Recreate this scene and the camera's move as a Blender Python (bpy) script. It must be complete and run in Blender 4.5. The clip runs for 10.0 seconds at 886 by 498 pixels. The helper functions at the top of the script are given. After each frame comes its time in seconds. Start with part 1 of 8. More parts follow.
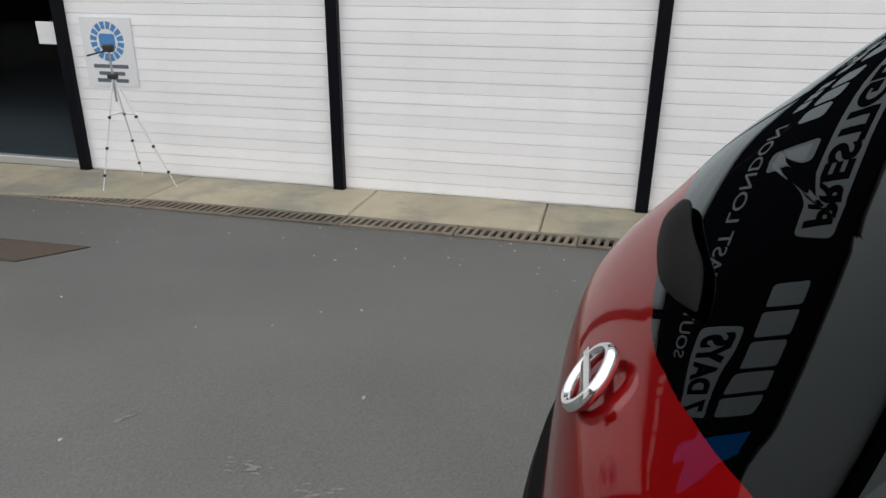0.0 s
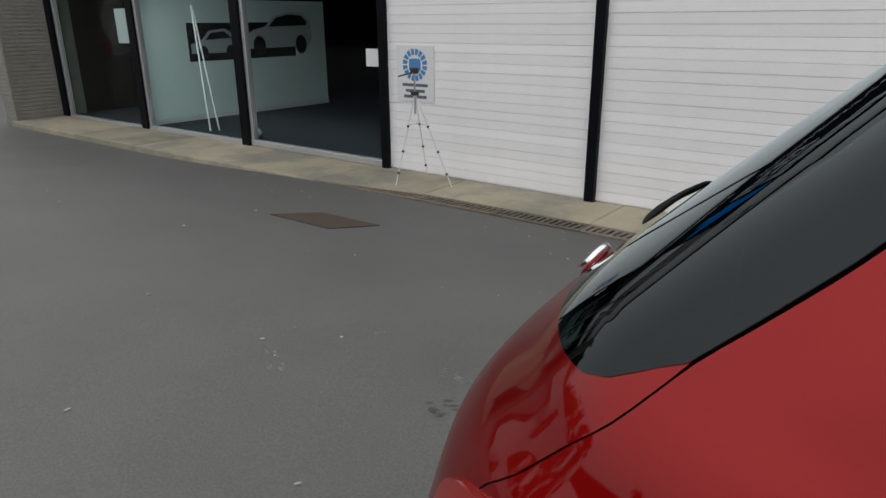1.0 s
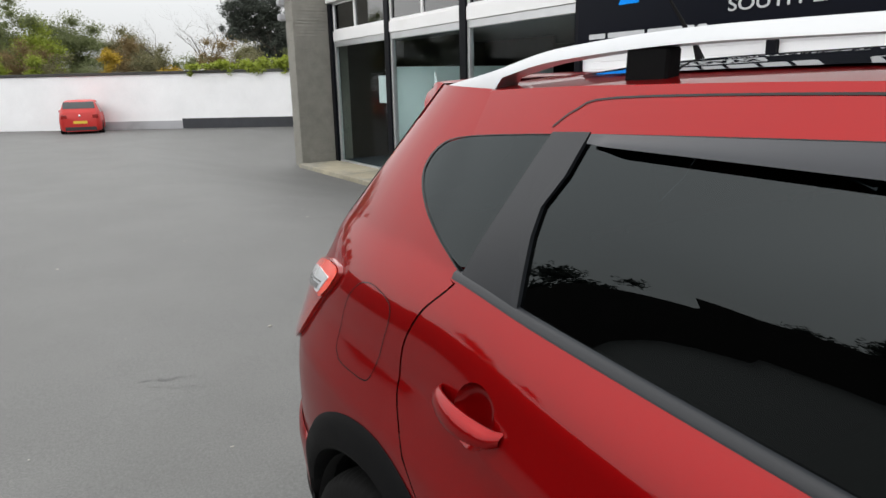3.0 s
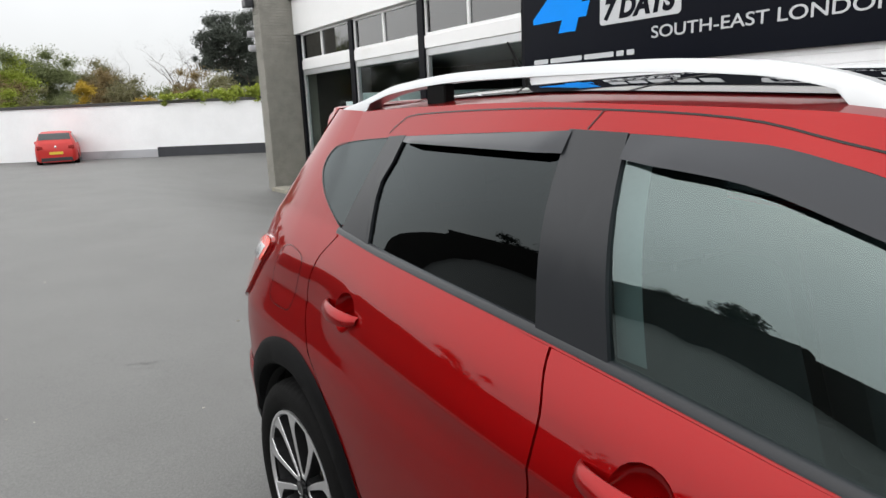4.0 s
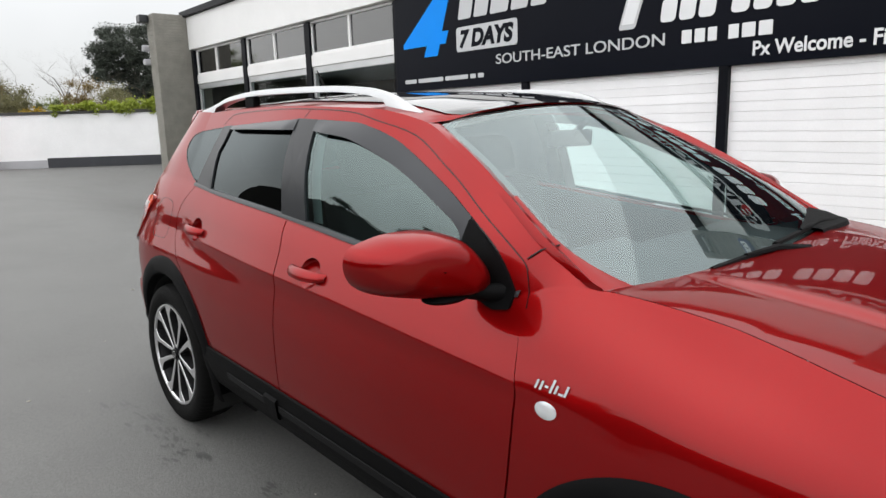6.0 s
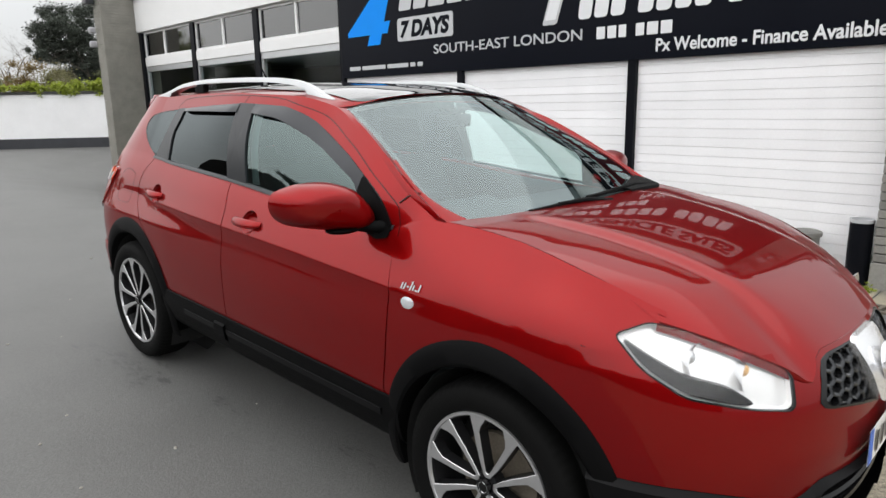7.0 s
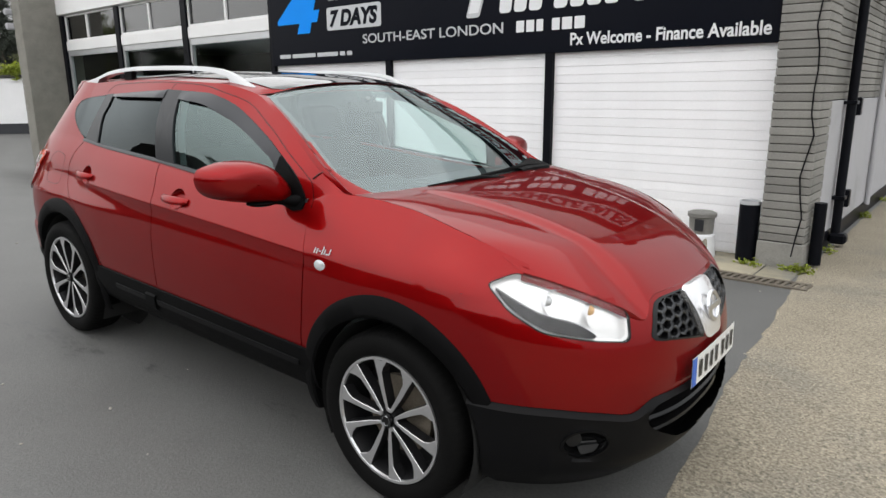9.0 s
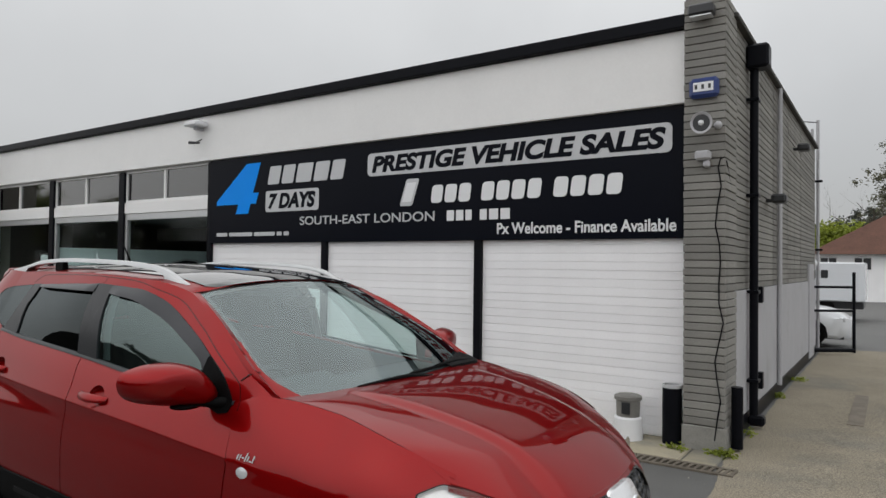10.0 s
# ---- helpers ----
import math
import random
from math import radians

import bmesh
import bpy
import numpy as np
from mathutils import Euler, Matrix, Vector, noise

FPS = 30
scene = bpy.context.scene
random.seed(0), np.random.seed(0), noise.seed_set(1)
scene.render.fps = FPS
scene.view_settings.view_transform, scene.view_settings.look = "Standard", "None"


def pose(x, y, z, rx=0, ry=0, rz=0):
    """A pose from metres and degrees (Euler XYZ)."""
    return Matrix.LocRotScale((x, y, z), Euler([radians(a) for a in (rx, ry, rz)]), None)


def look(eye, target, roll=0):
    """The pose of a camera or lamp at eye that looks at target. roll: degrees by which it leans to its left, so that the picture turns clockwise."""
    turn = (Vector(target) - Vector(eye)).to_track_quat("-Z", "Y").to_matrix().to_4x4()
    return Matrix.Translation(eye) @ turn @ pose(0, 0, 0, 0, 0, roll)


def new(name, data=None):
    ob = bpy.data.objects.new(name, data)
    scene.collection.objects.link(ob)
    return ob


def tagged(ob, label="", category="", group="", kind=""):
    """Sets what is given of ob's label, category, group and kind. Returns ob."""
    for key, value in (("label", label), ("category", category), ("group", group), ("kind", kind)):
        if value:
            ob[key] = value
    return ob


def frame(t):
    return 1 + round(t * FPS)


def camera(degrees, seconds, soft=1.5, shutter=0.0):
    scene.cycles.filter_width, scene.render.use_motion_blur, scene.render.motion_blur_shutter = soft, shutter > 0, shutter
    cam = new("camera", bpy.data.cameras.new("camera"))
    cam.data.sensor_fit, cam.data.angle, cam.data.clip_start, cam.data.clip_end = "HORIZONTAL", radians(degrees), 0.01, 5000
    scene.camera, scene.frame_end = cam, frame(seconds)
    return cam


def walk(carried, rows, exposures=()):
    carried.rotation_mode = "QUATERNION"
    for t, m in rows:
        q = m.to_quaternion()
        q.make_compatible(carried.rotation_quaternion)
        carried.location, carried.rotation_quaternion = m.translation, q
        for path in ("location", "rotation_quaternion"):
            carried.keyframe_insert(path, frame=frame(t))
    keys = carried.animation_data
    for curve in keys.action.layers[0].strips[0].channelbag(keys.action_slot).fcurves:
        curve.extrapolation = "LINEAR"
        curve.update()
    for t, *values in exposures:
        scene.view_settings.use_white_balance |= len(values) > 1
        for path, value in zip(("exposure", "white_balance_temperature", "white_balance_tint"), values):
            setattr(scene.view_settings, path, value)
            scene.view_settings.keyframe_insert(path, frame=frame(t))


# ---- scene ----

# ---------------------------------------------------------------- camera
PATH = [
    (0, (-2.032, -0.868, 1.341), (-2.453, 0.954, 0.633), 0.70),
    (0.5, (-1.836, -1.153, 1.396), (-2.573, 0.576, 0.711), -0.20),
    (1, (-1.518, -1.383, 1.413), (-2.661, 0.122, 0.761), -0.30),
    (1.5, (-1.208, -1.464, 1.494), (-2.638, -0.202, 0.892), -2.15),
    (2, (-0.875, -1.554, 1.490), (-2.400, -0.392, 0.922), -0.18),
    (2.5, (-0.482, -1.557, 1.468), (-2.131, -0.541, 0.966), -0.64),
    (4, (0.631, -1.725, 1.447), (-1.009, -0.661, 1.025), -2.50),
    (4.5, (0.966, -1.828, 1.439), (-0.613, -0.662, 1.053), -2.23),
    (5, (1.290, -1.915, 1.433), (-0.272, -0.731, 1.036), -2.42),
    (5.5, (1.662, -1.961, 1.407), (0.094, -0.784, 1.013), -1.69),
    (6, (1.999, -2.130, 1.379), (0.517, -0.844, 0.995), -1.72),
    (7.5, (2.929, -2.584, 1.373), (1.572, -1.184, 0.929), -0.77),
    (8, (3.024, -2.645, 1.358), (1.706, -1.220, 0.876), -0.94),
    (8.5, (3.038, -2.653, 1.350), (1.757, -1.210, 0.824), -1.02),
    (9, (3.042, -2.654, 1.374), (1.798, -1.156, 0.914), -0.42),
    (9.5, (3.060, -2.674, 1.459), (1.888, -1.062, 1.293), 0.40),
    (10, (3.098, -2.705, 1.513), (1.980, -1.047, 1.559), 0.73),
]
cam = camera(67.24, 10.0)
EXPOSURES = [(0, -0.05), (0.5, -0.44), (1.0, -0.47), (1.5, -0.22), (2.0, 0.02), (2.5, 0.25), (4.0, 0.5), (5.5, 0.45), (7.5, 0.32), (8.5, 0.3), (9.0, 0.27), (9.5, 0.06), (10, -0.33)]
walk(cam, [(t, look(e, a, r)) for t, e, a, r in PATH], EXPOSURES)

# ---------------------------------------------------------------- sky and sun
world = bpy.data.worlds.new("overcast_sky")
scene.world = world
world.use_nodes = True
wt = world.node_tree
wt.nodes.clear()
w_out = wt.nodes.new("ShaderNodeOutputWorld")
w_bg = wt.nodes.new("ShaderNodeBackground")
w_sky = wt.nodes.new("ShaderNodeTexSky")
w_sky.sky_type = "NISHITA"
w_sky.sun_disc = False
w_sky.sun_elevation = radians(50)
w_sky.sun_rotation = radians(200)
w_sky.dust_density = 4.0
w_tc = wt.nodes.new("ShaderNodeTexCoord")
w_sep = wt.nodes.new("ShaderNodeSeparateXYZ")
w_noise = wt.nodes.new("ShaderNodeTexNoise")
w_noise.inputs["Scale"].default_value = 2.2
w_noise.inputs["Detail"].default_value = 5
w_up = wt.nodes.new("ShaderNodeMapRange")        # cloud cover is brightest overhead
w_up.inputs["From Min"].default_value = 0.0
w_up.inputs["From Max"].default_value = 0.65
w_up.inputs["To Min"].default_value = 4.7
w_up.inputs["To Max"].default_value = 10.5
w_cl = wt.nodes.new("ShaderNodeMapRange")
w_cl.inputs["From Min"].default_value = 0.3
w_cl.inputs["From Max"].default_value = 0.7
w_cl.inputs["To Min"].default_value = 0.93
w_cl.inputs["To Max"].default_value = 1.07
w_mul = wt.nodes.new("ShaderNodeMath")
w_mul.operation = "MULTIPLY"
w_col = wt.nodes.new("ShaderNodeMixRGB")
w_col.blend_type = "MULTIPLY"
w_col.inputs[0].default_value = 1.0
w_col.inputs[1].default_value = (0.975, 0.99, 1.0, 1)
w_mix = wt.nodes.new("ShaderNodeMixRGB")
w_mix.inputs[0].default_value = 0.92               # how far the clouds cover the sky
L = wt.links.new
L(w_tc.outputs["Generated"], w_sep.inputs[0])
L(w_tc.outputs["Generated"], w_noise.inputs["Vector"])
L(w_sep.outputs["Z"], w_up.inputs["Value"])
L(w_noise.outputs["Fac"], w_cl.inputs["Value"])
L(w_up.outputs[0], w_mul.inputs[0])
L(w_cl.outputs[0], w_mul.inputs[1])
L(w_mul.outputs[0], w_col.inputs[2])
L(w_sky.outputs[0], w_mix.inputs[1])
L(w_col.outputs[0], w_mix.inputs[2])
L(w_mix.outputs[0], w_bg.inputs["Color"])
L(w_bg.outputs[0], w_out.inputs["Surface"])
w_bg.inputs["Strength"].default_value = 0.12
sun = new("sun", bpy.data.lights.new("sun", "SUN"))
sun.data.energy = 1.6
sun.data.angle = radians(172)
sun.data.color = (1.0, 0.985, 0.965)
sun.matrix_world = look((-6, -14, 18), (0, 0, 0))

# ---------------------------------------------------------------- materials
MATS = {}


def mat(name, color, rough=0.6, metal=0.0, vary=0.12, scale=6.0, grain=0.0, grain_scale=300.0, bump=0.0, spec=0.5,
        coat=0.0, per_piece=0.0, stains=None, stain_scale=0.7, stain_edge=(0.5, 0.7), edge=None):
    """Principled surface: soft blotches (vary, scale), fine grain, relief, stains of a colour, difference from piece to piece."""
    m = bpy.data.materials.new(name)
    MATS[name] = m
    m.use_nodes = True
    nt = m.node_tree
    b = nt.nodes["Principled BSDF"]
    b.inputs["Roughness"].default_value = rough
    b.inputs["Metallic"].default_value = metal
    b.inputs["Specular IOR Level"].default_value = spec
    b.inputs["Coat Weight"].default_value = coat
    if edge:
        b.inputs["Specular Tint"].default_value = (*edge, 1)
    b.inputs["Coat Roughness"].default_value = 0.02
    b.inputs["Coat IOR"].default_value = 1.45
    tc = nt.nodes.new("ShaderNodeTexCoord")
    link = nt.links.new
    rgb = nt.nodes.new("ShaderNodeRGB")
    rgb.outputs[0].default_value = (*color, 1)
    out = rgb.outputs[0]

    def noise_tex(sc, detail, rgh=0.6):
        n = nt.nodes.new("ShaderNodeTexNoise")
        n.inputs["Scale"].default_value = sc
        n.inputs["Detail"].default_value = detail
        n.inputs["Roughness"].default_value = rgh
        link(tc.outputs["Object"], n.inputs["Vector"])
        return n

    def modulate(src, value, amount):
        mr = nt.nodes.new("ShaderNodeMapRange")
        mr.inputs["From Min"].default_value = 0.25
        mr.inputs["From Max"].default_value = 0.75
        mr.inputs["To Min"].default_value = 1 - amount
        mr.inputs["To Max"].default_value = 1 + amount
        link(value, mr.inputs["Value"])
        mx = nt.nodes.new("ShaderNodeMixRGB")
        mx.blend_type = "MULTIPLY"
        mx.inputs[0].default_value = 1
        link(src, mx.inputs[1])
        link(mr.outputs[0], mx.inputs[2])
        return mx.outputs[0]

    if stains:
        n = noise_tex(stain_scale, 6, 0.65)
        mr = nt.nodes.new("ShaderNodeMapRange")
        mr.inputs["From Min"].default_value = stain_edge[0]
        mr.inputs["From Max"].default_value = stain_edge[1]
        link(n.outputs["Fac"], mr.inputs["Value"])
        mx = nt.nodes.new("ShaderNodeMixRGB")
        link(mr.outputs[0], mx.inputs[0])
        link(out, mx.inputs[1])
        mx.inputs[2].default_value = (*stains, 1)
        out = mx.outputs[0]
    if vary:
        out = modulate(out, noise_tex(scale, 4).outputs["Fac"], vary)
    g = noise_tex(grain_scale, 3, 0.7) if grain or bump else None
    if grain:
        out = modulate(out, g.outputs["Fac"], grain)
    if per_piece:
        oi = nt.nodes.new("ShaderNodeObjectInfo")
        out = modulate(out, oi.outputs["Random"], per_piece)
    if bump:
        bp = nt.nodes.new("ShaderNodeBump")
        bp.inputs["Strength"].default_value = bump
        bp.inputs["Distance"].default_value = 0.01
        link(g.outputs["Fac"], bp.inputs["Height"])
        link(bp.outputs[0], b.inputs["Normal"])
    link(out, b.inputs["Base Color"])
    return m


def glass_mat(name, tint, rough=0.0, base=0.08, gloss=(1.0, 1.0, 1.0), most=1.0):
    """A thin clear pane: mirror-like gloss that grows towards grazing angles, over a see-through tint."""
    m = bpy.data.materials.new(name)
    m.use_nodes = True
    nt = m.node_tree
    nt.nodes.clear()
    link = nt.links.new
    out = nt.nodes.new("ShaderNodeOutputMaterial")
    tr = nt.nodes.new("ShaderNodeBsdfTransparent")
    tr.inputs[0].default_value = (*tint, 1)
    gl = nt.nodes.new("ShaderNodeBsdfGlossy")
    gl.inputs["Roughness"].default_value = rough
    gl.inputs[0].default_value = (*gloss, 1)
    lw = nt.nodes.new("ShaderNodeLayerWeight")
    lw.inputs["Blend"].default_value = 0.5
    pw = nt.nodes.new("ShaderNodeMath")
    pw.operation = "POWER"
    pw.inputs[1].default_value = 5.0
    mr = nt.nodes.new("ShaderNodeMapRange")
    mr.inputs["To Min"].default_value = base
    mr.inputs["To Max"].default_value = most
    link(lw.outputs["Facing"], pw.inputs[0])
    link(pw.outputs[0], mr.inputs["Value"])
    mix = nt.nodes.new("ShaderNodeMixShader")
    link(mr.outputs[0], mix.inputs[0])
    link(tr.outputs[0], mix.inputs[1])
    link(gl.outputs[0], mix.inputs[2])
    link(mix.outputs[0], out.inputs[0])
    MATS[name] = m
    return m


TARMAC = mat("worn_tarmac", (0.099, 0.099, 0.095), 0.62, vary=0.13, scale=0.9, grain=0.30, grain_scale=95, bump=0.35,
             stains=(0.098, 0.098, 0.095), stain_scale=0.55, stain_edge=(0.50, 0.66), spec=0.5)
CONCRETE = mat("tan_concrete", (0.33, 0.295, 0.215), 0.85, vary=0.16, scale=1.6, grain=0.16, grain_scale=90, bump=0.25,
               stains=(0.215, 0.205, 0.17), stain_scale=0.9, stain_edge=(0.44, 0.58), per_piece=0.10)
APRON = mat("exposed_aggregate_concrete", (0.25, 0.22, 0.168), 0.88, vary=0.14, scale=1.3, grain=0.75, grain_scale=62, bump=0.8, spec=0.25,
            stains=(0.18, 0.17, 0.145), stain_scale=0.5, stain_edge=(0.5, 0.7))
WHITE_BOARD = mat("white_painted_board", (0.85, 0.85, 0.87), 0.38, vary=0.03, scale=2.5, grain=0.03, grain_scale=60, bump=0.04, per_piece=0.03)
WHITE_PAINT = mat("white_painted_render", (0.85, 0.85, 0.86), 0.6, vary=0.05, scale=1.1, grain=0.05, grain_scale=40, bump=0.1)
FASCIA = mat("white_fascia_paint", (0.77, 0.77, 0.77), 0.45, vary=0.04, scale=0.8, grain=0.02, grain_scale=30,
             stains=(0.66, 0.65, 0.62), stain_scale=0.6, stain_edge=(0.6, 0.8))
BLACK_PAINT = mat("black_painted_metal", (0.006, 0.0065, 0.009), 0.35, vary=0.2, scale=4, grain=0.1, grain_scale=50, spec=0.06)
GREY_STONE = mat("grey_stone_course", (0.215, 0.21, 0.195), 0.85, vary=0.16, scale=3.5, grain=0.2, grain_scale=80, bump=0.35,
                 per_piece=0.13, stains=(0.145, 0.14, 0.13), stain_scale=1.3, stain_edge=(0.5, 0.75))
TAN_STONE = mat("tan_grey_stone_course", (0.235, 0.226, 0.200), 0.85, vary=0.16, scale=3.5, grain=0.2, grain_scale=80, bump=0.3)
MORTAR = mat("dark_mortar", (0.055, 0.053, 0.05), 0.95, vary=0.2, scale=8, grain=0.2, grain_scale=100)
PALE_RENDER = mat("pale_grey_masonry_paint", (0.40, 0.40, 0.42), 0.7, vary=0.07, scale=1.2, grain=0.06, grain_scale=60, bump=0.15,
                  stains=(0.28, 0.28, 0.28), stain_scale=0.7, stain_edge=(0.55, 0.75))
SIGN_BLACK = mat("sign_navy_black", (0.004, 0.005, 0.009), 0.22, vary=0.08, scale=1.0, spec=0.06)
SIGN_GREY = mat("sign_silver_vinyl", (0.50, 0.51, 0.53), 0.35, vary=0.03, scale=2)
SIGN_BLUE = mat("sign_blue_vinyl", (0.0, 0.25, 0.85), 0.4, vary=0.03, scale=2, spec=0.1)
SIGN_WHITE = mat("sign_white_vinyl", (0.72, 0.73, 0.75), 0.4, vary=0.03, scale=2)
IRON = mat("rusty_cast_iron", (0.15, 0.128, 0.10), 0.75, metal=0.2, vary=0.3, scale=6, grain=0.25, grain_scale=120, bump=0.25, per_piece=0.2)
RUST = mat("rust_brown_steel", (0.0612, 0.0432, 0.0302), 0.8, vary=0.15, scale=4, grain=0.2, grain_scale=150, bump=0.3)
ALU = mat("aluminium_frame", (0.55, 0.56, 0.57), 0.35, metal=0.6, vary=0.06, scale=3)
# near-black colour that stands in for shade in pits and recesses
SHADE_BLACK = mat("shade_black", (0.01, 0.01, 0.01), 0.9, vary=0.1, scale=3)
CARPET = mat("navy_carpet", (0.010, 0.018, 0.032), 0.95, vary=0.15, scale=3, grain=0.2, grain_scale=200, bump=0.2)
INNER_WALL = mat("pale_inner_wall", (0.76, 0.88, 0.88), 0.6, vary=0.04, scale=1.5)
# near-black colour that carries the darkness of the unlit show room
ROOM_DARK = mat("room_dark", (0.018, 0.014, 0.011), 0.5, vary=0.2, scale=2)
SHOP_GLASS = glass_mat("shop_glass", (0.92, 0.97, 0.96), base=0.007, most=0.25)
STRIP_GLASS = glass_mat("grey_strip_glass", (0.22, 0.23, 0.24), base=0.14)
LEAF = mat("leaf_green", (0.15, 0.165, 0.07), 0.6, vary=0.35, scale=1.2, grain=0.3, grain_scale=9)
LEAF_BRIGHT = mat("leaf_bright_green", (0.26, 0.31, 0.04), 0.6, vary=0.3, scale=1.5, grain=0.3, grain_scale=9)
LEAF_DARK = mat("yew_dark_green", (0.050, 0.060, 0.046), 0.7, vary=0.4, scale=1.0, grain=0.3, grain_scale=9)
LEAF_YELLOW = mat("forsythia_yellow", (0.42, 0.29, 0.03), 0.6, vary=0.3, scale=1.5)
BARK = mat("bark_brown", (0.09, 0.075, 0.06), 0.9, vary=0.3, scale=5, grain=0.3, grain_scale=60, bump=0.4)

# ---------------------------------------------------------------- helpers for meshes


def mesh_of(name, bm, material, smooth=False):
    me = bpy.data.meshes.new(name)
    bmesh.ops.recalc_face_normals(bm, faces=bm.faces)
    bm.to_mesh(me)
    bm.free()
    for mm in (material if isinstance(material, (list, tuple)) else [material]):
        me.materials.append(mm)
    if smooth:
        me.shade_smooth()
        me.set_sharp_from_angle(angle=radians(38))
    return me


def part(name, bm, material, parent=None, label="", smooth=False):
    ob = new(name, mesh_of(name, bm, material, smooth))
    if parent:
        ob.parent = parent
    if label:
        tagged(ob, label)
    return ob


def thing(name, label, category, group="", kind="", at=None):
    ob = new(name)
    ob.empty_display_size = 0.1
    if at is not None:
        ob.matrix_basis = at
    return tagged(ob, label, category, group, kind)


def box(bm, x0, x1, y0, y1, z0, z1, bevel=0.0):
    r = bmesh.ops.create_cube(bm, size=1)
    vs = r["verts"]
    for v in vs:
        v.co = Vector(((x0 + x1) / 2 + v.co.x * (x1 - x0), (y0 + y1) / 2 + v.co.y * (y1 - y0), (z0 + z1) / 2 + v.co.z * (z1 - z0)))
    if bevel:
        es = list({e for v in vs for e in v.link_edges})
        bmesh.ops.bevel(bm, geom=es, offset=bevel, segments=1, affect="EDGES")
    return vs


def boxed(x0, x1, y0, y1, z0, z1, bevel=0.0):
    bm = bmesh.new()
    box(bm, x0, x1, y0, y1, z0, z1, bevel)
    return bm


def tube(bm, pts, radius, n=10, caps=True):
    """A round bar along points; radius may be a list."""
    rings = []
    pts = [Vector(p) for p in pts]
    for i, p in enumerate(pts):
        d = (pts[min(i + 1, len(pts) - 1)] - pts[max(i - 1, 0)]).normalized()
        a = d.orthogonal().normalized() if i == 0 else (rings[-1][1] - d * rings[-1][1].dot(d)).normalized()
        b = d.cross(a)
        r = radius[i] if isinstance(radius, (list, tuple)) else radius
        rings.append(([bm.verts.new(p + r * (math.cos(2 * math.pi * k / n) * a + math.sin(2 * math.pi * k / n) * b)) for k in range(n)], a))
    for (r0, _), (r1, _) in zip(rings, rings[1:]):
        for k in range(n):
            bm.faces.new((r0[k], r0[(k + 1) % n], r1[(k + 1) % n], r1[k]))
    if caps:
        bm.faces.new(rings[0][0][::-1])
        bm.faces.new(rings[-1][0])


def prism(bm, outline, y0, y1):
    """A flat shape given in (x, z), from y0 to y1."""
    a = [bm.verts.new((x, y0, z)) for x, z in outline]
    b = [bm.verts.new((x, y1, z)) for x, z in outline]
    bm.faces.new(a)
    bm.faces.new(b[::-1])
    for i in range(len(a)):
        j = (i + 1) % len(a)
        bm.faces.new((a[i], b[i], b[j], a[j]))


def rounded(x0, x1, z0, z1, r, n=4, lean=0.0):
    pts = []
    for cx, cz, s in ((x1 - r, z1 - r, 0), (x0 + r, z1 - r, 90), (x0 + r, z0 + r, 180), (x1 - r, z0 + r, 270)):
        for k in range(n + 1):
            a = radians(s + 90 * k / n)
            x, z = cx + r * math.cos(a), cz + r * math.sin(a)
            pts.append((x + lean * (z - z0), z))
    return pts


def lettering(name, text, x0, x1, z0, z1, y, material, parent, lean=0.0, depth=0.004, bold=0.012):
    """Words in the built-in font, fitted into a box on a sign that faces -y."""
    cu = bpy.data.curves.new(name, "FONT")
    cu.body = text
    cu.size = 1
    cu.shear = lean
    cu.offset = bold
    tmp = new(name, cu)
    bpy.context.view_layer.update()
    me = bpy.data.meshes.new_from_object(tmp.evaluated_get(bpy.context.evaluated_depsgraph_get()))
    bpy.data.objects.remove(tmp)
    bm = bmesh.new()
    bm.from_mesh(me)
    xs, zs = [v.co.x for v in bm.verts], [v.co.y for v in bm.verts]
    for v in bm.verts:
        v.co = Vector((x0 + (v.co.x - min(xs)) / (max(xs) - min(xs)) * (x1 - x0), 0, z0 + (v.co.y - min(zs)) / (max(zs) - min(zs)) * (z1 - z0)))
    # one raised piece for each letter
    left, pieces = set(bm.verts), []
    while left:
        todo, isl = [left.pop()], []
        while todo:
            v = todo.pop()
            isl.append(v)
            for e in v.link_edges:
                o = e.other_vert(v)
                if o in left:
                    left.remove(o)
                    todo.append(o)
        pieces.append((min(v.co.x for v in isl), max(v.co.x for v in isl), isl))
    pieces.sort(key=lambda q: q[0])
    letters = []
    for p in pieces:
        if letters and p[1] - (p[1] - p[0]) * 0.5 < letters[-1][1]:
            letters[-1] = (letters[-1][0], max(letters[-1][1], p[1]), letters[-1][2] + p[2])
        else:
            letters.append(p)
    for _, _, isl in letters:
        one, where = bmesh.new(), {}
        for v in isl:
            where[v] = one.verts.new(v.co)
        for f in {f for v in isl for f in v.link_faces}:
            one.faces.new([where[v] for v in f.verts])
        r = bmesh.ops.extrude_face_region(one, geom=one.faces[:])
        for g in r["geom"]:
            if isinstance(g, bmesh.types.BMVert):
                g.co.y -= depth
        bmesh.ops.translate(one, verts=one.verts, vec=(0, y, 0))
        part("letter", one, material, parent)
    bm.free()


def smooth01(t):
    t = min(1.0, max(0.0, t))
    return t * t * (3 - 2 * t)


def lerp(a, b, t):
    return a + (b - a) * t


# ---------------------------------------------------------------- ground
FY = 5.149          # face of the building
BASE = -0.45        # foot of the building
CAR_G, CAR_H, CAR_YAW = -0.0446, -0.0069, 1.508
CAR_AT = (0.0542, -0.1963, -0.1221)


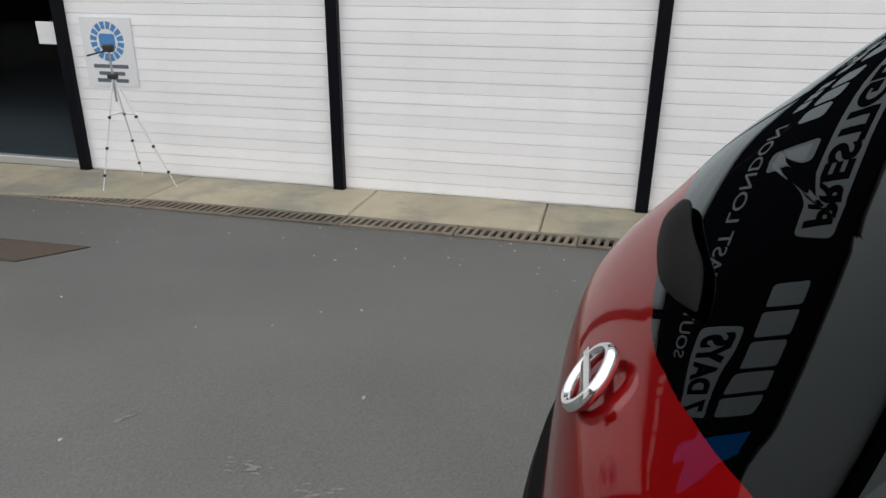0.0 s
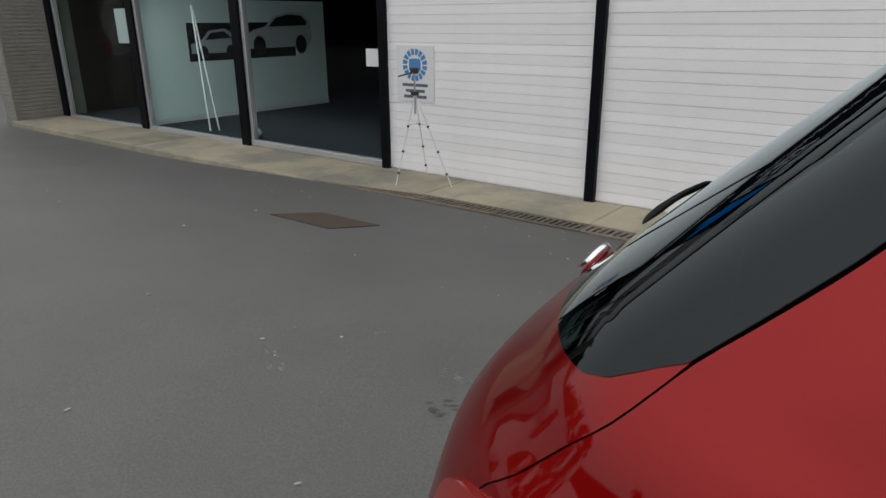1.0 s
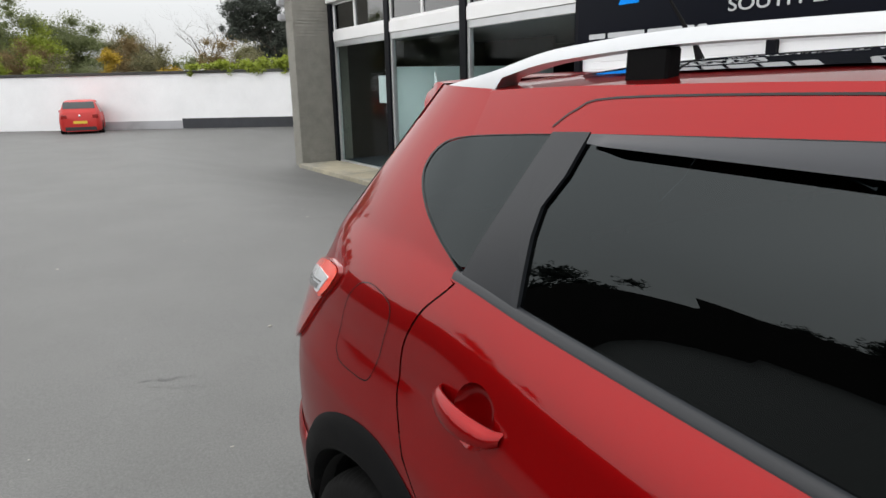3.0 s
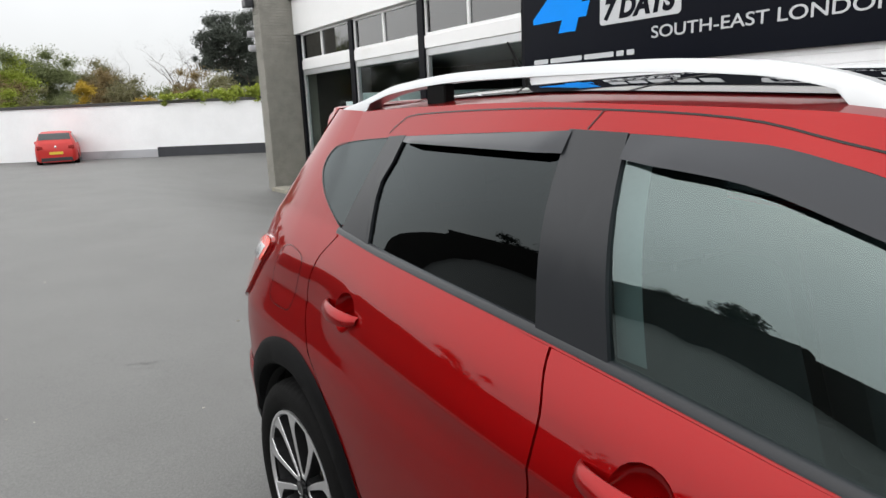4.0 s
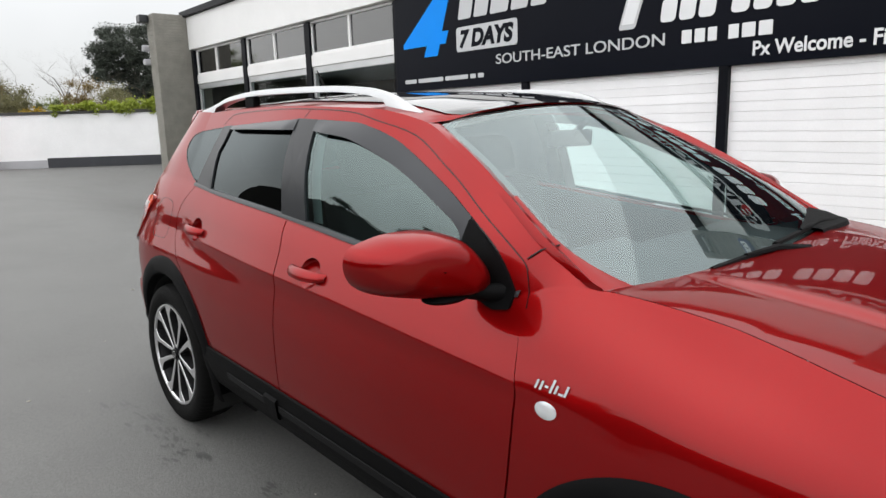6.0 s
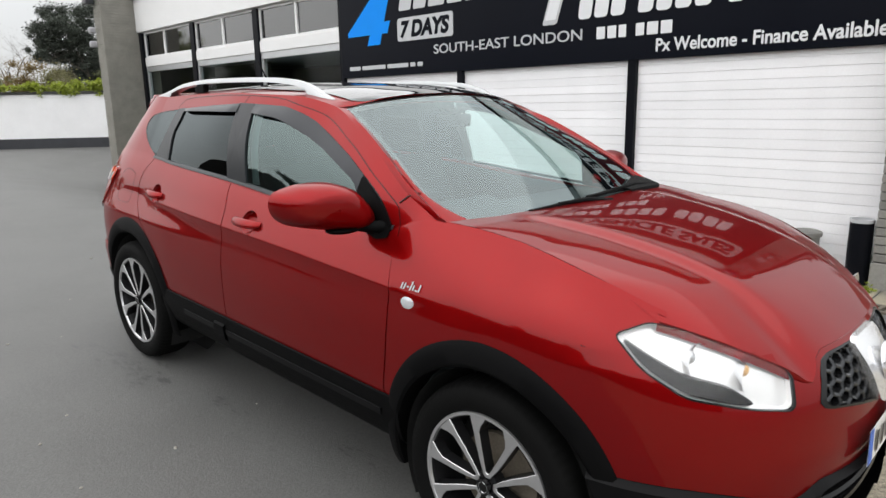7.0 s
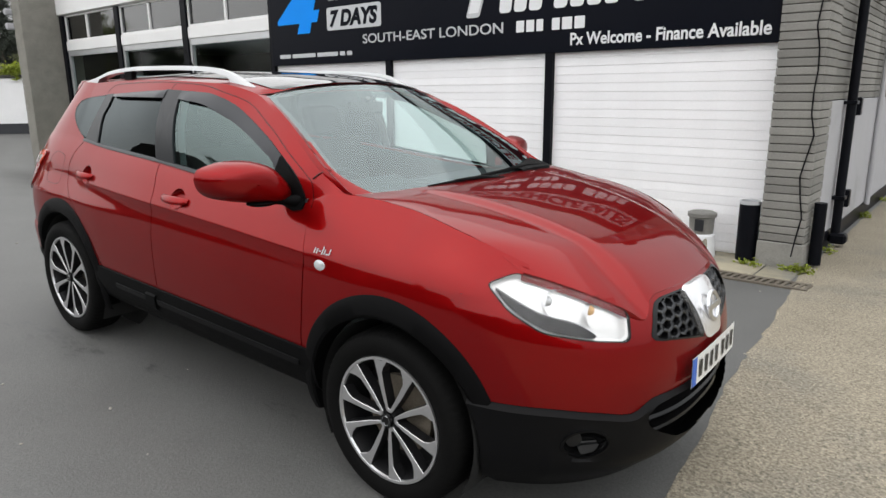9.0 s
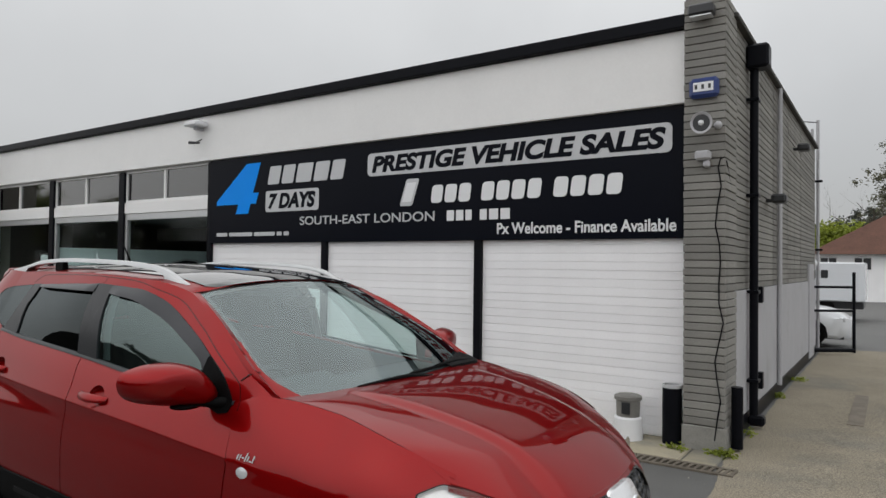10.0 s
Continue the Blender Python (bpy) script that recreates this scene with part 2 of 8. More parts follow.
def ground_z(x, y):
    """The yard falls along the car and down to the drain before the building."""
    xs = 3.0 * math.tanh(x / 3.0)
    upper = CAR_AT[2] + CAR_G * (xs - CAR_AT[0]) + CAR_H * (max(-3.0, min(3.0, y)) - CAR_AT[1])
    if x < -3:
        upper += (0.05 - upper) * smooth01((-3 - x) / 6)
    low = -0.475 - 0.07 * smooth01((-7.5 - x) / 4)
    y0 = lerp(0.8, 0.1, smooth01((-2.6 - x) / 2))
    u = smooth01((y - y0) / (4.1 - y0))
    u *= 1 - smooth01((-16.5 - x) / 7)
    if x > 2.0:
        low += 0.05 * smooth01((x - 2) / 2)
    return upper * (1 - u) + low * u


def spaced(a, b, fine, far):
    """Coordinates that are dense between a and b and thin out to far."""
    n = int((b - a) / fine)
    mid = [a + (b - a) * i / n for i in range(n + 1)]
    lo, hi = [], []
    x, s = a, fine
    while x > -far:
        s *= 1.35
        x -= s
        lo.append(x)
    x, s = b, fine
    while x < far:
        s *= 1.35
        x += s
        hi.append(x)
    return lo[::-1] + mid + hi


def sheet(bm, xs, ys, f, skip=None):
    rows = [[bm.verts.new((x, y, f(x, y))) for x in xs] for y in ys]
    for j in range(len(ys) - 1):
        for i in range(len(xs) - 1):
            if skip and skip((xs[i] + xs[i + 1]) / 2, (ys[j] + ys[j + 1]) / 2):
                continue
            bm.faces.new((rows[j][i], rows[j][i + 1], rows[j + 1][i + 1], rows[j + 1][i]))


bm = bmesh.new()
CH_X0, CH_X1, CH_Y0, CH_Y1 = -8.06, 1.64, 4.10, 4.36


def with_lines(vals, lines):
    return sorted([v for v in vals if all(abs(v - q) > 0.08 for q in lines)] + list(lines))


sheet(bm, with_lines(spaced(-26, 6, 0.2, 900), (CH_X0, CH_X1)), with_lines(spaced(-6, 16, 0.2, 900), (CH_Y0, CH_Y1)), ground_z,
      lambda x, y: CH_X0 < x < CH_X1 and CH_Y0 < y < CH_Y1)
ground = tagged(part("ground", bm, TARMAC, smooth=True), "worn grey tarmac yard with faint stains and tyre marks", "ground", kind="structure")

# concrete apron beside the yard
bm = bmesh.new()


def apron_edge(y):
    return 1.66 + 0.115 * max(0.0, 4.6 - y) + 0.035 * noise.noise(Vector((y * 1.7, 3, 0))) + 0.02 * noise.noise(Vector((y * 7.0, 9, 0)))


ys = [-14 + 0.1 * i for i in range(306)]
for ya, yb in zip(ys, ys[1:]):
    cells = []
    for y in (ya, yb):
        e = apron_edge(y)
        cells.append([bm.verts.new((e + (14 - e) * (k / 14) ** 1.3, y, ground_z(e + (14 - e) * (k / 14) ** 1.3, y) + 0.006)) for k in range(15)])
    for k in range(14):
        bm.faces.new((cells[0][k], cells[0][k + 1], cells[1][k + 1], cells[1][k]))
bmesh.ops.remove_doubles(bm, verts=bm.verts, dist=0.001)
apron = tagged(part("pavement", bm, APRON, smooth=True), "pale tan exposed-aggregate concrete apron beside the yard", "pavement", kind="structure")

# ---------------------------------------------------------------- the building
ROOF = 4.36
X_R, X_L = 1.18, -16.3         # where the facade meets its two piers
MULL = [-1.59, -4.47, -7.385, -10.31, -13.24]
SIGN_Z0, SIGN_Z1 = 1.845, 3.378
STRIP_Z0, STRIP_Z1 = 2.735, 3.35

# board-clad front wall under the sign, with the sheathing behind its boards
wall = tagged(part("wall_front", boxed(MULL[2], X_R + 0.2, FY + 0.012, FY + 0.22, BASE, SIGN_Z1), WHITE_BOARD), "white board-clad front wall", "wall", kind="structure")
PITCH = 0.1055


def clad_board(x0, x1):
    """A shiplap board with a rounded nose and a shadow gap above."""
    bm = bmesh.new()
    prof = [(FY + 0.013, 0.0005), (FY + 0.002, 0.0005), (FY - 0.003, 0.002), (FY - 0.004, 0.008), (FY - 0.002, PITCH - 0.007), (FY + 0.001, PITCH - 0.001), (FY + 0.013, PITCH - 0.0005)]
    a = [bm.verts.new((x0, y, z)) for y, z in prof]
    b = [bm.verts.new((x1, y, z)) for y, z in prof]
    for i in range(len(prof) - 1):
        bm.faces.new((a[i], a[i + 1], b[i + 1], b[i]))
    bm.faces.new(a[::-1])
    bm.faces.new(b)
    return mesh_of("board", bm, WHITE_BOARD)


for x0, x1 in ((MULL[0] + 0.05, X_R + 0.05), (MULL[1] + 0.05, MULL[0] - 0.05), (MULL[2] + 0.05, MULL[1] - 0.05)):
    me = clad_board(x0, x1)
    for k in range(22):
        o = new("board", me)
        o.parent = wall
        o.location = (0, random.uniform(-0.0015, 0.0015), BASE + 0.015 + k * PITCH)

# black posts of the frontage
for i, x in enumerate(MULL):
    top = SIGN_Z0 + 0.02 if i < 2 else STRIP_Z1
    w = 0.055 if i < 3 else 0.10
    bm = boxed(x - w, x + w, FY - 0.07, FY + 0.10, BASE - 0.02, top, 0.006)
    tagged(part("post", bm, BLACK_PAINT), "black painted steel post of the shop front", "post", "posts of the frontage", "structure")
bm = boxed(X_L - 0.05, X_L + 0.14, FY - 0.09, FY + 0.10, BASE - 0.08, STRIP_Z1, 0.006)
tagged(part("post", bm, BLACK_PAINT), "black painted steel post of the shop front", "post", "posts of the frontage", "structure")

# white fascia, roof edge and roof
tagged(part("fascia", boxed(X_L - 0.3, X_R + 0.3, FY - 0.13, FY + 0.15, SIGN_Z1 - 0.005, 4.205, 0.008), FASCIA), "white painted fascia under the flat roof", "fascia", kind="structure")
tagged(part("roof_trim", boxed(X_L - 0.3, X_R + 0.02, FY - 0.22, FY + 0.1, 4.21, ROOF, 0.01), BLACK_PAINT), "black roof edge trim", "roof trim", kind="structure")
tagged(part("roof", boxed(X_L - 0.5, 1.55, FY + 0.1, 15.2, 4.10, ROOF - 0.03), MORTAR), "dark flat roof", "roof", kind="structure")
# back and inner walls: the room's lack of light is in their colour
tagged(part("wall_back", boxed(X_L - 0.5, 1.55, 15.0, 15.3, -0.6, 4.12), ROOM_DARK), "back wall of the show room, coloured near-black for the unlit room", "wall", kind="structure")
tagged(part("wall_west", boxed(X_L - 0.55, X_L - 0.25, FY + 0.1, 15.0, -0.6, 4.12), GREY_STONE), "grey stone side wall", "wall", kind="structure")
tagged(part("wall_inner", boxed(MULL[2] + 0.02, MULL[2] + 0.14, FY + 0.22, 15.0, -0.5, 4.1), ROOM_DARK), "inner wall behind the show room, coloured near-black for the unlit room", "wall", kind="structure")

# added near-black sheets that make the room behind the end bay read unlit
tagged(part("wall_inner", boxed(X_L - 0.245, X_L - 0.21, FY + 0.17, 14.98, -0.48, 2.54), ROOM_DARK), "added near-black sheet inside the west wall for the unlit room", "wall", kind="structure")
tagged(part("wall_inner", boxed(X_L - 0.20, -13.56, 9.9, 10.0, -0.44, 2.54), ROOM_DARK), "added near-black wall for the unlit room behind the far window", "wall", kind="structure")
# clerestory strip, white band and shop windows to the west
BAYS = [(X_L + 0.14, MULL[4] - 0.1), (MULL[4] + 0.1, MULL[3] - 0.1), (MULL[3] + 0.1, MULL[2] - 0.055)]
for n, (x0, x1) in enumerate(BAYS):
    win = thing("clerestory_window", "high strip window with a white frame and grey panes", "window", "clerestory windows", "structure")
    bm = bmesh.new()
    mid = x0 + (x1 - x0) * (0.44 if n == 0 else 0.49)
    box(bm, x0, x1, FY - 0.02, FY + 0.06, STRIP_Z0 - 0.03, STRIP_Z0 + 0.02, 0.004)
    box(bm, x0, x1, FY - 0.02, FY + 0.06, STRIP_Z1 - 0.03, STRIP_Z1 + 0.01)
    for xa, xb in ((x0, x0 + 0.03), (mid - 0.03, mid + 0.03), (x1 - 0.045, x1)):
        box(bm, xa, xb, FY - 0.022, FY + 0.06, STRIP_Z0 + 0.021, STRIP_Z1 - 0.031, 0.004)
    part("window_frame", bm, FASCIA, win)
    for xa, xb in ((x0 + 0.03, mid - 0.03), (mid + 0.03, x1 - 0.045)):
        part("pane", boxed(xa, xb, FY + 0.015, FY + 0.021, STRIP_Z0 + 0.021, STRIP_Z1 - 0.031), STRIP_GLASS, win)
    tagged(part("window_band", boxed(x0, x1, FY - 0.05, FY + 0.12, 2.48, STRIP_Z0 - 0.031, 0.006), FASCIA), "white painted band between the window rows", "band", "bands between windows", "structure")
    shop = thing("shop_window", "tall plate-glass shop window in an aluminium frame", "window", "shop windows", "structure")
    bm = bmesh.new()
    z0, z1 = BASE + 0.005 - 0.03 * (2 - n), 2.478
    box(bm, x0, x1, FY - 0.03, FY + 0.06, z1 - 0.13, z1 - 0.001, 0.005)
    box(bm, x0, x1, FY - 0.04, FY + 0.06, z0, z0 + 0.085, 0.005)
    box(bm, x0, x0 + 0.07, FY - 0.03, FY + 0.06, z0 + 0.086, z1 - 0.131, 0.005)
    if n < 2:
        box(bm, x1 - 0.03, x1, FY - 0.03, FY + 0.06, z0 + 0.086, z1 - 0.131, 0.005)
    part("window_frame", bm, ALU, shop)
    pane = part("pane", boxed(x0 + 0.07, x1 - (0.03 if n < 2 else 0), FY + 0.012, FY + 0.02, z0 + 0.086, z1 - 0.131), SHOP_GLASS, shop)
    pane.visible_shadow = False

# show room behind the glass
# added area lamp behind the glass, stands in for more daylight on the partition
room_fill = new("room_fill_light", bpy.data.lights.new("room_fill_light", "AREA"))
room_fill.data.shape = "RECTANGLE"
room_fill.data.size, room_fill.data.size_y = 5.6, 2.5
room_fill.data.energy = 21
room_fill.data.color = (0.92, 0.98, 1.0)
room_fill.matrix_world = look((-10.4, FY + 0.13, 1.05), (-10.4, FY + 3, 0.7))
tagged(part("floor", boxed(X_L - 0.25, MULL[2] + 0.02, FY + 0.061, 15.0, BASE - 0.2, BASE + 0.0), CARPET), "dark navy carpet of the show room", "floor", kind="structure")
# ceiling darkened by colour, as in a room without light
tagged(part("ceiling", boxed(X_L - 0.25, MULL[2] + 0.02, FY + 0.16, 15.0, 2.55, 2.62), mat("unlit_ceiling", (0.10, 0.105, 0.11), 0.8, vary=0.1, scale=1)), "show room ceiling, coloured dark for the unlit room", "ceiling", kind="structure")
bm = bmesh.new()
box(bm, -13.55, -13.45, FY + 0.1, 9.85, BASE, 0.655)
box(bm, -13.55, -13.45, FY + 0.1, 9.85, 1.37, 1.80)
box(bm, -13.55, -13.45, FY + 0.1, 6.30, 0.6551, 1.3699)
box(bm, -13.55, -13.45, 9.0, 9.85, 0.6551, 1.3699)
partition = tagged(part("wall_partition", bm, INNER_WALL), "pale partition with a near-black sheet for the dark beyond the inner window", "wall", kind="structure")
# opaque near-black sheet stands in for the unlit space beyond the opening
part("inner_pane", boxed(-13.52, -13.50, 6.30, 9.0, 0.656, 1.369), SHADE_BLACK, partition, "near-black sheet for the dark beyond the inner window")
tagged(part("baseboard", boxed(-13.45, -13.43, FY + 0.1, 9.85, BASE + 0.001, BASE + 0.10), SIGN_WHITE), "white skirting of the partition", "skirting", kind="structure")
bm = bmesh.new()
tube(bm, [(-12.03, 5.62, BASE), (-12.17, 5.62, 1.65)], 0.016)
tube(bm, [(-11.95, 5.75, BASE), (-12.17, 5.64, 1.62)], 0.016)
tagged(part("display_pole", bm, SIGN_WHITE), "slim white display poles leaning inside the window", "display stand")
# added near-black wall stands in for the dark behind the end window
tagged(part("wall_inner", boxed(X_L - 0.24, -13.56, 7.25, 7.35, BASE + 0.001, 2.54), mat("near_black_room", (0.007, 0.005, 0.004), 0.7, vary=0.2, scale=1.5)), "added near-black wall for the unlit room behind the end window", "wall", kind="structure")
tagged(part("window_notice", boxed(MULL[2] - 0.33, MULL[2] - 0.05, FY + 0.005, FY + 0.010, 0.84, 1.06), SIGN_WHITE), "white notice stuck on the shop glass", "notice")

# stone pier at the east corner and the long side wall
PIER_Y = 4.90
COURSE = 0.0853
core = tagged(part("pier", boxed(X_R + 0.012, 1.60, PIER_Y + 0.012, FY + 0.35, BASE - 0.05, 4.50), MORTAR), "grey stone corner pier of the building", "pier", kind="structure")


def stone(x0, x1, y0, y1, h, name, material):
    bm = boxed(x0, x1, y0, y1, 0, h, 0.005)
    return mesh_of(name, bm, material)


me = stone(X_R, 1.62, PIER_Y, FY + 0.36, COURSE - 0.010, "stone", GREY_STONE)
for k in range(3, 58):
    o = new("stone", me)
    o.parent = core
    o.location = (random.uniform(-0.004, 0.004), random.uniform(-0.004, 0.004), BASE + k * COURSE)
part("plinth_block", boxed(X_R - 0.01, 1.63, PIER_Y - 0.01, FY + 0.36, BASE - 0.14, BASE + 3 * COURSE - 0.012, 0.008), GREY_STONE, core, "grey cement foot of the pier")

side = tagged(part("wall_east", boxed(1.40, 1.555, FY + 0.36, 15.3, BASE - 0.1, 4.36), MORTAR), "long grey stone side wall, painted pale at its foot", "wall", kind="structure")
SIDE_Y = [FY + 0.37, 7.0, 8.6, 10.4, 12.3, 15.3]
smes = [stone(1.54, 1.585, a + 0.004, b - 0.004, COURSE - 0.010, "stone", GREY_STONE) for a, b in zip(SIDE_Y, SIDE_Y[1:])]
for k in range(20, 57):
    for me in smes:
        o = new("stone", me)
        o.parent = side
        o.location = (random.uniform(-0.004, 0.004), 0, BASE + k * COURSE)
part("render_panel", boxed(1.5, 1.60, FY + 0.361, 15.3, BASE + 0.18, BASE + 20 * COURSE - 0.01, 0.004), PALE_RENDER, side, "pale grey painted render")
part("foot", boxed(1.5, 1.605, FY + 0.361, 15.3, BASE - 0.1, BASE + 0.176, 0.004), BLACK_PAINT, side, "black painted foot of the wall")
tagged(part("coping", boxed(1.36, 1.66, FY + 0.2, 15.3, 4.362, 4.42, 0.008), MORTAR), "dark coping of the side wall", "coping", kind="structure")

# stone pier at the west end
bm = bmesh.new()
for k in range(64):
    j = random.uniform(-0.004, 0.004)
    z = BASE - 0.12 + k * 0.0755
    box(bm, X_L - 0.56 + j, X_L - 0.05 + j, 4.16 + j, FY + 0.4, z, z + 0.066)
    box(bm, X_L - 0.54, X_L - 0.07, 4.18, FY + 0.4, z + 0.0661, z + 0.0754)
tagged(part("pier", bm, TAN_STONE), "tall grey stone pier at the far corner of the frontage", "pier", kind="structure")

# raised concrete strip before the building, slab by slab
strip = tagged(part("pavement", boxed(X_L, X_R + 0.5, 4.36, FY + 0.05, -0.75, BASE - 0.06), MORTAR), "narrow tan concrete pavement along the frontage", "pavement", kind="structure")
xs = [X_L]
while xs[-1] < X_R + 0.3:
    xs.append(min(X_R + 0.46, xs[-1] + random.uniform(1.5, 2.6)))


def kerb_y(x):
    return 4.36 - 0.33 * smooth01((-5.5 - x) / 3)


for a, b in zip(xs, xs[1:]):
    dz = random.uniform(-0.004, 0.004)
    bm = boxed(a + 0.005, b - 0.005, 0, FY + 0.03, BASE - 0.2, BASE + dz - 0.016 * smooth01((a + 1.6) / 2), 0.012)
    for v in bm.verts:
        if v.co.y < 1:
            v.co.y += kerb_y(v.co.x)
    part("slab", bm, CONCRETE, strip)

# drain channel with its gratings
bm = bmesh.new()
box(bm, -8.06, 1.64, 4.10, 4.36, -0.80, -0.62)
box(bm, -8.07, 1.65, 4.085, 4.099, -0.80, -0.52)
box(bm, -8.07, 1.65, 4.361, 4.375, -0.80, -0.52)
# channel coloured near-black to carry the shade under the slots
channel = tagged(part("drain_channel", bm, SHADE_BLACK), "channel under iron gratings before the building, coloured near-black for its shade", "drain channel", kind="structure")


def grating():
    bm = bmesh.new()
    n = 14
    box(bm, 0.004, 0.986, 0, 0.045, 0, 0.03, 0.003)
    box(bm, 0.004, 0.986, 0.205, 0.25, 0, 0.03, 0.003)
    for k in range(n + 1):
        x = 0.005 + k * (0.98 - 0.032) / n
        vs = box(bm, x, x + 0.032, 0.046, 0.204, 0, 0.028)
        for v in vs:
            v.co.x += 0.12 * (v.co.y - 0.125)
    return mesh_of("grating", bm, IRON)


gme = grating()
for k in range(10):
    o = tagged(new("drain_grating", gme), "rusty slotted iron drain grating set in the tarmac", "drain grating", "drain gratings")
    x = -8.05 + k * 0.99
    o.location = (x, 4.10, -0.488 + random.uniform(-0.003, 0.003))

# iron plate in the yard, a slanted quadrangle
bm = boxed(-0.5, 0.5, -0.5, 0.5, -0.02, 0.006, 0.0)
for k in range(9):
    for j in range(12):
        box(bm, -0.44 + k * 0.105, -0.40 + k * 0.105, -0.46 + j * 0.08, -0.445 + j * 0.08, 0.004, 0.009)
for v in bm.verts:
    x, y = -5.91 + 0.725 * v.co.x + 0.08 * v.co.y, 2.62 + 0.035 * v.co.x + 0.56 * v.co.y
    v.co = Vector((x, y, ground_z(x, y) + v.co.z + 0.002))
bmesh.ops.subdivide_edges(bm, edges=[e for e in bm.edges if e.calc_length() > 0.6], cuts=10, use_grid_fill=True)
for v in bm.verts:
    top = v.co.z > ground_z(v.co.x, v.co.y) - 0.002
    if top and len(v.link_edges) > 3:
        v.co.z = max(v.co.z, ground_z(v.co.x, v.co.y) + 0.005)
tagged(part("manhole_cover", bm, RUST), "rusty brown steel plate flush with the tarmac", "manhole cover")

# ---------------------------------------------------------------- the long sign
sign = tagged(part("sign", boxed(MULL[2] + 0.02, X_R - 0.02, FY - 0.075, FY - 0.02, SIGN_Z0, SIGN_Z1 - 0.01, 0.006), SIGN_BLACK),
              "long glossy black sign board with silver, white and blue vinyl", "sign")
SY = FY - 0.0755


def flat_shape(name, outline, material, y=SY, d=0.003, label=""):
    bm = bmesh.new()
    prism(bm, outline, y - d, y)
    return part(name, bm, material, sign, label)


# blue emblem: a slanted wedge with a bar and a foot
flat_shape("emblem", [(-7.15, 2.60), (-6.34, 3.24), (-5.98, 3.24), (-6.17, 2.72), (-6.02, 2.72), (-6.09, 2.53), (-6.23, 2.53), (-6.29, 2.36), (-6.62, 2.36), (-6.55, 2.53), (-7.15, 2.53)], SIGN_BLUE, label="blue wedge-shaped emblem")
x = -5.80
for w in (0.33, 0.33, 0.40, 0.36, 0.32):
    flat_shape("name_bar", rounded(x, x + w - 0.05, 2.84, 3.15, 0.03, 2, 0.22), SIGN_GREY)
    x += w + 0.01
flat_shape("day_panel", rounded(-5.84, -4.58, 2.37, 2.73, 0.05), SIGN_GREY)
lettering("lettering", "7 DAYS", -5.77, -4.65, 2.415, 2.685, SY - 0.0032, SIGN_BLACK, sign, 0.2, 0.003, 0.05)
flat_shape("title_panel", rounded(-3.556, 1.01, 2.838, 3.185, 0.07), SIGN_GREY)
lettering("lettering", "PRESTIGE VEHICLE SALES", -3.47, 0.94, 2.885, 3.14, SY - 0.0032, SIGN_BLACK, sign, 0.2, 0.003, 0.045)
# number written as plain bars
x = -2.37
for grp in (3, 4, 4):
    for _ in range(grp):
        flat_shape("digit_bar", rounded(x, x + 0.19, 2.385, 2.64, 0.05, 3, 0.12), SIGN_WHITE)
        x += 0.232
    x += 0.135
# hand-held telephone pictogram
flat_shape("phone_icon", rounded(-2.93, -2.70, 2.36, 2.755, 0.035, 3, 0.32), SIGN_GREY)
flat_shape("phone_screen", rounded(-2.885, -2.715, 2.42, 2.70, 0.01, 2, 0.32), SIGN_WHITE, SY - 0.0032, 0.002)
lettering("lettering", "SOUTH-EAST LONDON", -5.0, -2.30, 2.130, 2.270, SY, SIGN_GREY, sign, 0.0, 0.004, 0.006)
x = -2.09
for w in (0.12, 0.12, 0.10, 0, 0.11, 0.14, 0.14):
    if w:
        flat_shape("code_bar", rounded(x, x + w, 2.125, 2.27, 0.01, 2), SIGN_WHITE)
    x += w + 0.035 + (0 if w else 0.06)
lettering("lettering", "Px Welcome - Finance Available", -1.28, 1.06, 1.925, 2.075, SY, SIGN_WHITE, sign, 0.0, 0.004, 0.02)
x = -7.14
for w in (0.30, 0.62, 0.52, 0.12, 0.12):
    flat_shape("web_bar", rounded(x, x + w, 1.965, 2.03, 0.015, 2), SIGN_GREY)
    x += w + 0.05

# trade association poster on the boards
poster = tagged(part("poster", boxed(-7.175, -6.593, FY - 0.016, FY - 0.008, 0.447, 1.112), SIGN_WHITE), "white trade poster with a blue radial emblem on the boards", "poster")
P_BLUE = mat("poster_blue", (0.06, 0.22, 0.48), 0.5, vary=0.05, scale=3)
P_INK = mat("poster_ink", (0.10, 0.12, 0.15), 0.5, vary=0.05, scale=3)
cx, cz = -6.885, 0.885
for k in range(16):
    a = 2 * math.pi * (k + 0.5) / 16
    bm = bmesh.new()
    prism(bm, [(cx + r * math.cos(a) - s * math.sin(a), cz + r * math.sin(a) + s * math.cos(a)) for r, s in ((0.12, -0.018), (0.19, -0.026), (0.19, 0.026), (0.12, 0.018))], FY - 0.019, FY - 0.0161)
    part("ray", bm, P_BLUE, poster)
bm = bmesh.new()
prism(bm, rounded(cx - 0.09, cx + 0.09, cz - 0.075, cz + 0.075, 0.03), FY - 0.019, FY - 0.0161)
part("emblem", bm, P_BLUE, poster)
for k, (z, w) in enumerate(((0.645, 0.40), (0.575, 0.30), (0.505, 0.36))):
    bm = bmesh.new()
    prism(bm, rounded(cx - w / 2, cx + w / 2, z - 0.018, z + 0.018, 0.006, 2), FY - 0.019, FY - 0.0161)
    part("text_bar", bm, P_INK, poster)

# ---------------------------------------------------------------- the red car: its skin as functions
PAINT = mat("red_metallic_paint", (0.235, 0.0020, 0.0028), 0.28, metal=0.65, vary=0.03, scale=2, coat=0.68, spec=0.05, edge=(0.5, 0.008, 0.012))
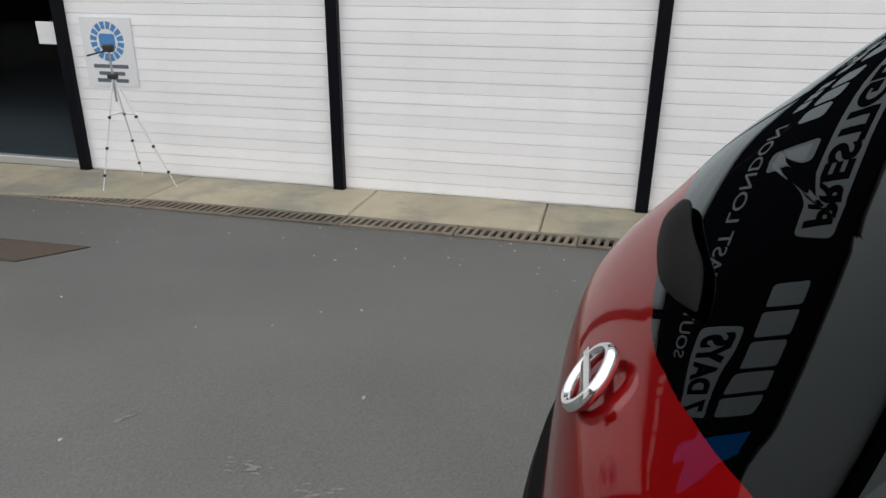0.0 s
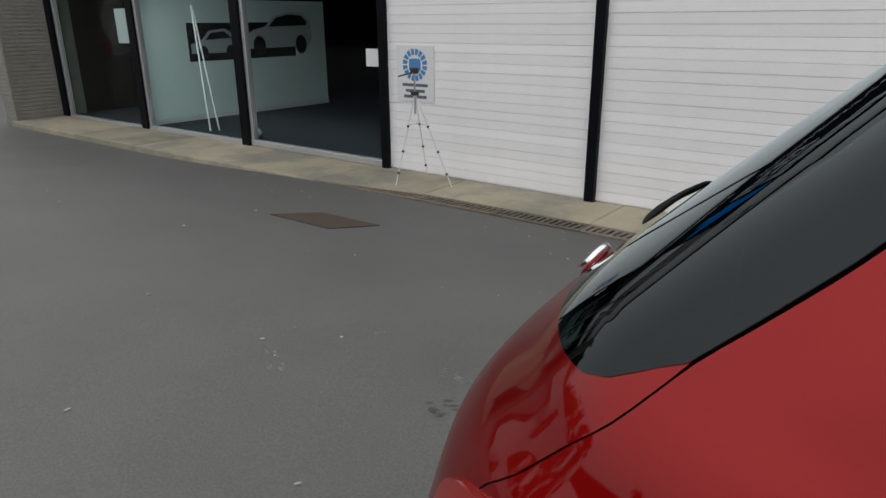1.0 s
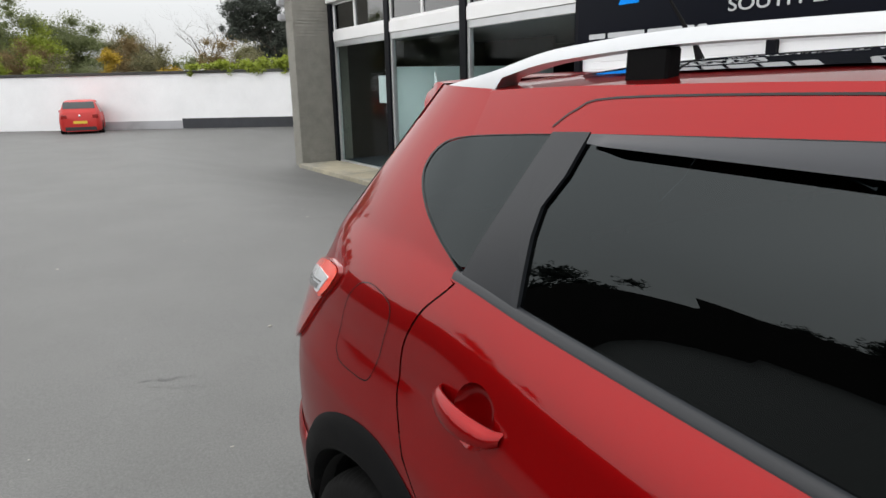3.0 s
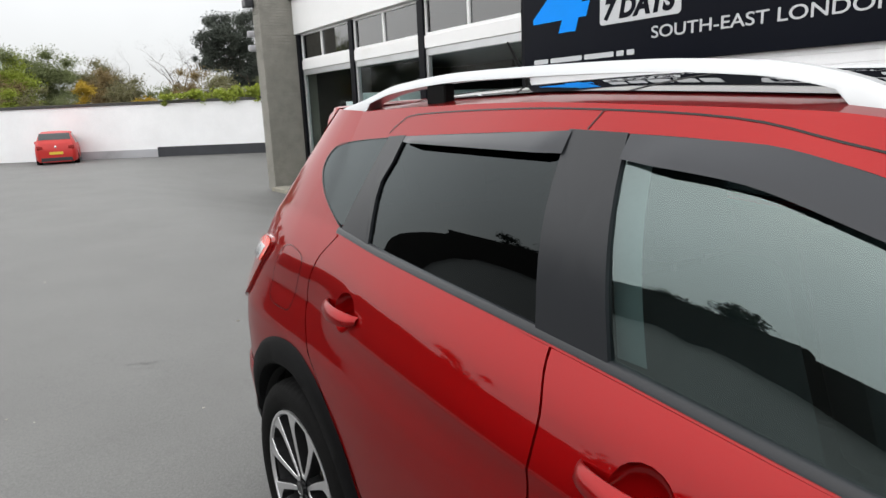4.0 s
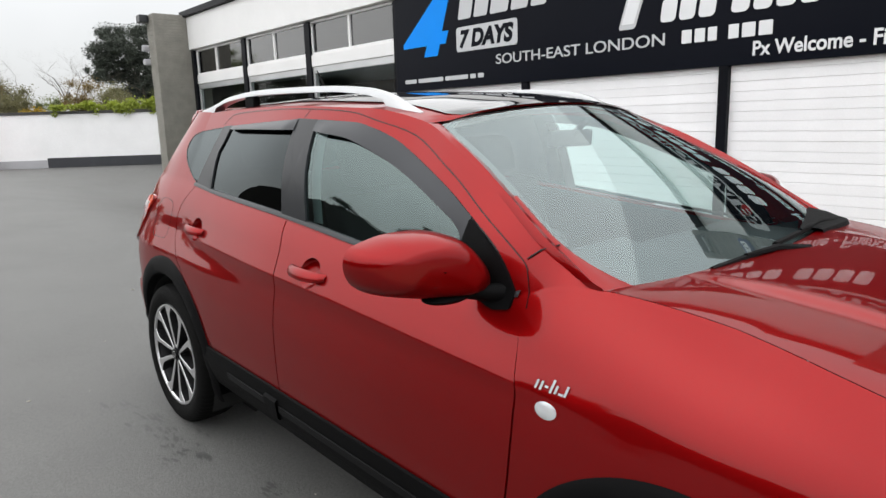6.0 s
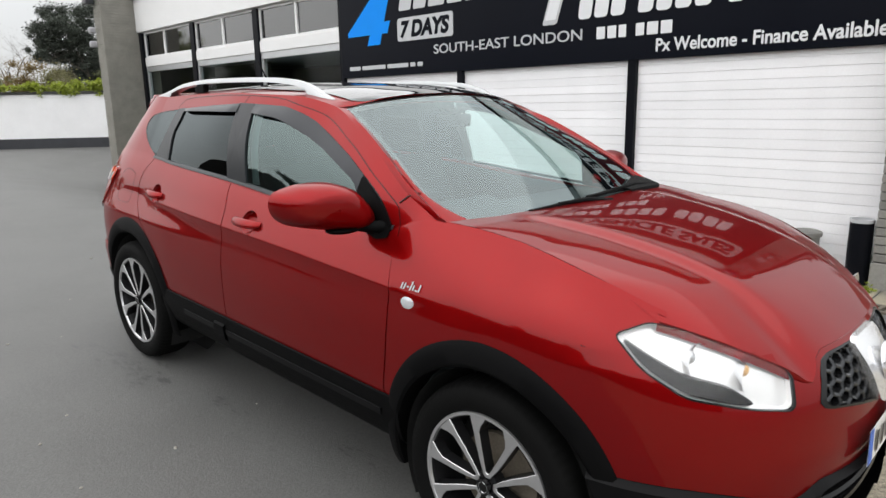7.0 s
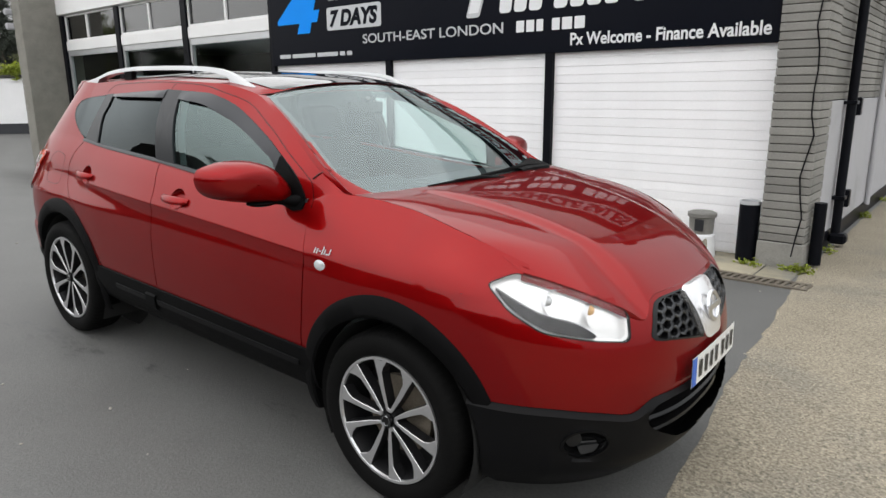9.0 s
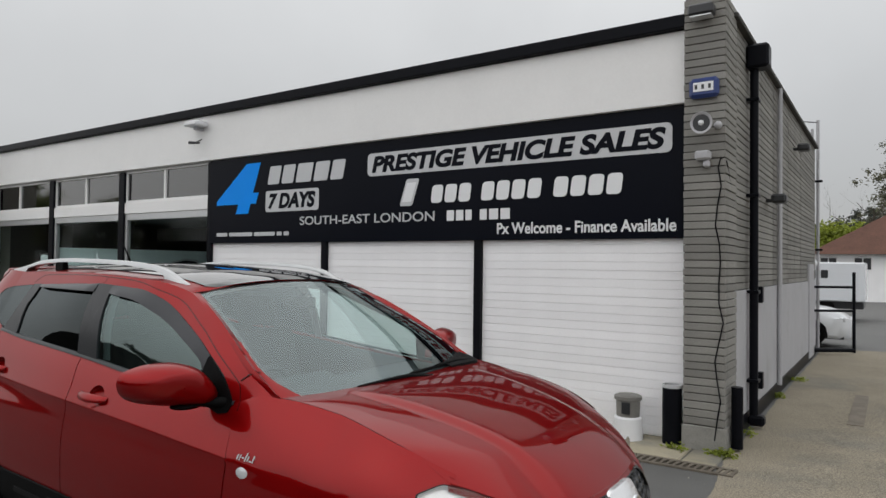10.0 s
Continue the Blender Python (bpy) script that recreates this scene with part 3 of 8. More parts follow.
PLASTIC = mat("black_grained_plastic", (0.003, 0.003, 0.0033), 0.55, vary=0.1, scale=8, grain=0.15, grain_scale=400, bump=0.12, spec=0.06)
BUMPER_PLASTIC = mat("satin_black_bumper", (0.004, 0.004, 0.0045), 0.46, vary=0.08, scale=6, grain=0.1, grain_scale=400, bump=0.1, spec=0.12)
WEDGE = mat("bright_satin_chrome", (0.94, 0.94, 0.95), 0.22, metal=0.75, vary=0.03, scale=5)
SILL_GREY = mat("grey_sill_plastic", (0.016, 0.0165, 0.0175), 0.42, vary=0.08, scale=8, grain=0.08, grain_scale=300, spec=0.3)
GLOSS_BLACK = mat("gloss_black_trim", (0.006, 0.006, 0.0065), 0.18, vary=0.05, scale=4, spec=0.3)
RUBBER = mat("tyre_rubber", (0.004, 0.004, 0.004), 0.75, vary=0.15, scale=10, grain=0.2, grain_scale=200, bump=0.15, spec=0.09)
GRILLE_GREY = mat("grille_dark_chrome", (0.055, 0.057, 0.06), 0.25, metal=0.8, vary=0.05, scale=8)
CHROME = mat("chrome", (0.75, 0.76, 0.78), 0.08, metal=1.0, vary=0.03, scale=5)
SATIN = mat("satin_silver_rail", (0.46, 0.47, 0.48), 0.36, metal=0.7, vary=0.04, scale=4)
MACHINED = mat("machined_alloy", (0.60, 0.60, 0.61), 0.30, metal=0.85, vary=0.08, scale=9)
ALLOY_DARK = mat("dark_alloy_sides", (0.012, 0.012, 0.013), 0.4, metal=0.0, vary=0.1, scale=9, spec=0.3)
LAMP_RED = mat("red_lamp_lens", (0.24, 0.006, 0.004), 0.12, vary=0.05, scale=8, coat=0.6)
LAMP_ORANGE = mat("orange_red_lens", (0.72, 0.045, 0.015), 0.14, vary=0.10, scale=12, coat=0.6)
LAMP_GREY = mat("grey_lamp_band", (0.16, 0.165, 0.17), 0.15, metal=0.5, vary=0.3, scale=40, coat=0.5)
LAMP_CLEAR = mat("clear_lamp_lens", (0.62, 0.64, 0.66), 0.14, metal=0.35, vary=0.12, scale=25, coat=0.6)
LAMP_BOWL = mat("bright_reflector", (0.95, 0.95, 0.95), 0.25, metal=0.3, vary=0.06, scale=14)
AMBER = mat("amber_bulb", (0.75, 0.45, 0.18), 0.2, vary=0.1, scale=10)
TRIM_IN = mat("dark_cabin_trim", (0.04, 0.042, 0.044), 0.7, vary=0.12, scale=4, spec=0.2)
HEADLINER = mat("pale_headliner", (0.42, 0.43, 0.42), 0.9, vary=0.05, scale=3)
SEAT_CLOTH = mat("charcoal_seat_cloth", (0.045, 0.046, 0.05), 0.9, vary=0.12, scale=5)
GLASS = glass_mat("windscreen_glass", (0.80, 0.92, 0.91), base=0.15, gloss=(0.88, 0.99, 1.0))
GLASS_SIDE = glass_mat("green_side_glass", (0.27, 0.37, 0.355), base=0.135, gloss=(0.80, 0.97, 0.96))
GLASS_FAR = glass_mat("clear_side_glass", (0.60, 0.72, 0.69), base=0.08)
GLASS_DARK = glass_mat("privacy_glass", (0.02, 0.024, 0.027), base=0.037, gloss=(0.84, 0.93, 0.95))
REAR_GLASS = glass_mat("tinted_rear_glass", (0.02, 0.024, 0.027), base=0.036, gloss=(0.82, 0.92, 0.95))
SMOKED = mat("smoked_acrylic", (0.020, 0.022, 0.027), 0.34, vary=0.05, scale=6, spec=0.34)
LENS = glass_mat("clear_lamp_cover", (0.97, 0.97, 0.97), base=0.05)
SATIN_BLACK = mat("satin_black_film", (0.013, 0.0145, 0.0175), 0.36, vary=0.06, scale=5, spec=0.36)
ROOF_GLASS = mat("dark_roof_glass", (0.008, 0.009, 0.010), 0.03, vary=0.0, coat=0.5)


def curve(keys):
    """A smooth function through a few (place, value) keys."""
    xs, vs = [k for k, _ in keys], [v for _, v in keys]

    def f(x):
        if x <= xs[0]:
            return vs[0]
        if x >= xs[-1]:
            return vs[-1]
        i = max(j for j in range(len(xs)) if xs[j] <= x)
        i = min(i, len(xs) - 2)

        def slope(j):
            if j == 0:
                return (vs[1] - vs[0]) / (xs[1] - xs[0])
            if j == len(xs) - 1:
                return (vs[-1] - vs[-2]) / (xs[-1] - xs[-2])
            a, b = (vs[j] - vs[j - 1]) / (xs[j] - xs[j - 1]), (vs[j + 1] - vs[j]) / (xs[j + 1] - xs[j])
            return 0.0 if a * b <= 0 else 2 * a * b / (a + b)
        h = xs[i + 1] - xs[i]
        t = (x - xs[i]) / h
        return ((2 * t**3 - 3 * t**2 + 1) * vs[i] + (t**3 - 2 * t**2 + t) * h * slope(i)
                + (-2 * t**3 + 3 * t**2) * vs[i + 1] + (t**3 - t**2) * h * slope(i + 1))
    return f


XA = 1.30                                     # the ends are rounded beyond this
belt_z = curve([(-2.2, 1.20), (-1.2, 1.182), (-0.95, 1.168), (-0.35, 1.150), (0.3, 1.112), (0.75, 1.095), (0.92, 1.145), (1.0, 1.15), (1.35, 1.118), (1.6, 1.068), (1.78, 1.005), (1.9, 0.96)])
belt_y = curve([(-2.2, 0.70), (-1.3, 0.742), (-0.9, 0.762), (-0.3, 0.780), (0.4, 0.785), (0.75, 0.785), (0.9, 0.765), (1.0, 0.742), (1.15, 0.716), (1.3, 0.70), (1.9, 0.66)])
cant_z = curve([(-1.9, 1.46), (-1.4, 1.492), (-1.0, 1.520), (-0.4, 1.543), (0.0, 1.540), (0.25, 1.505), (0.45, 1.425), (0.65, 1.325), (0.85, 1.208), (0.98, 1.148)])
cant_y = curve([(-1.9, 0.575), (-1.3, 0.60), (-0.8, 0.625), (-0.3, 0.645), (0.0, 0.635), (0.25, 0.615), (0.45, 0.655), (0.65, 0.703), (0.85, 0.742), (0.98, 0.744)])
side_low = curve([(0.18, 0.80), (0.30, 0.845), (0.45, 0.868), (0.60, 0.884), (0.75, 0.889), (0.85, 0.882)])
crease_z = curve([(-2.2, 0.985), (-1.0, 0.965), (0.0, 0.945), (0.9, 0.915), (1.4, 0.90), (2.0, 0.90)])


def side_y(x, z):
    """Half the car's width at a place along it and a height."""
    zb, zc = belt_z(x), crease_z(x)
    fold = 0.011 * smooth01((1.22 - x) / 0.35) * smooth01((x + 1.25) / 0.30)
    yc = 0.864 - 0.036 * smooth01((-x - 0.3) / 1.0) + 0.004 * smooth01((x - 0.9) / 0.5)
    taper = 0.022 * smooth01((-x - 0.8) / 0.7) + 0.010 * smooth01((x - 1.0) / 0.4)
    if z <= 0.85:
        return side_low(z) - taper
    if z <= zc:
        t = (z - 0.85) / (zc - 0.85)
        return (side_low(0.85) - taper) * (1 - t) + (yc - taper * 0.5) * t + fold * max(0, 1 - (zc - z) / 0.06) ** 1.5
    if z <= zb:
        t = (z - zc) / (zb - zc)
        return (yc - taper * 0.5) + (belt_y(x) - yc + taper * 0.5) * (0.35 * t + 0.65 * t * t) + fold * max(0, 1 - (z - zc) / 0.075) ** 1.5
    zt = max(cant_z(x), zb + 0.02)
    t = min(1.15, (z - zb) / (zt - zb))
    return belt_y(x) + (cant_y(x) - belt_y(x)) * t + (0.034 - 0.026 * smooth01((-x - 0.4) / 0.9)) * math.sin(math.pi * min(1, t)) * smooth01((0.86 - x) / 0.30)


nose_x = curve([(0.20, 2.08), (0.32, 2.17), (0.45, 2.215), (0.60, 2.215), (0.72, 2.195), (0.82, 2.155), (0.90, 2.09), (1.0, 2.0), (1.15, 1.9)])
tail_x = curve([(0.20, -2.06), (0.35, -2.13), (0.55, -2.15), (0.75, -2.15), (0.90, -2.145), (0.95, -2.135), (1.0, -2.105), (1.05, -2.062), (1.1, -2.014), (1.2, -1.918), (1.3, -1.821), (1.4, -1.723), (1.47, -1.66), (1.53, -1.60)])
tail_p = curve([(0.2, 3.8), (0.9, 4.2), (1.05, 4.8), (1.2, 6.2), (1.6, 6.2)])
tail_k = curve([(0.2, 0.02), (0.95, 0.03), (1.1, 0.075), (1.3, 0.095), (1.6, 0.07)])     # how far it narrows
tail_bow = curve([(0.2, 0.02), (0.8, 0.05), (0.95, 0.075), (1.05, 0.070), (1.2, 0.03), (1.6, 0.02)])     # how far the middle stands out
NP = 2.5


def nose(phi, z, s=1, off=0.0):
    """Front end: phi 0 at the middle, 90 degrees at the side."""
    a, b = nose_x(z) - XA + off, side_y(XA, z) + off
    c, d = max(0.0, math.cos(phi)), max(0.0, math.sin(phi))
    return Vector((XA + a * c ** (2 / NP), -s * b * d ** (2 / NP), z))


def tail(phi, z, s=1, off=0.0):
    p = tail_p(z)
    a, b = tail_x(z) + XA - off, side_y(-XA, z) + off
    c, d = max(0.0, math.cos(phi)), max(0.0, math.sin(phi))
    u = c ** (2 / p)
    return Vector((-XA + a * u * (1 - tail_bow(z) * d ** (4 / p)), -s * b * d ** (2 / p) * (1 - tail_k(z) * u * u), z))


def nose_phi_x(x, z):
    return math.acos(min(1, max(0, (x - XA) / (nose_x(z) - XA))) ** (NP / 2))


def nose_phi_y(y, z):
    return math.asin(min(1, max(0, y / side_y(XA, z))) ** (NP / 2))


def tail_phi_x(x, z):
    lo, hi = 0.0, math.pi / 2
    for _ in range(30):
        mid = (lo + hi) / 2
        lo, hi = (mid, hi) if tail(mid, z).x < x else (lo, mid)
    return (lo + hi) / 2


def tail_phi_y(y, z):
    lo, hi = 0.0, math.pi / 2
    for _ in range(40):
        mid = (lo + hi) / 2
        lo, hi = (mid, hi) if -tail(mid, z).y < y else (lo, mid)
    return (lo + hi) / 2


def flank(x, z, s=1, off=0.0):
    return Vector((x, -s * (side_y(x, z) + off), z))


def grid_mesh(bm, rows):
    """Quads over rows of points."""
    vs = [[bm.verts.new(p) for p in r] for r in rows]
    for a, b in zip(vs, vs[1:]):
        for i in range(len(a) - 1):
            bm.faces.new((a[i], a[i + 1], b[i + 1], b[i]))
    return vs


def closed(outline, per=6, corner=0.3):
    """A closed outline with softly rounded corners."""
    out, n = [], len(outline)
    for i in range(n):
        p0, p1, p2 = (Vector(outline[(i + k) % n]) for k in (-1, 0, 1))
        a, b = p1.lerp(p0, corner), p1.lerp(p2, corner)
        for k in range(per):
            t = k / (per - 1)
            out.append((1 - t) ** 2 * a + 2 * t * (1 - t) * p1 + t * t * b)
    return out


def patch(bm, outline, f, rings=7, skirt=0.0, inner=0.0):
    """A piece of skin inside an outline in the plane of f's two arguments; inner > 0 leaves a hole (a frame); skirt folds its edge inward by f's offset."""
    c = Vector((sum(p[0] for p in outline) / len(outline), sum(p[1] for p in outline) / len(outline)))
    levels = [1 - (1 - inner) * k / rings for k in range(rings + (1 if inner else 0))]
    loops = []
    if skirt:
        loops.append([bm.verts.new(f(p[0], p[1], -skirt)) for p in outline])
    for s in levels:
        loops.append([bm.verts.new(f(*(c + (Vector(p) - c) * s), 0.0)) for p in outline])
    if inner and skirt:
        loops.append([bm.verts.new(f(*(c + (Vector(p) - c) * inner), -skirt)) for p in outline])
    n = len(outline)
    for a, b in zip(loops, loops[1:]):
        for i in range(n):
            bm.faces.new((a[i], a[(i + 1) % n], b[(i + 1) % n], b[i]))
    if not inner:
        m = bm.verts.new(f(c[0], c[1], 0.0))
        for i in range(n):
            bm.faces.new((loops[-1][i], loops[-1][(i + 1) % n], m))


def inside(p, poly):
    x, y = p
    hit = False
    for (x0, y0), (x1, y1) in zip(poly, poly[1:] + poly[:1]):
        if (y0 > y) != (y1 > y) and x < (x1 - x0) * (y - y0) / (y1 - y0) + x0:
            hit = not hit
    return hit


def cut_hole(bm, poly, to2, to3, near=0.03, test=None):
    """Cut a hole with a clean edge: drop the faces inside, then draw the rim onto the outline."""
    poly = [Vector(p) for p in poly]
    flat = [tuple(p) for p in poly]
    gone = [f for f in bm.faces if (test is None or test(f.calc_center_median())) and inside(to2(f.calc_center_median()), flat)]
    rim = {v for f in gone for v in f.verts}
    bmesh.ops.delete(bm, geom=gone, context="FACES")
    for v in bm.verts:
        if v.is_valid and v in rim:
            p = Vector(to2(v.co))
            best = None
            for a, b in zip(poly, poly[1:] + poly[:1]):
                ab = b - a
                t = max(0.0, min(1.0, (p - a).dot(ab) / max(1e-12, ab.length_squared)))
                q = a + ab * t
                if best is None or (q - p).length < (best - p).length:
                    best = q
            v.co = to3(best[0], best[1], v.co)


def doubled(bm):
    bmesh.ops.remove_doubles(bm, verts=bm.verts, dist=0.0006)


# car frame into the world: it stands on the sloping yard
_c, _s = math.cos(radians(CAR_YAW)), math.sin(radians(CAR_YAW))
_ax = Vector((_c, _s, CAR_G * _c + CAR_H * _s)).normalized()
_az = Vector((-CAR_G, -CAR_H, 1)).normalized()
_ay = _az.cross(_ax)
CAR_POSE = Matrix.Translation(CAR_AT) @ Matrix((_ax, _ay, _az)).transposed().to_4x4()

car = thing("car", "clean red crossover car with silver roof rails and black lower cladding", "car", at=CAR_POSE)
WHEELS = ((1.315, 0.345), (-1.315, 0.345))
ARCH_R = 0.430                 # opening in the skin
SILL = 0.505


def car_part(name, bm, material, parent=None, label="", smooth=True):
    doubled(bm)
    return part(name, bm, material, parent or car, label, smooth)


def no_arch(bm, grow=0.0):
    """Cut the wheel openings."""
    for wx, wz in WHEELS:
        ring = [(wx + (ARCH_R + grow) * math.cos(2 * math.pi * k / 60), wz + (ARCH_R + grow) * math.sin(2 * math.pi * k / 60)) for k in range(60)]
        cut_hole(bm, ring, lambda c: (c.x, c.z), lambda u, v, co: Vector((u, co.y, v)), test=lambda c: abs(c.y) > 0.5)


DLO = [(-1.428, 1.335), (-1.420, 1.369), (-1.388, 1.397), (-1.335, 1.412), (-1.21, 1.428), (-0.96, 1.453), (-0.41, 1.496), (-0.1, 1.498), (0.06, 1.481), (0.16, 1.454), (0.285, 1.406), (0.465, 1.334), (0.59, 1.274), (0.70, 1.208), (0.755, 1.152), (0.785, 1.105), (0.787, 1.070), (0.74, 1.058),
       (0.60, 1.082), (0.3, 1.106), (-0.35, 1.148), (-1.02, 1.166), (-1.18, 1.184), (-1.245, 1.209), (-1.29, 1.226), (-1.357, 1.262), (-1.406, 1.302)]
gap_b = curve([(0.3, -0.262), (0.85, -0.266), (1.03, -0.277), (1.12, -0.307), (1.5, -0.36)])
gap_a = curve([(0.3, 0.842), (0.52, 0.848), (0.70, 0.868), (0.80, 0.874), (0.90, 0.872), (0.945, 0.862), (1.06, 0.836), (1.15, 0.812), (1.2, 0.80)])
gap_c = curve([(0.3, -0.80), (0.48, -0.83), (0.60, -0.90), (0.75, -1.05), (0.88, -1.22), (0.95, -1.275), (1.02, -1.285), (1.09, -1.262), (1.184, -1.183), (1.3, -1.16)])
GAP = 0.003


def fold_step(x, z0, z1, t):
    """Heights up a door, closer together at the fold and with one step on it."""
    zc = crease_z(x)
    if t < 0.55:
        return lerp(z0, zc - 0.03, t / 0.55)
    if t < 0.80:
        return lerp(zc - 0.03, zc + 0.03, (t - 0.55) / 0.25)
    return lerp(zc + 0.03, z1, (t - 0.80) / 0.20)


def panel(bm, s, xa, xb, za, zb, nx, nz):
    """Skin between two shut lines, folded in at its edges."""
    rows = []
    for j in range(-1, nz + 2):
        row = []
        for i in range(-1, nx + 2):
            tz, tx = min(1, max(0, j / nz)), min(1, max(0, i / nx))
            edge = i in (-1, nx + 1) or j in (-1, nz + 1)
            z0 = lerp(za(0.5), zb(0.5), tz)
            x = lerp(xa(z0), xb(z0), tx)
            z = fold_step(x, za(x), zb(x), tz)
            x = lerp(xa(z), xb(z), tx)
            row.append(flank(x, z, s, -0.018 if edge else 0.0))
        rows.append(row)
    grid_mesh(bm, rows)


def door_top(x):
    return belt_z(x) - 0.012


for s in (1, -1):
    # front door, rear door
    for name, ga, gb in (("front_door", gap_b, gap_a), ("rear_door", gap_c, gap_b)):
        bm = bmesh.new()
        panel(bm, s, lambda z: ga(z) + GAP, lambda z: gb(z) - GAP, lambda x: SILL, door_top, 60, 40)
        no_arch(bm)
        # handle: a bar over a scooped cup
        hx0, hx1, hz = (-0.175, 0.035, 1.000) if name == "front_door" else (-1.135, -0.945, 1.004)
        cx = (hx0 + hx1) / 2 + 0.012
        cup = [(cx + 0.058 * math.cos(a), hz + 0.050 * math.sin(a)) for a in (2 * math.pi * k / 28 for k in range(28))]
        cut_hole(bm, cup, lambda c: (c.x, c.z), lambda u, v, co: flank(u, v, s), test=lambda c: abs(c.z - hz) < 0.1)
        door = car_part(name, bm, PAINT)
        bm = bmesh.new()
        patch(bm, cup, lambda u, v, o: flank(u, v, s, o - 0.034 * max(0, 1 - (((u - cx) / 0.058) ** 2 + ((v - hz) / 0.050) ** 2)) ** 0.5), 9)
        car_part("handle_cup", bm, PAINT, door)
        bm = bmesh.new()
        pts = [(hx0, 0.004), (hx0 + 0.02, 0.022), (cx - 0.05, 0.040), (cx + 0.05, 0.040), (hx1 - 0.03, 0.028), (hx1, 0.004)]
        rows = []
        for k in range(21):
            t = k / 20
            x = lerp(hx0, hx1, t)
            o = 0.006 + 0.036 * math.sin(math.pi * t) ** 0.45
            h = 0.010 + 0.009 * math.sin(math.pi * t) ** 0.5
            rows.append([flank(x, hz + h * math.sin(a), s, o - 0.010 + 0.010 * math.cos(a)) for a in (2 * math.pi * m / 12 for m in range(13))])
        grid_mesh(bm, rows)
        car_part("door_handle", bm, PAINT, door)
        # frame of the door above the belt, in the roof colour
    # upper frame: from the window opening to the roof
    bm = bmesh.new()
    rows = []
    nx, nz = 150, 34
    for i in range(nx + 1):
        x = lerp(-XA, 0.985, i / nx)
        z0, z1 = belt_z(x) - 0.012, cant_z(x)
        rows.append([flank(x, lerp(z0, z1, j / nz), s) for j in range(nz + 1)] if z1 > z0 + 0.005 else [flank(x, z0 + 0.0005 * j, s) for j in range(nz + 1)])
    grid_mesh(bm, rows)
    cut_hole(bm, closed(DLO, 6, 0.45), lambda c: (c.x, c.z), lambda u, v, co: flank(u, v, s) if u > -XA else tail(tail_phi_x(u, v), v, s))
    car_part("upper_frame", bm, PAINT)
    # rear quarter with the corner of the tail
    bm = bmesh.new()
    gap_d = curve([(0.3, 0.80), (1.0, 0.80), (1.05, 0.78), (1.10, 0.772), (1.14, 0.762), (1.20, 0.758), (1.24, 0.745), (1.30, 0.725), (1.43, 0.705), (1.5, 0.66)])
    rows = []
    nz = 60
    for j in range(nz + 1):
        z = lerp(0.50, 1.502, j / nz)
        row = []
        xq = gap_c(z) - GAP if z < 1.184 else -XA
        for i in range(9):
            row.append(flank(lerp(max(xq, -XA) if z < 1.184 else -XA, -XA, i / 8), z, s))
        pg = tail_phi_x(-XA + (tail_x(z) + XA) * gap_d(z), z)
        for i in range(1, 31):
            row.append(tail(lerp(math.pi / 2, pg, i / 30), z, s))
        q = row[-1].copy()
        q.y += s * 0.02
        q.x += 0.012
        row.append(q)
        rows.append(row)
    grid_mesh(bm, rows)
    no_arch(bm)
    cut_hole(bm, closed(DLO, 6, 0.45), lambda c: (c.x, c.z), lambda u, v, co: flank(u, v, s) if u > -XA else tail(tail_phi_x(u, v), v, s))
    quarter = car_part("rear_quarter", bm, PAINT)
    # fuel flap shut line on the driver's side
    if s == 1:
        bm = bmesh.new()
        ring = closed([(-1.562, 0.985), (-1.551, 1.05), (-1.512, 1.086), (-1.457, 1.097), (-1.371, 1.085), (-1.350, 1.057), (-1.372, 0.93), (-1.391, 0.908), (-1.521, 0.903), (-1.557, 0.925)], 5, 0.35)
        patch(bm, ring, lambda u, v, o: tail(tail_phi_x(u, v), v, s, 0.0006 + o), 2, 0, 0.978)
        car_part("fuel_flap", bm, GLOSS_BLACK, quarter, "dark shut line of the fuel flap")
    # front wing
    bm = bmesh.new()
    rows = []
    for j in range(-1, 41):
        tz = max(0, j / 40)
        row = []
        for i in range(-1, 13):
            t = max(0, i / 12)
            zg = lerp(SILL, 1.15, tz)
            x = lerp(gap_a(zg) + GAP, XA, t)
            z = lerp(SILL, belt_z(x), tz)
            row.append(flank(x, z, s, -0.018 if i < 0 or j < 0 else 0))
        for i in range(1, 31):
            phi = lerp(math.pi / 2, 0.52, i / 30)
            z = lerp(SILL, 1.0, tz)
            zt = 1.1
            for _ in range(12):
                zt = belt_z(nose(phi, zt).x)
            z = lerp(SILL, zt, tz)
            row.append(nose(phi, z, s))
        rows.append(row)
    grid_mesh(bm, rows)
    no_arch(bm)
    HL = [(nose_phi_x(1.676, 0.949), 0.949), (nose_phi_x(1.745, 0.984), 0.985), (nose_phi_y(0.66, 0.967), 0.967), (nose_phi_y(0.57, 0.918), 0.918), (nose_phi_y(0.470, 0.862), 0.862), (nose_phi_y(0.505, 0.765), 0.765),
          (nose_phi_y(0.62, 0.780), 0.780), (nose_phi_x(1.875, 0.80), 0.805), (nose_phi_x(1.767, 0.867), 0.867)]
    cut = [tuple(p) for p in HL]

    HL_EDGE = closed(HL, 5, 0.22)
    cut_hole(bm, HL_EDGE, lambda c: (nose_phi_x(c.x, c.z), c.z), lambda u, v, co: nose(u, v, s), test=lambda c: c.x > XA + 0.02)
    # below the headlight the wing ends at the bumper line: the bumper is a part of its own
    bmesh.ops.delete(bm, geom=[f for f in bm.faces if f.calc_center_median().x > 1.62 and f.calc_center_median().z < lerp(0.83, 0.90, smooth01((2.0 - f.calc_center_median().x) / 0.35))], context="FACES")
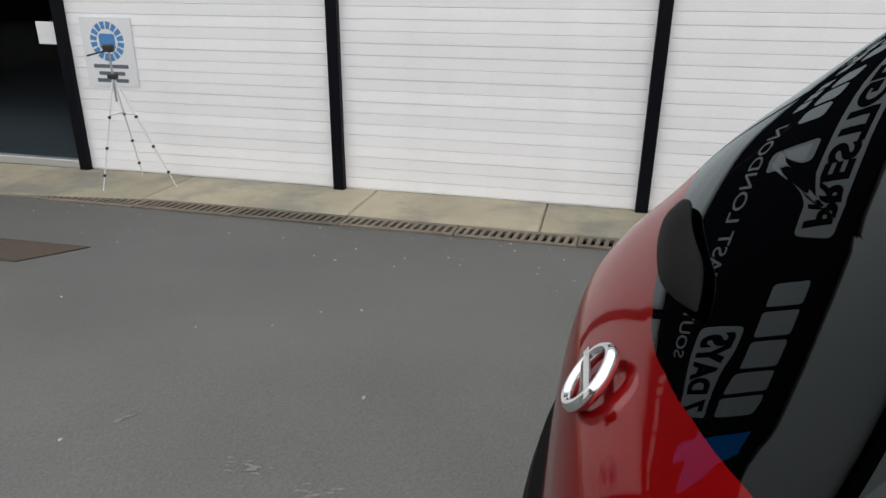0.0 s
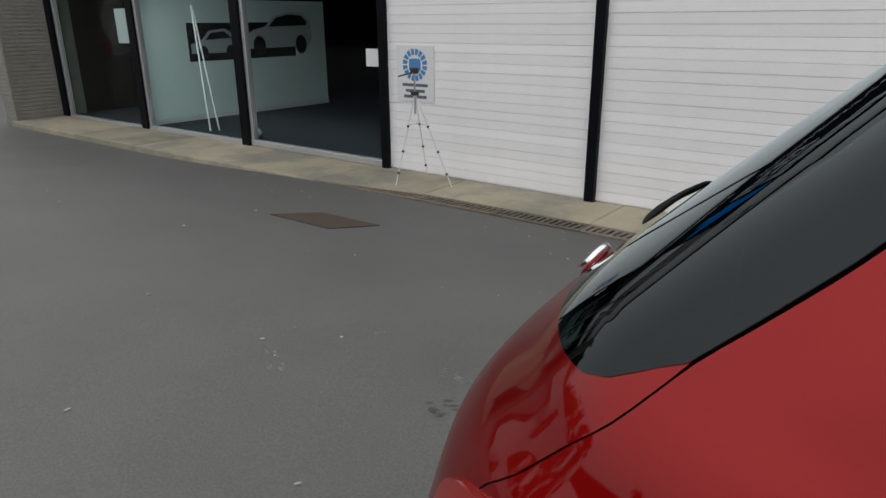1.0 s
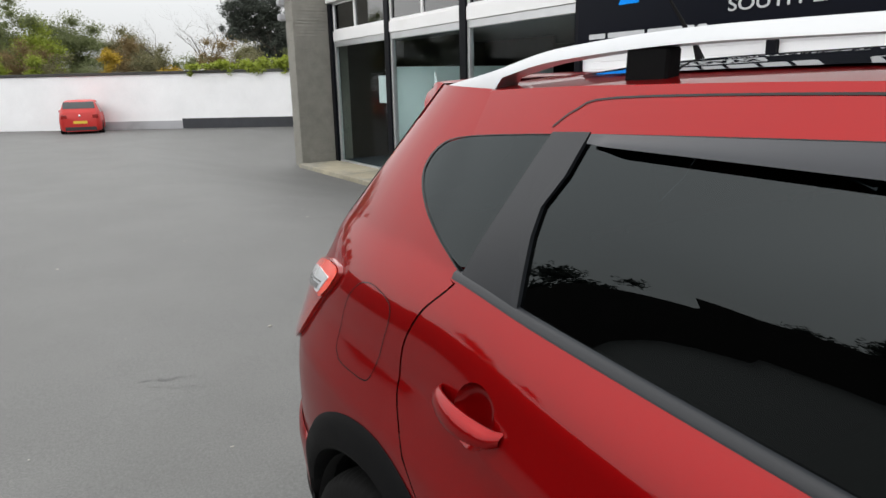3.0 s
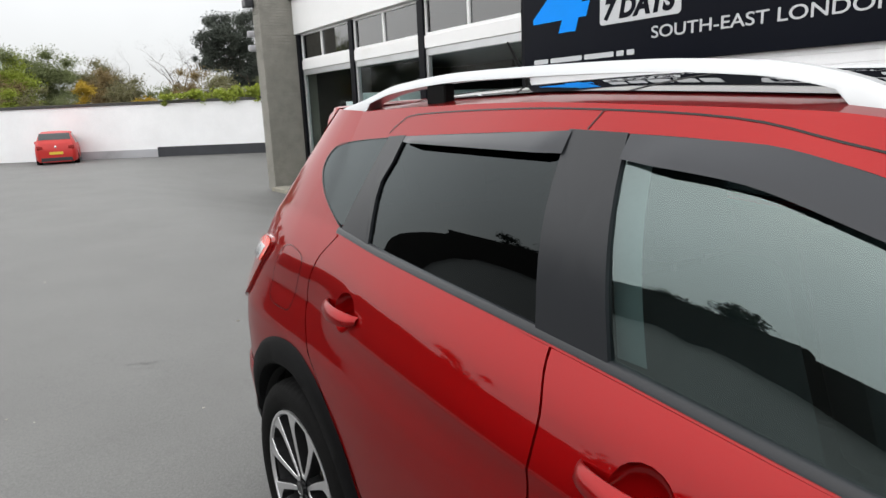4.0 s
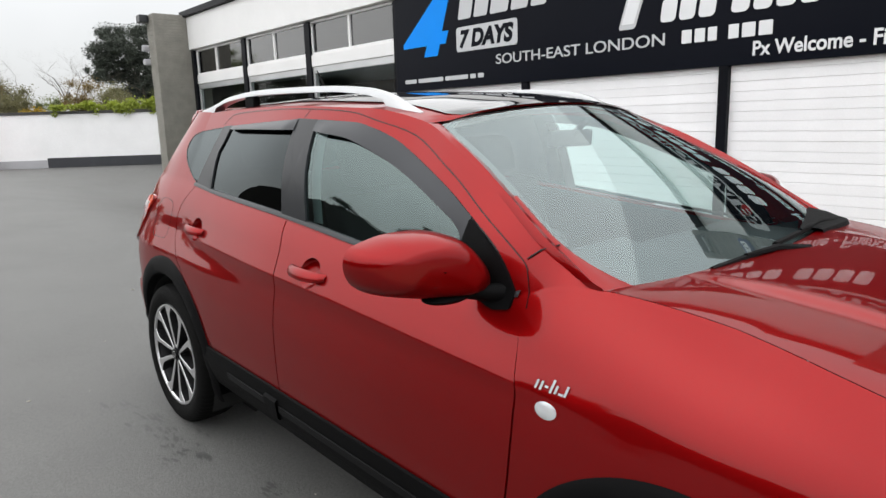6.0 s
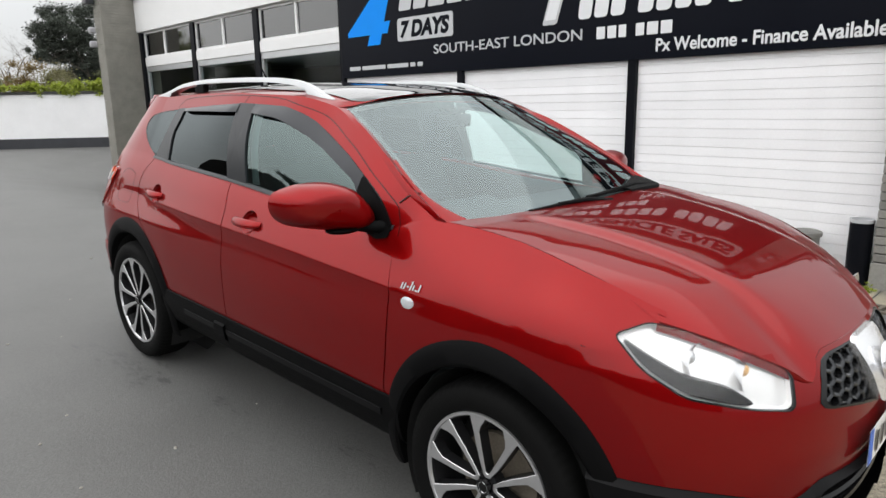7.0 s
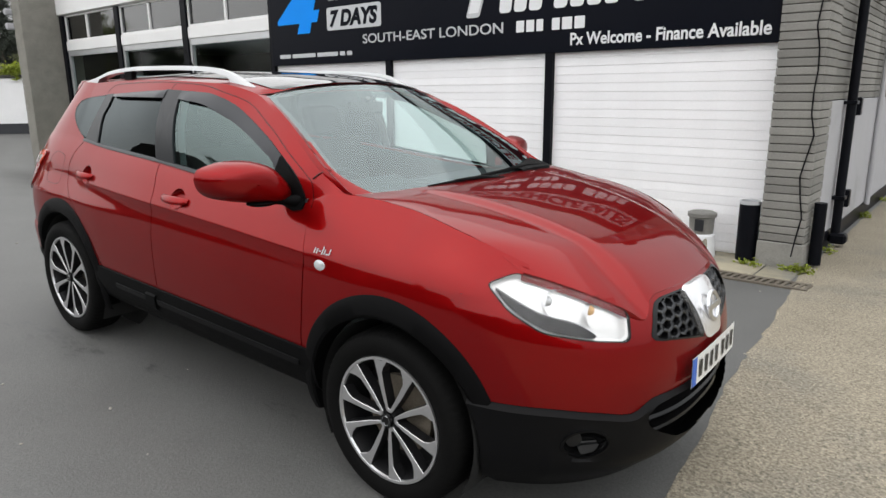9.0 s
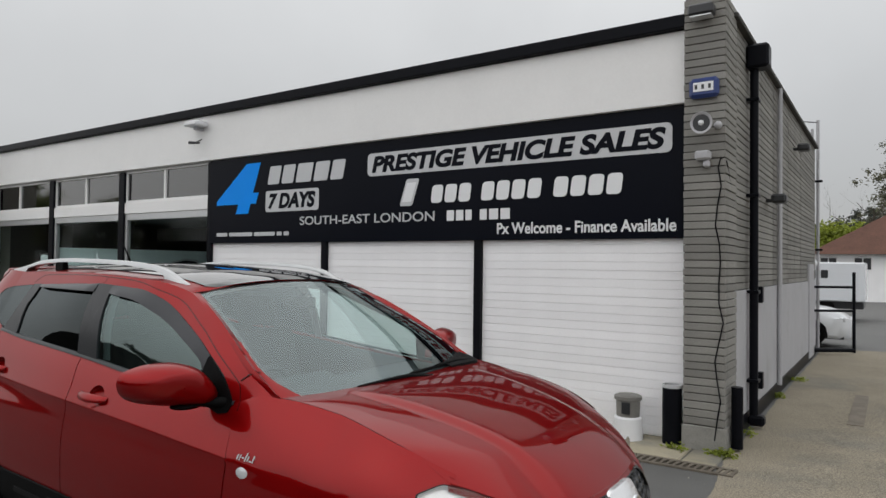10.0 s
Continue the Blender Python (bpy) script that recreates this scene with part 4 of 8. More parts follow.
    bmesh.ops.delete(bm, geom=[f for f in bm.faces if f.calc_center_median().x > 1.765 and f.calc_center_median().z > 0.90], context="FACES")
    wing = car_part("front_wing", bm, PAINT)
    if s in (1, -1):
        bm = bmesh.new()
        for k, (x0, w, z0, h) in enumerate(((0.925, 0.006, 0.928, 0.020), (0.938, 0.006, 0.928, 0.020), (0.950, 0.010, 0.936, 0.005), (0.966, 0.006, 0.928, 0.030), (0.978, 0.006, 0.930, 0.018), (0.990, 0.012, 0.930, 0.005), (1.004, 0.006, 0.930, 0.024))):
            rows = [[flank(x0 + w * i + 0.2 * (z0 + h * j - 0.92), z0 + h * j, s, 0.004) for i in (0, 1)] for j in (0, 1)]
            grid_mesh(bm, rows)
        car_part("name_bars", bm, SATIN, wing, "small silver script, plain bars")
        bm = bmesh.new()
        patch(bm, [(0.965 + 0.030 * math.cos(a), 0.885 + 0.020 * math.sin(a)) for a in (2 * math.pi * k / 24 for k in range(24))], lambda u, v, o: flank(u, v, s, 0.002 + 0.004 * max(0, 1 - ((u - 0.965) / 0.03) ** 2 - ((v - 0.885) / 0.02) ** 2) + o), 5, 0.004)
        car_part("side_repeater", bm, LAMP_CLEAR, wing, "clear oval side repeater lamp")

    # headlight: dark bowl, chrome reflectors, clear lens
    light = new("headlight")
    light.parent = car
    tagged(light, "large clear swept-back headlight")
    outline = HL_EDGE
    bm = bmesh.new()
    patch(bm, outline, lambda u, v, o: nose(u, v, s, -0.032 + o), 6, -0.032)
    car_part("bowl", bm, LAMP_BOWL, light, "bright chrome reflector bowl")
    bm = bmesh.new()
    patch(bm, outline, lambda u, v, o: nose(u, v, s, 0.0015 + o), 1, 0.01, 0.978)
    car_part("bezel", bm, GLOSS_BLACK, light)
    bm = bmesh.new()
    dark = closed([(nose_phi_x(1.70, 0.935), 0.937), (nose_phi_x(1.79, 0.885), 0.895), (nose_phi_x(1.87, 0.85), 0.856), (nose_phi_y(0.645, 0.83), 0.832), (nose_phi_y(0.60, 0.792), 0.792), (nose_phi_y(0.62, 0.782), 0.783), (nose_phi_x(1.875, 0.81), 0.812), (nose_phi_x(1.775, 0.868), 0.870)], 4, 0.3)
    patch(bm, dark, lambda u, v, o: nose(u, v, s, -0.012 + o), 2, 0.018)
    car_part("lower_trim", bm, GLOSS_BLACK, light)
    for yy, zz, r, mm in ((0.60, 0.865, 0.055, CHROME), (0.70, 0.895, 0.045, CHROME)):
        c = nose(nose_phi_y(yy, zz), zz, s, -0.045)
        bm = bmesh.new()
        rows = []
        for k in range(7):
            a = k / 6
            rows.append([c + Vector((0.04 * a, 0, 0)) + r * (0.25 + 0.75 * a) * Vector((0, math.cos(2 * math.pi * m / 20), math.sin(2 * math.pi * m / 20))) for m in range(21)])
        grid_mesh(bm, rows)
        car_part("reflector", bm, mm, light)
        bm = bmesh.new()
        bmesh.ops.create_uvsphere(bm, u_segments=12, v_segments=8, radius=0.018, matrix=Matrix.Translation(c + Vector((0.02, 0, 0))))
        car_part("bulb", bm, AMBER if yy < 0.65 else LAMP_CLEAR, light)
    bm = bmesh.new()
    patch(bm, outline, lambda u, v, o: nose(u, v, s, 0.0 + o), 8)
    car_part("lens", bm, LENS, light, "clear lens").visible_shadow = False

# ---------------------------------------------------------------- front of the car
bonnet_mid = curve([(0.95, 1.150), (1.1, 1.150), (1.35, 1.135), (1.6, 1.098), (1.8, 1.045), (1.95, 0.985), (2.03, 0.940), (2.125, 0.868)])


def wing_edge_y(x):
    """Where the wing's upper edge runs, in plan."""
    z = belt_z(x)
    if x <= XA:
        return side_y(x, z)
    u = (x - XA) / (nose_x(z) - XA)
    return side_y(XA, z) * max(0.0, 1 - u ** NP) ** (1 / NP)


def rear_edge(y):
    return 1.105 - 0.095 * (abs(y) / 0.70) ** 2


front_x = curve([(0.0, 2.125), (0.3, 2.105), (0.55, 2.055), (0.75, 1.97), (0.9, 1.87), (1.0, 1.785)])


BF_Y = curve([(0.0, 0.0), (0.42, 0.30), (0.50, 0.355), (0.545, 0.39), (0.59, 0.425), (0.655, 0.468), (0.78, 0.57), (0.90, 0.66), (1.0, 0.70)])
BF_Z = curve([(0.0, 0.888), (0.42, 0.889), (0.50, 0.874), (0.545, 0.846), (0.59, 0.826), (0.655, 0.860), (0.78, 0.921), (0.90, 0.968), (1.0, 0.987)])


def bonnet_point(u, t):
    """u from -1 to 1 across, t from the windscreen forwards."""
    a = abs(u)
    xe = lerp(rear_edge(0.70), 1.785, t)
    x = lerp(rear_edge(0.70 * u), front_x(a), t)
    y = u * (wing_edge_y(xe) - 0.004)
    z = bonnet_mid(x) + (belt_z(xe) - bonnet_mid(xe)) * a ** 2.4
    z += 0.013 * (1 - smooth01((abs(y) - (0.43 - 0.13 * t)) / 0.06)) * smooth01((t + 0.1) / 0.35) * (1 - smooth01((t - 0.72) / 0.28))
    p = Vector((x, y, z))
    if t > 0.74:
        # the front edge drops beside the grille and follows the top of the headlight
        fy, fz = BF_Y(a), BF_Z(a)
        q = nose(nose_phi_y(fy, fz), fz, 1, 0.002)
        q.y = fy if u > 0 else -fy
        xe1 = 1.785
        e = Vector((front_x(a), u * (wing_edge_y(xe1) - 0.004), bonnet_mid(front_x(a)) + (belt_z(xe1) - bonnet_mid(xe1)) * a ** 2.4))
        w = ((t - 0.74) / 0.26) ** 1.5
        p += (q - e) * w
    return p


bm = bmesh.new()
N = 72
rows = []
for i in range(-1, 32):
    t = min(1, max(0, i / 30))
    rows.append([bonnet_point(-1 + 2 * k / N, t) - Vector((0, 0, 0.03 if i < 0 or i > 30 else 0)) for k in range(N + 1)])
grid_mesh(bm, rows)
car_part("bonnet", bm, PAINT)

# bumper: the red upper skin of the nose
LOWER = curve([(0.0, 0.562), (0.40, 0.556), (0.53, 0.512), (0.70, 0.532), (0.94, 0.549), (1.17, 0.55), (1.4, 0.56)])      # height of the black lower part, by phi
UPPER = curve([(0.0, 0.886), (0.30, 0.887), (0.355, 0.872), (0.39, 0.845), (0.425, 0.824), (0.468, 0.835), (0.50, 0.86), (0.56, 0.905)])


def upper_limit(phi):
    return UPPER(abs(nose(phi, 0.84).y))


GRILLE = [(0.0, 0.872), (0.29, 0.876), (0.34, 0.866), (0.375, 0.840), (0.418, 0.772), (0.402, 0.753), (0.17, 0.712), (0.0, 0.675)]


def in_grille(y, z):
    poly = GRILLE + [(-a, b) for a, b in GRILLE[::-1]]
    return inside((y, z), poly)


bm = bmesh.new()
rows = []
NB, MZ = 120, 40
for k in range(NB + 1):
    th = -1 + 2 * k / NB
    s = 1 if th >= 0 else -1
    phi = abs(th) * 1.32
    rows.append([nose(phi, lerp(LOWER(phi), upper_limit(phi), j / MZ), s) for j in range(MZ + 1)])
grid_mesh(bm, rows)


def bumper_hole(f):
    c = f.calc_center_median()
    return math.hypot(c.x - 1.315, c.z - 0.345) < ARCH_R + 0.01


bmesh.ops.delete(bm, geom=[f for f in bm.faces if bumper_hole(f)], context="FACES")
cut_hole(bm, closed([(-b, c) for b, c in GRILLE[:0:-1]] + GRILLE, 5, 0.2), lambda c: (c.y, c.z), lambda u, v, co: nose(nose_phi_y(abs(u), v), v, 1 if u < 0 else -1), test=lambda c: c.x > 1.9)
for s in (1, -1):
    cut_hole(bm, HL_EDGE, lambda c: (nose_phi_x(c.x, c.z), c.z), lambda u, v, co: nose(u, v, s), test=lambda c: c.y * s < 0 and abs(c.y) > 0.3)
bumper = car_part("front_bumper", bm, PAINT)

# black lower bumper with its lip, low grille and fog lamp bowls
bm = bmesh.new()
rows = []
for k in range(NB + 1):
    th = -1 + 2 * k / NB
    s = 1 if th >= 0 else -1
    phi = abs(th) * 1.42
    top = LOWER(phi)
    row = []
    for j in range(19):
        t = j / 18
        z = lerp(0.215, top, t)
        lip = 0.020 + 0.022 * math.exp(-((z - 0.33) / 0.07) ** 2) * (1 if phi < 0.9 else 0.4)
        if j == 18:
            lip = -0.004
        row.append(nose(phi, z, s, lip))
    rows.append([nose(phi, 0.22, s, -0.12)] + row)
grid_mesh(bm, rows)


LOW_GRILLE = closed([(0.47, 0.50), (0.40, 0.545), (0.0, 0.552), (-0.40, 0.545), (-0.47, 0.50), (-0.43, 0.44), (-0.26, 0.355), (0.0, 0.335), (0.26, 0.355), (0.43, 0.44)], 6, 0.3)
cut_hole(bm, [(1.315 + 0.40 * math.cos(2 * math.pi * k / 60), 0.345 + 0.40 * math.sin(2 * math.pi * k / 60)) for k in range(60)], lambda c: (c.x, c.z), lambda u, v, co: Vector((u, co.y, v)), test=lambda c: abs(c.y) > 0.4)
cut_hole(bm, LOW_GRILLE, lambda c: (c.y, c.z), lambda u, v, co: Vector((co.x, u, v)), test=lambda c: c.x > 1.9)
FOG_P, FOG_Z = nose_phi_y(0.635, 0.43), 0.425


def fog_ring(k):
    return [(FOG_P + 0.105 * k * math.cos(a), FOG_Z + 0.055 * k * math.sin(a)) for a in (2 * math.pi * m / 28 for m in range(28))]


for s in (1, -1):
    cut_hole(bm, fog_ring(1.0), lambda c: (nose_phi_y(abs(c.y), c.z), c.z), lambda u, v, co: nose(u, v, s, 0.026), test=lambda c: c.y * s < -0.3 and c.x > XA)
lower = car_part("lower_bumper", bm, BUMPER_PLASTIC, bumper, "black grained plastic lower bumper")
# sheet behind the low grille, its depth of shade put in as colour
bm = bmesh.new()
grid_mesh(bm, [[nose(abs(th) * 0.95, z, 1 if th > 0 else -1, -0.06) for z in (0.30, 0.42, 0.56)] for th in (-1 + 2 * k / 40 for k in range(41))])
car_part("grille_back", bm, SHADE_BLACK, bumper)
for z in (0.405, 0.465):
    bm = bmesh.new()
    grid_mesh(bm, [[nose(abs(th) * 0.80, z + dz, 1 if th > 0 else -1, o) for dz, o in ((0.008, -0.05), (0.010, -0.012), (0.0, -0.005), (-0.010, -0.012), (-0.008, -0.05))] for th in (-1 + 2 * k / 40 for k in range(41))])
    car_part("grille_slat", bm, GLOSS_BLACK, lower)
for s in (1, -1):
    bm = bmesh.new()
    patch(bm, fog_ring(1.06), lambda u, v, o: nose(u, v, s, 0.031 + o), 1, 0.02, 0.90)
    car_part("fog_surround", bm, BUMPER_PLASTIC, lower)
    bm = bmesh.new()
    patch(bm, fog_ring(1.02), lambda u, v, o: nose(u, v, s, -0.035 + 0.06 * (((u - FOG_P) / 0.105) ** 2 + ((v - FOG_Z) / 0.055) ** 2) ** 1.5 + o), 5)
    car_part("fog_bowl", bm, GLOSS_BLACK, lower)
    # lamp glass and the blade under it
    bm = bmesh.new()
    patch(bm, [(FOG_P + 0.045 + 0.035 * math.cos(a), FOG_Z + 0.008 + 0.030 * math.sin(a)) for a in (2 * math.pi * k / 20 for k in range(20))], lambda u, v, o: nose(u, v, s, 0.004 + o), 3, 0.01)
    car_part("fog_lamp", bm, SILL_GREY, lower, "grey fog lamp lens")
    bm = bmesh.new()
    patch(bm, closed([(FOG_P + 0.03, FOG_Z - 0.012), (FOG_P - 0.075, FOG_Z - 0.008), (FOG_P - 0.05, FOG_Z - 0.032), (FOG_P + 0.01, FOG_Z - 0.042)], 4, 0.25), lambda u, v, o: nose(u, v, s, 0.006 - (v - FOG_Z) * 0.5 + o), 3, 0.01)
    car_part("fog_blade", bm, SILL_GREY, lower)

# grille: back coloured near-black for shade, honeycomb bars, bright wedge with a round badge
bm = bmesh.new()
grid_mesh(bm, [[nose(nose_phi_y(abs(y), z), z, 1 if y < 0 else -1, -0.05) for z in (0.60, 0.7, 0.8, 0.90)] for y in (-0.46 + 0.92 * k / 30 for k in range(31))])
car_part("grille_back", bm, SHADE_BLACK, bumper)
bm = bmesh.new()


def on_nose(y, z, off):
    return nose(nose_phi_y(min(0.8, abs(y)), z), z, 1 if y < 0 else -1, off)


hw, hh = 0.062, 0.040
bm.free()
for side, r in [(q, i) for q in (1, -1) for i in range(-1, 10)]:
    if r == -1:
        bm = bmesh.new()
    if r == 9:
        car_part("grille_mesh", bm, GRILLE_GREY, bumper, "dark grey honeycomb grille mesh", False)
        continue
    for c in range(-8, 9):
        y = c * hw + (hw / 2 if r % 2 else 0)
        z = 0.66 + r * hh * 0.78
        if not in_grille(y, z) or y * side < 0.10:
            continue
        ring = [(y + 0.60 * hw * math.cos(a) * 0.92, z + 0.62 * hh * math.sin(a) * 0.92) for a in (math.pi / 6 + math.pi * k / 3 for k in range(6))]
        inner_ring = [(y + (py - y) * 0.72, z + (pz - z) * 0.66) for py, pz in ring]
        o = [bm.verts.new(on_nose(*p, -0.008)) for p in ring]
        q = [bm.verts.new(on_nose(*p, -0.012)) for p in inner_ring]
        b = [bm.verts.new(on_nose(*p, -0.04)) for p in inner_ring]
        for k in range(6):
            m = (k + 1) % 6
            bm.faces.new((o[k], o[m], q[m], q[k]))
            bm.faces.new((q[k], q[m], b[m], b[k]))
bm = bmesh.new()
ring = closed([(-b, c) for b, c in GRILLE[:0:-1]] + GRILLE, 4, 0.2)
patch(bm, ring, lambda u, v, o: on_nose(u, v, 0.002 + o), 1, 0.02, 0.94)
car_part("grille_frame", bm, GLOSS_BLACK, bumper)
bm = bmesh.new()
wedge = closed([(-0.135, 0.880), (0.135, 0.880), (0.115, 0.79), (0.085, 0.688), (-0.085, 0.688), (-0.115, 0.79)], 5, 0.25)
patch(bm, wedge, lambda u, v, o: on_nose(u, v, 0.022 - 0.4 * max(0, abs(u) - 0.03) * 0.3 + o), 5, 0.035)
wedge_ob = car_part("grille_wedge", bm, WEDGE, bumper, "bright chrome wedge in the grille")


def badge(c, n, r, parent):
    """A chrome ring with a bar across, standing on a surface with normal n."""
    n = Vector(n).normalized()
    side = Vector((0, 1, 0))
    up = n.cross(side).normalized()
    side = up.cross(n).normalized()
    bm = bmesh.new()
    rows = []
    for k in range(37):
        a = 2 * math.pi * k / 36
        d = math.cos(a) * side + math.sin(a) * up
        rows.append([c + d * r * (0.84 + 0.16 * math.cos(b)) + n * (0.008 + 0.008 * math.sin(b)) for b in (2 * math.pi * m / 10 for m in range(11))])
    grid_mesh(bm, rows)
    ob = car_part("badge_ring", bm, CHROME, parent, "round chrome emblem with a bar")
    bm = bmesh.new()
    rows = [[c + side * (r * 1.15 * (2 * i / 10 - 1)) + up * (0.16 * r * j) + n * (0.019 - 0.004 * abs(j)) for j in (-1.2, -1, 1, 1.2)] for i in range(11)]
    grid_mesh(bm, rows)
    car_part("badge_bar", bm, CHROME, ob)


badge(on_nose(0, 0.795, 0.024), (0.95, 0, 0.25), 0.062, wedge_ob)

# number plate with plain bars
plate = new("number_plate")
plate.parent = bumper
tagged(plate, "white number plate with a blue end, plain bars")


def plate_piece(name, y0, y1, z0, z1, o, material):
    bm = bmesh.new()
    grid_mesh(bm, [[on_nose(0.55 * y, z, o) + Vector((0.010, -(y - 0.55 * y) * 1.0 if False else 0, 0)) + Vector((0, y - 0.55 * y, 0)) for z in (z0, z1)] for y in (lerp(y0, y1, k / 12) for k in range(13))])
    return car_part(name, bm, material, plate)


PLATE_W = mat("plate_white", (0.78, 0.78, 0.76), 0.35, vary=0.03, scale=5)
PLATE_B = mat("plate_blue", (0.02, 0.12, 0.55), 0.35, vary=0.03, scale=5)
INK = mat("black_ink", (0.012, 0.012, 0.012), 0.5, vary=0.05, scale=5)
plate_piece("plate", -0.26, 0.26, 0.553, 0.664, 0.010, PLATE_W)
plate_piece("blue_end", -0.259, -0.215, 0.555, 0.662, 0.012, PLATE_B)
y = -0.195
for k in range(7):
    plate_piece("character_bar", y + 0.006, y + 0.034, 0.576, 0.642, 0.0125, INK)
    y += 0.061 + (0.02 if k == 3 else 0)

# ---------------------------------------------------------------- glass, roof
WS_TOP = (0.275, 0.575, 1.500)
WS_BOT = (1.005, 0.705, 1.138)
WS_HALF = curve([(0.0, 0.575), (0.3, 0.620), (0.5, 0.660), (0.75, 0.705), (1.0, 0.730)])


def screen(u, t, off=0.0):
    """Windscreen: u from -1 to 1 across, t from the roof down."""
    hw = WS_HALF(t)
    y = hw * u
    x = lerp(WS_TOP[0], WS_BOT[0], t) + (0.075 + 0.035 * t) * (1 - u * u)
    z = lerp(WS_TOP[2], WS_BOT[2], t) + lerp(0.057, -0.012, t) * (1 - u * u) + 0.020 * math.sin(math.pi * t)
    n = Vector((0.45, 0.25 * u, 0.86)).normalized()
    return Vector((x, y, z)) + n * off


bm = bmesh.new()
grid_mesh(bm, [[screen(-1 + 2 * k / 30, 0.02 + 0.98 * j / 20) for k in range(31)] for j in range(21)])
windscreen = car_part("windscreen", bm, GLASS, label="clear curved windscreen")
windscreen.visible_shadow = False
bm = bmesh.new()
edge = [(-1, 0.0), (1, 0.0), (1, 1.0), (-1, 1.0)]
ring = closed(edge, 14, 0.08)
dense = []
for a, b in zip(ring, ring[1:] + ring[:1]):
    steps = max(1, int((b - a).length / 0.08))
    dense += [a.lerp(b, k / steps) for k in range(steps)]
patch(bm, dense, lambda u, v, o: screen(u, min(1.0, max(0.0, v)), -0.003 + o), 1, 0, 0.962)
car_part("screen_band", bm, GLOSS_BLACK, windscreen, "black band round the glass")
# A pillars: red strip between screen and door frame
for s in (1, -1):
    bm = bmesh.new()
    rows = []
    for k in range(25):
        t = k / 24
        a = screen(-s, t)
        x = a.x
        b = flank(x, cant_z(x), s)
        m = (a + b) / 2 + Vector((0.006, -0.008 * s, 0.012)) * smooth01(4 * t)
        rows.append([a + Vector((-0.004, 0, -0.012)), a, m, b, b + Vector((0, 0, -0.01))])
    grid_mesh(bm, rows)
    car_part("a_pillar", bm, PAINT)
    # rounded red corner over the foot of the glass
    bm = bmesh.new()
    rows = []
    for k in range(15):
        t = lerp(0.55, 1.02, k / 14)
        cut = 0.010 + 0.16 * max(0.0, (t - 0.72) / 0.30) ** 2.4
        rows.append([screen(-s * (1.012 - (cut + 0.012) * f), t, 0.003 + 0.002 * math.sin(math.pi * f)) for f in (0, 0.33, 0.67, 1.0)] + [screen(-s * (1.0 - cut), t, -0.002)])
    grid_mesh(bm, rows)
    car_part("pillar_foot", bm, PAINT)
    # shut line of the door frame along the pillar
    bm = bmesh.new()
    seam = [(-1.075, 1.452), (-1.035, 1.482), (-0.96, 1.504), (-0.60, 1.527), (-0.34, 1.533), (-0.09, 1.527), (0.063, 1.502), (0.25, 1.462), (0.42, 1.388), (0.537, 1.332), (0.687, 1.246), (0.760, 1.202), (0.797, 1.176), (0.812, 1.15), (0.838, 1.081)]
    rows = []
    way = [Vector(p) for p in seam]
    fine = []
    for i in range(len(way) - 1):
        p0, p1, p2, p3 = way[max(0, i - 1)], way[i], way[i + 1], way[min(len(way) - 1, i + 2)]
        fine += [0.5 * (2 * p1 + (p2 - p0) * f + (2 * p0 - 5 * p1 + 4 * p2 - p3) * f * f + (3 * p1 - p0 - 3 * p2 + p3) * f ** 3) for f in (0, 0.25, 0.5, 0.75)]
    fine.append(way[-1])
    for i, p in enumerate(fine):
        d = (fine[min(i + 1, len(fine) - 1)] - fine[max(i - 1, 0)]).normalized() * 0.0015
        rows.append([flank(p.x + d.y, p.y - d.x, s, 0.0012), flank(p.x - d.y, p.y + d.x, s, 0.0012)])
    grid_mesh(bm, rows)
    car_part("frame_seam", bm, GLOSS_BLACK)
    bm = bmesh.new()
    grid_mesh(bm, [[flank(lerp(-0.332, -0.352, k / 4) + d, lerp(1.534, 1.500, k / 4), s, 0.0012) for d in (-0.0016, 0.0016)] for k in range(5)])
    car_part("door_seam", bm, GLOSS_BLACK)
    bm = bmesh.new()
    seam = [flank(0.80, 1.19, s, 0.003), flank(0.83, 1.215, s, 0.004), screen(-s, 0.80, 0.008)]
    tube(bm, seam, 0.0022, 5)
    car_part("pillar_seam", bm, GLOSS_BLACK)

# roof: red side rails with a dark glass panel between
bm = bmesh.new()


roof_mid = curve([(-1.75, 1.488), (-1.6, 1.506), (-1.3, 1.543), (-1.0, 1.570), (-0.4, 1.597), (0.0, 1.594), (0.2, 1.579), (0.36, 1.556)])


def roof_point(x, v):
    """v from -1 to 1 across."""
    if x >= -XA:
        yr = cant_y(x) if x < 0.28 else 0.56
        zr = cant_z(min(x, 0.275))
    else:
        zr = 1.50
        p = tail_p(zr)
        u = min(1, (-x - XA) / (-tail_x(zr) - XA))
        yr = side_y(-XA, zr) * max(0.0, 1 - u ** p) ** (1 / p) * (1 - tail_k(zr) * u * u)
        zr = cant_z(x)
    return Vector((x, yr * v, zr + (roof_mid(x) - zr) * (1 - abs(v) ** 2.3)))


def roof_x(t, v):
    return lerp(-1.575, 0.275 + 0.075 * (1 - v * v), t)


rows = [[roof_point(roof_x(i / 60, -1 + 2 * k / 40), -1 + 2 * k / 40) for k in range(41)] for i in range(61)]
grid_mesh(bm, rows)
roof = car_part("roof", bm, PAINT)
bm = bmesh.new()
rows = []
for i in range(51):
    row = []
    for k in range(31):
        v = 0.86 * (-1 + 2 * k / 30)
        p = roof_point(lerp(-1.15, roof_x(1.0, v) - 0.006, i / 50), v)
        row.append(p + Vector((0, 0, 0.004)))
    rows.append(row)
grid_mesh(bm, rows)
car_part("roof_panel", bm, ROOF_GLASS, roof, "dark glossy panoramic glass roof")
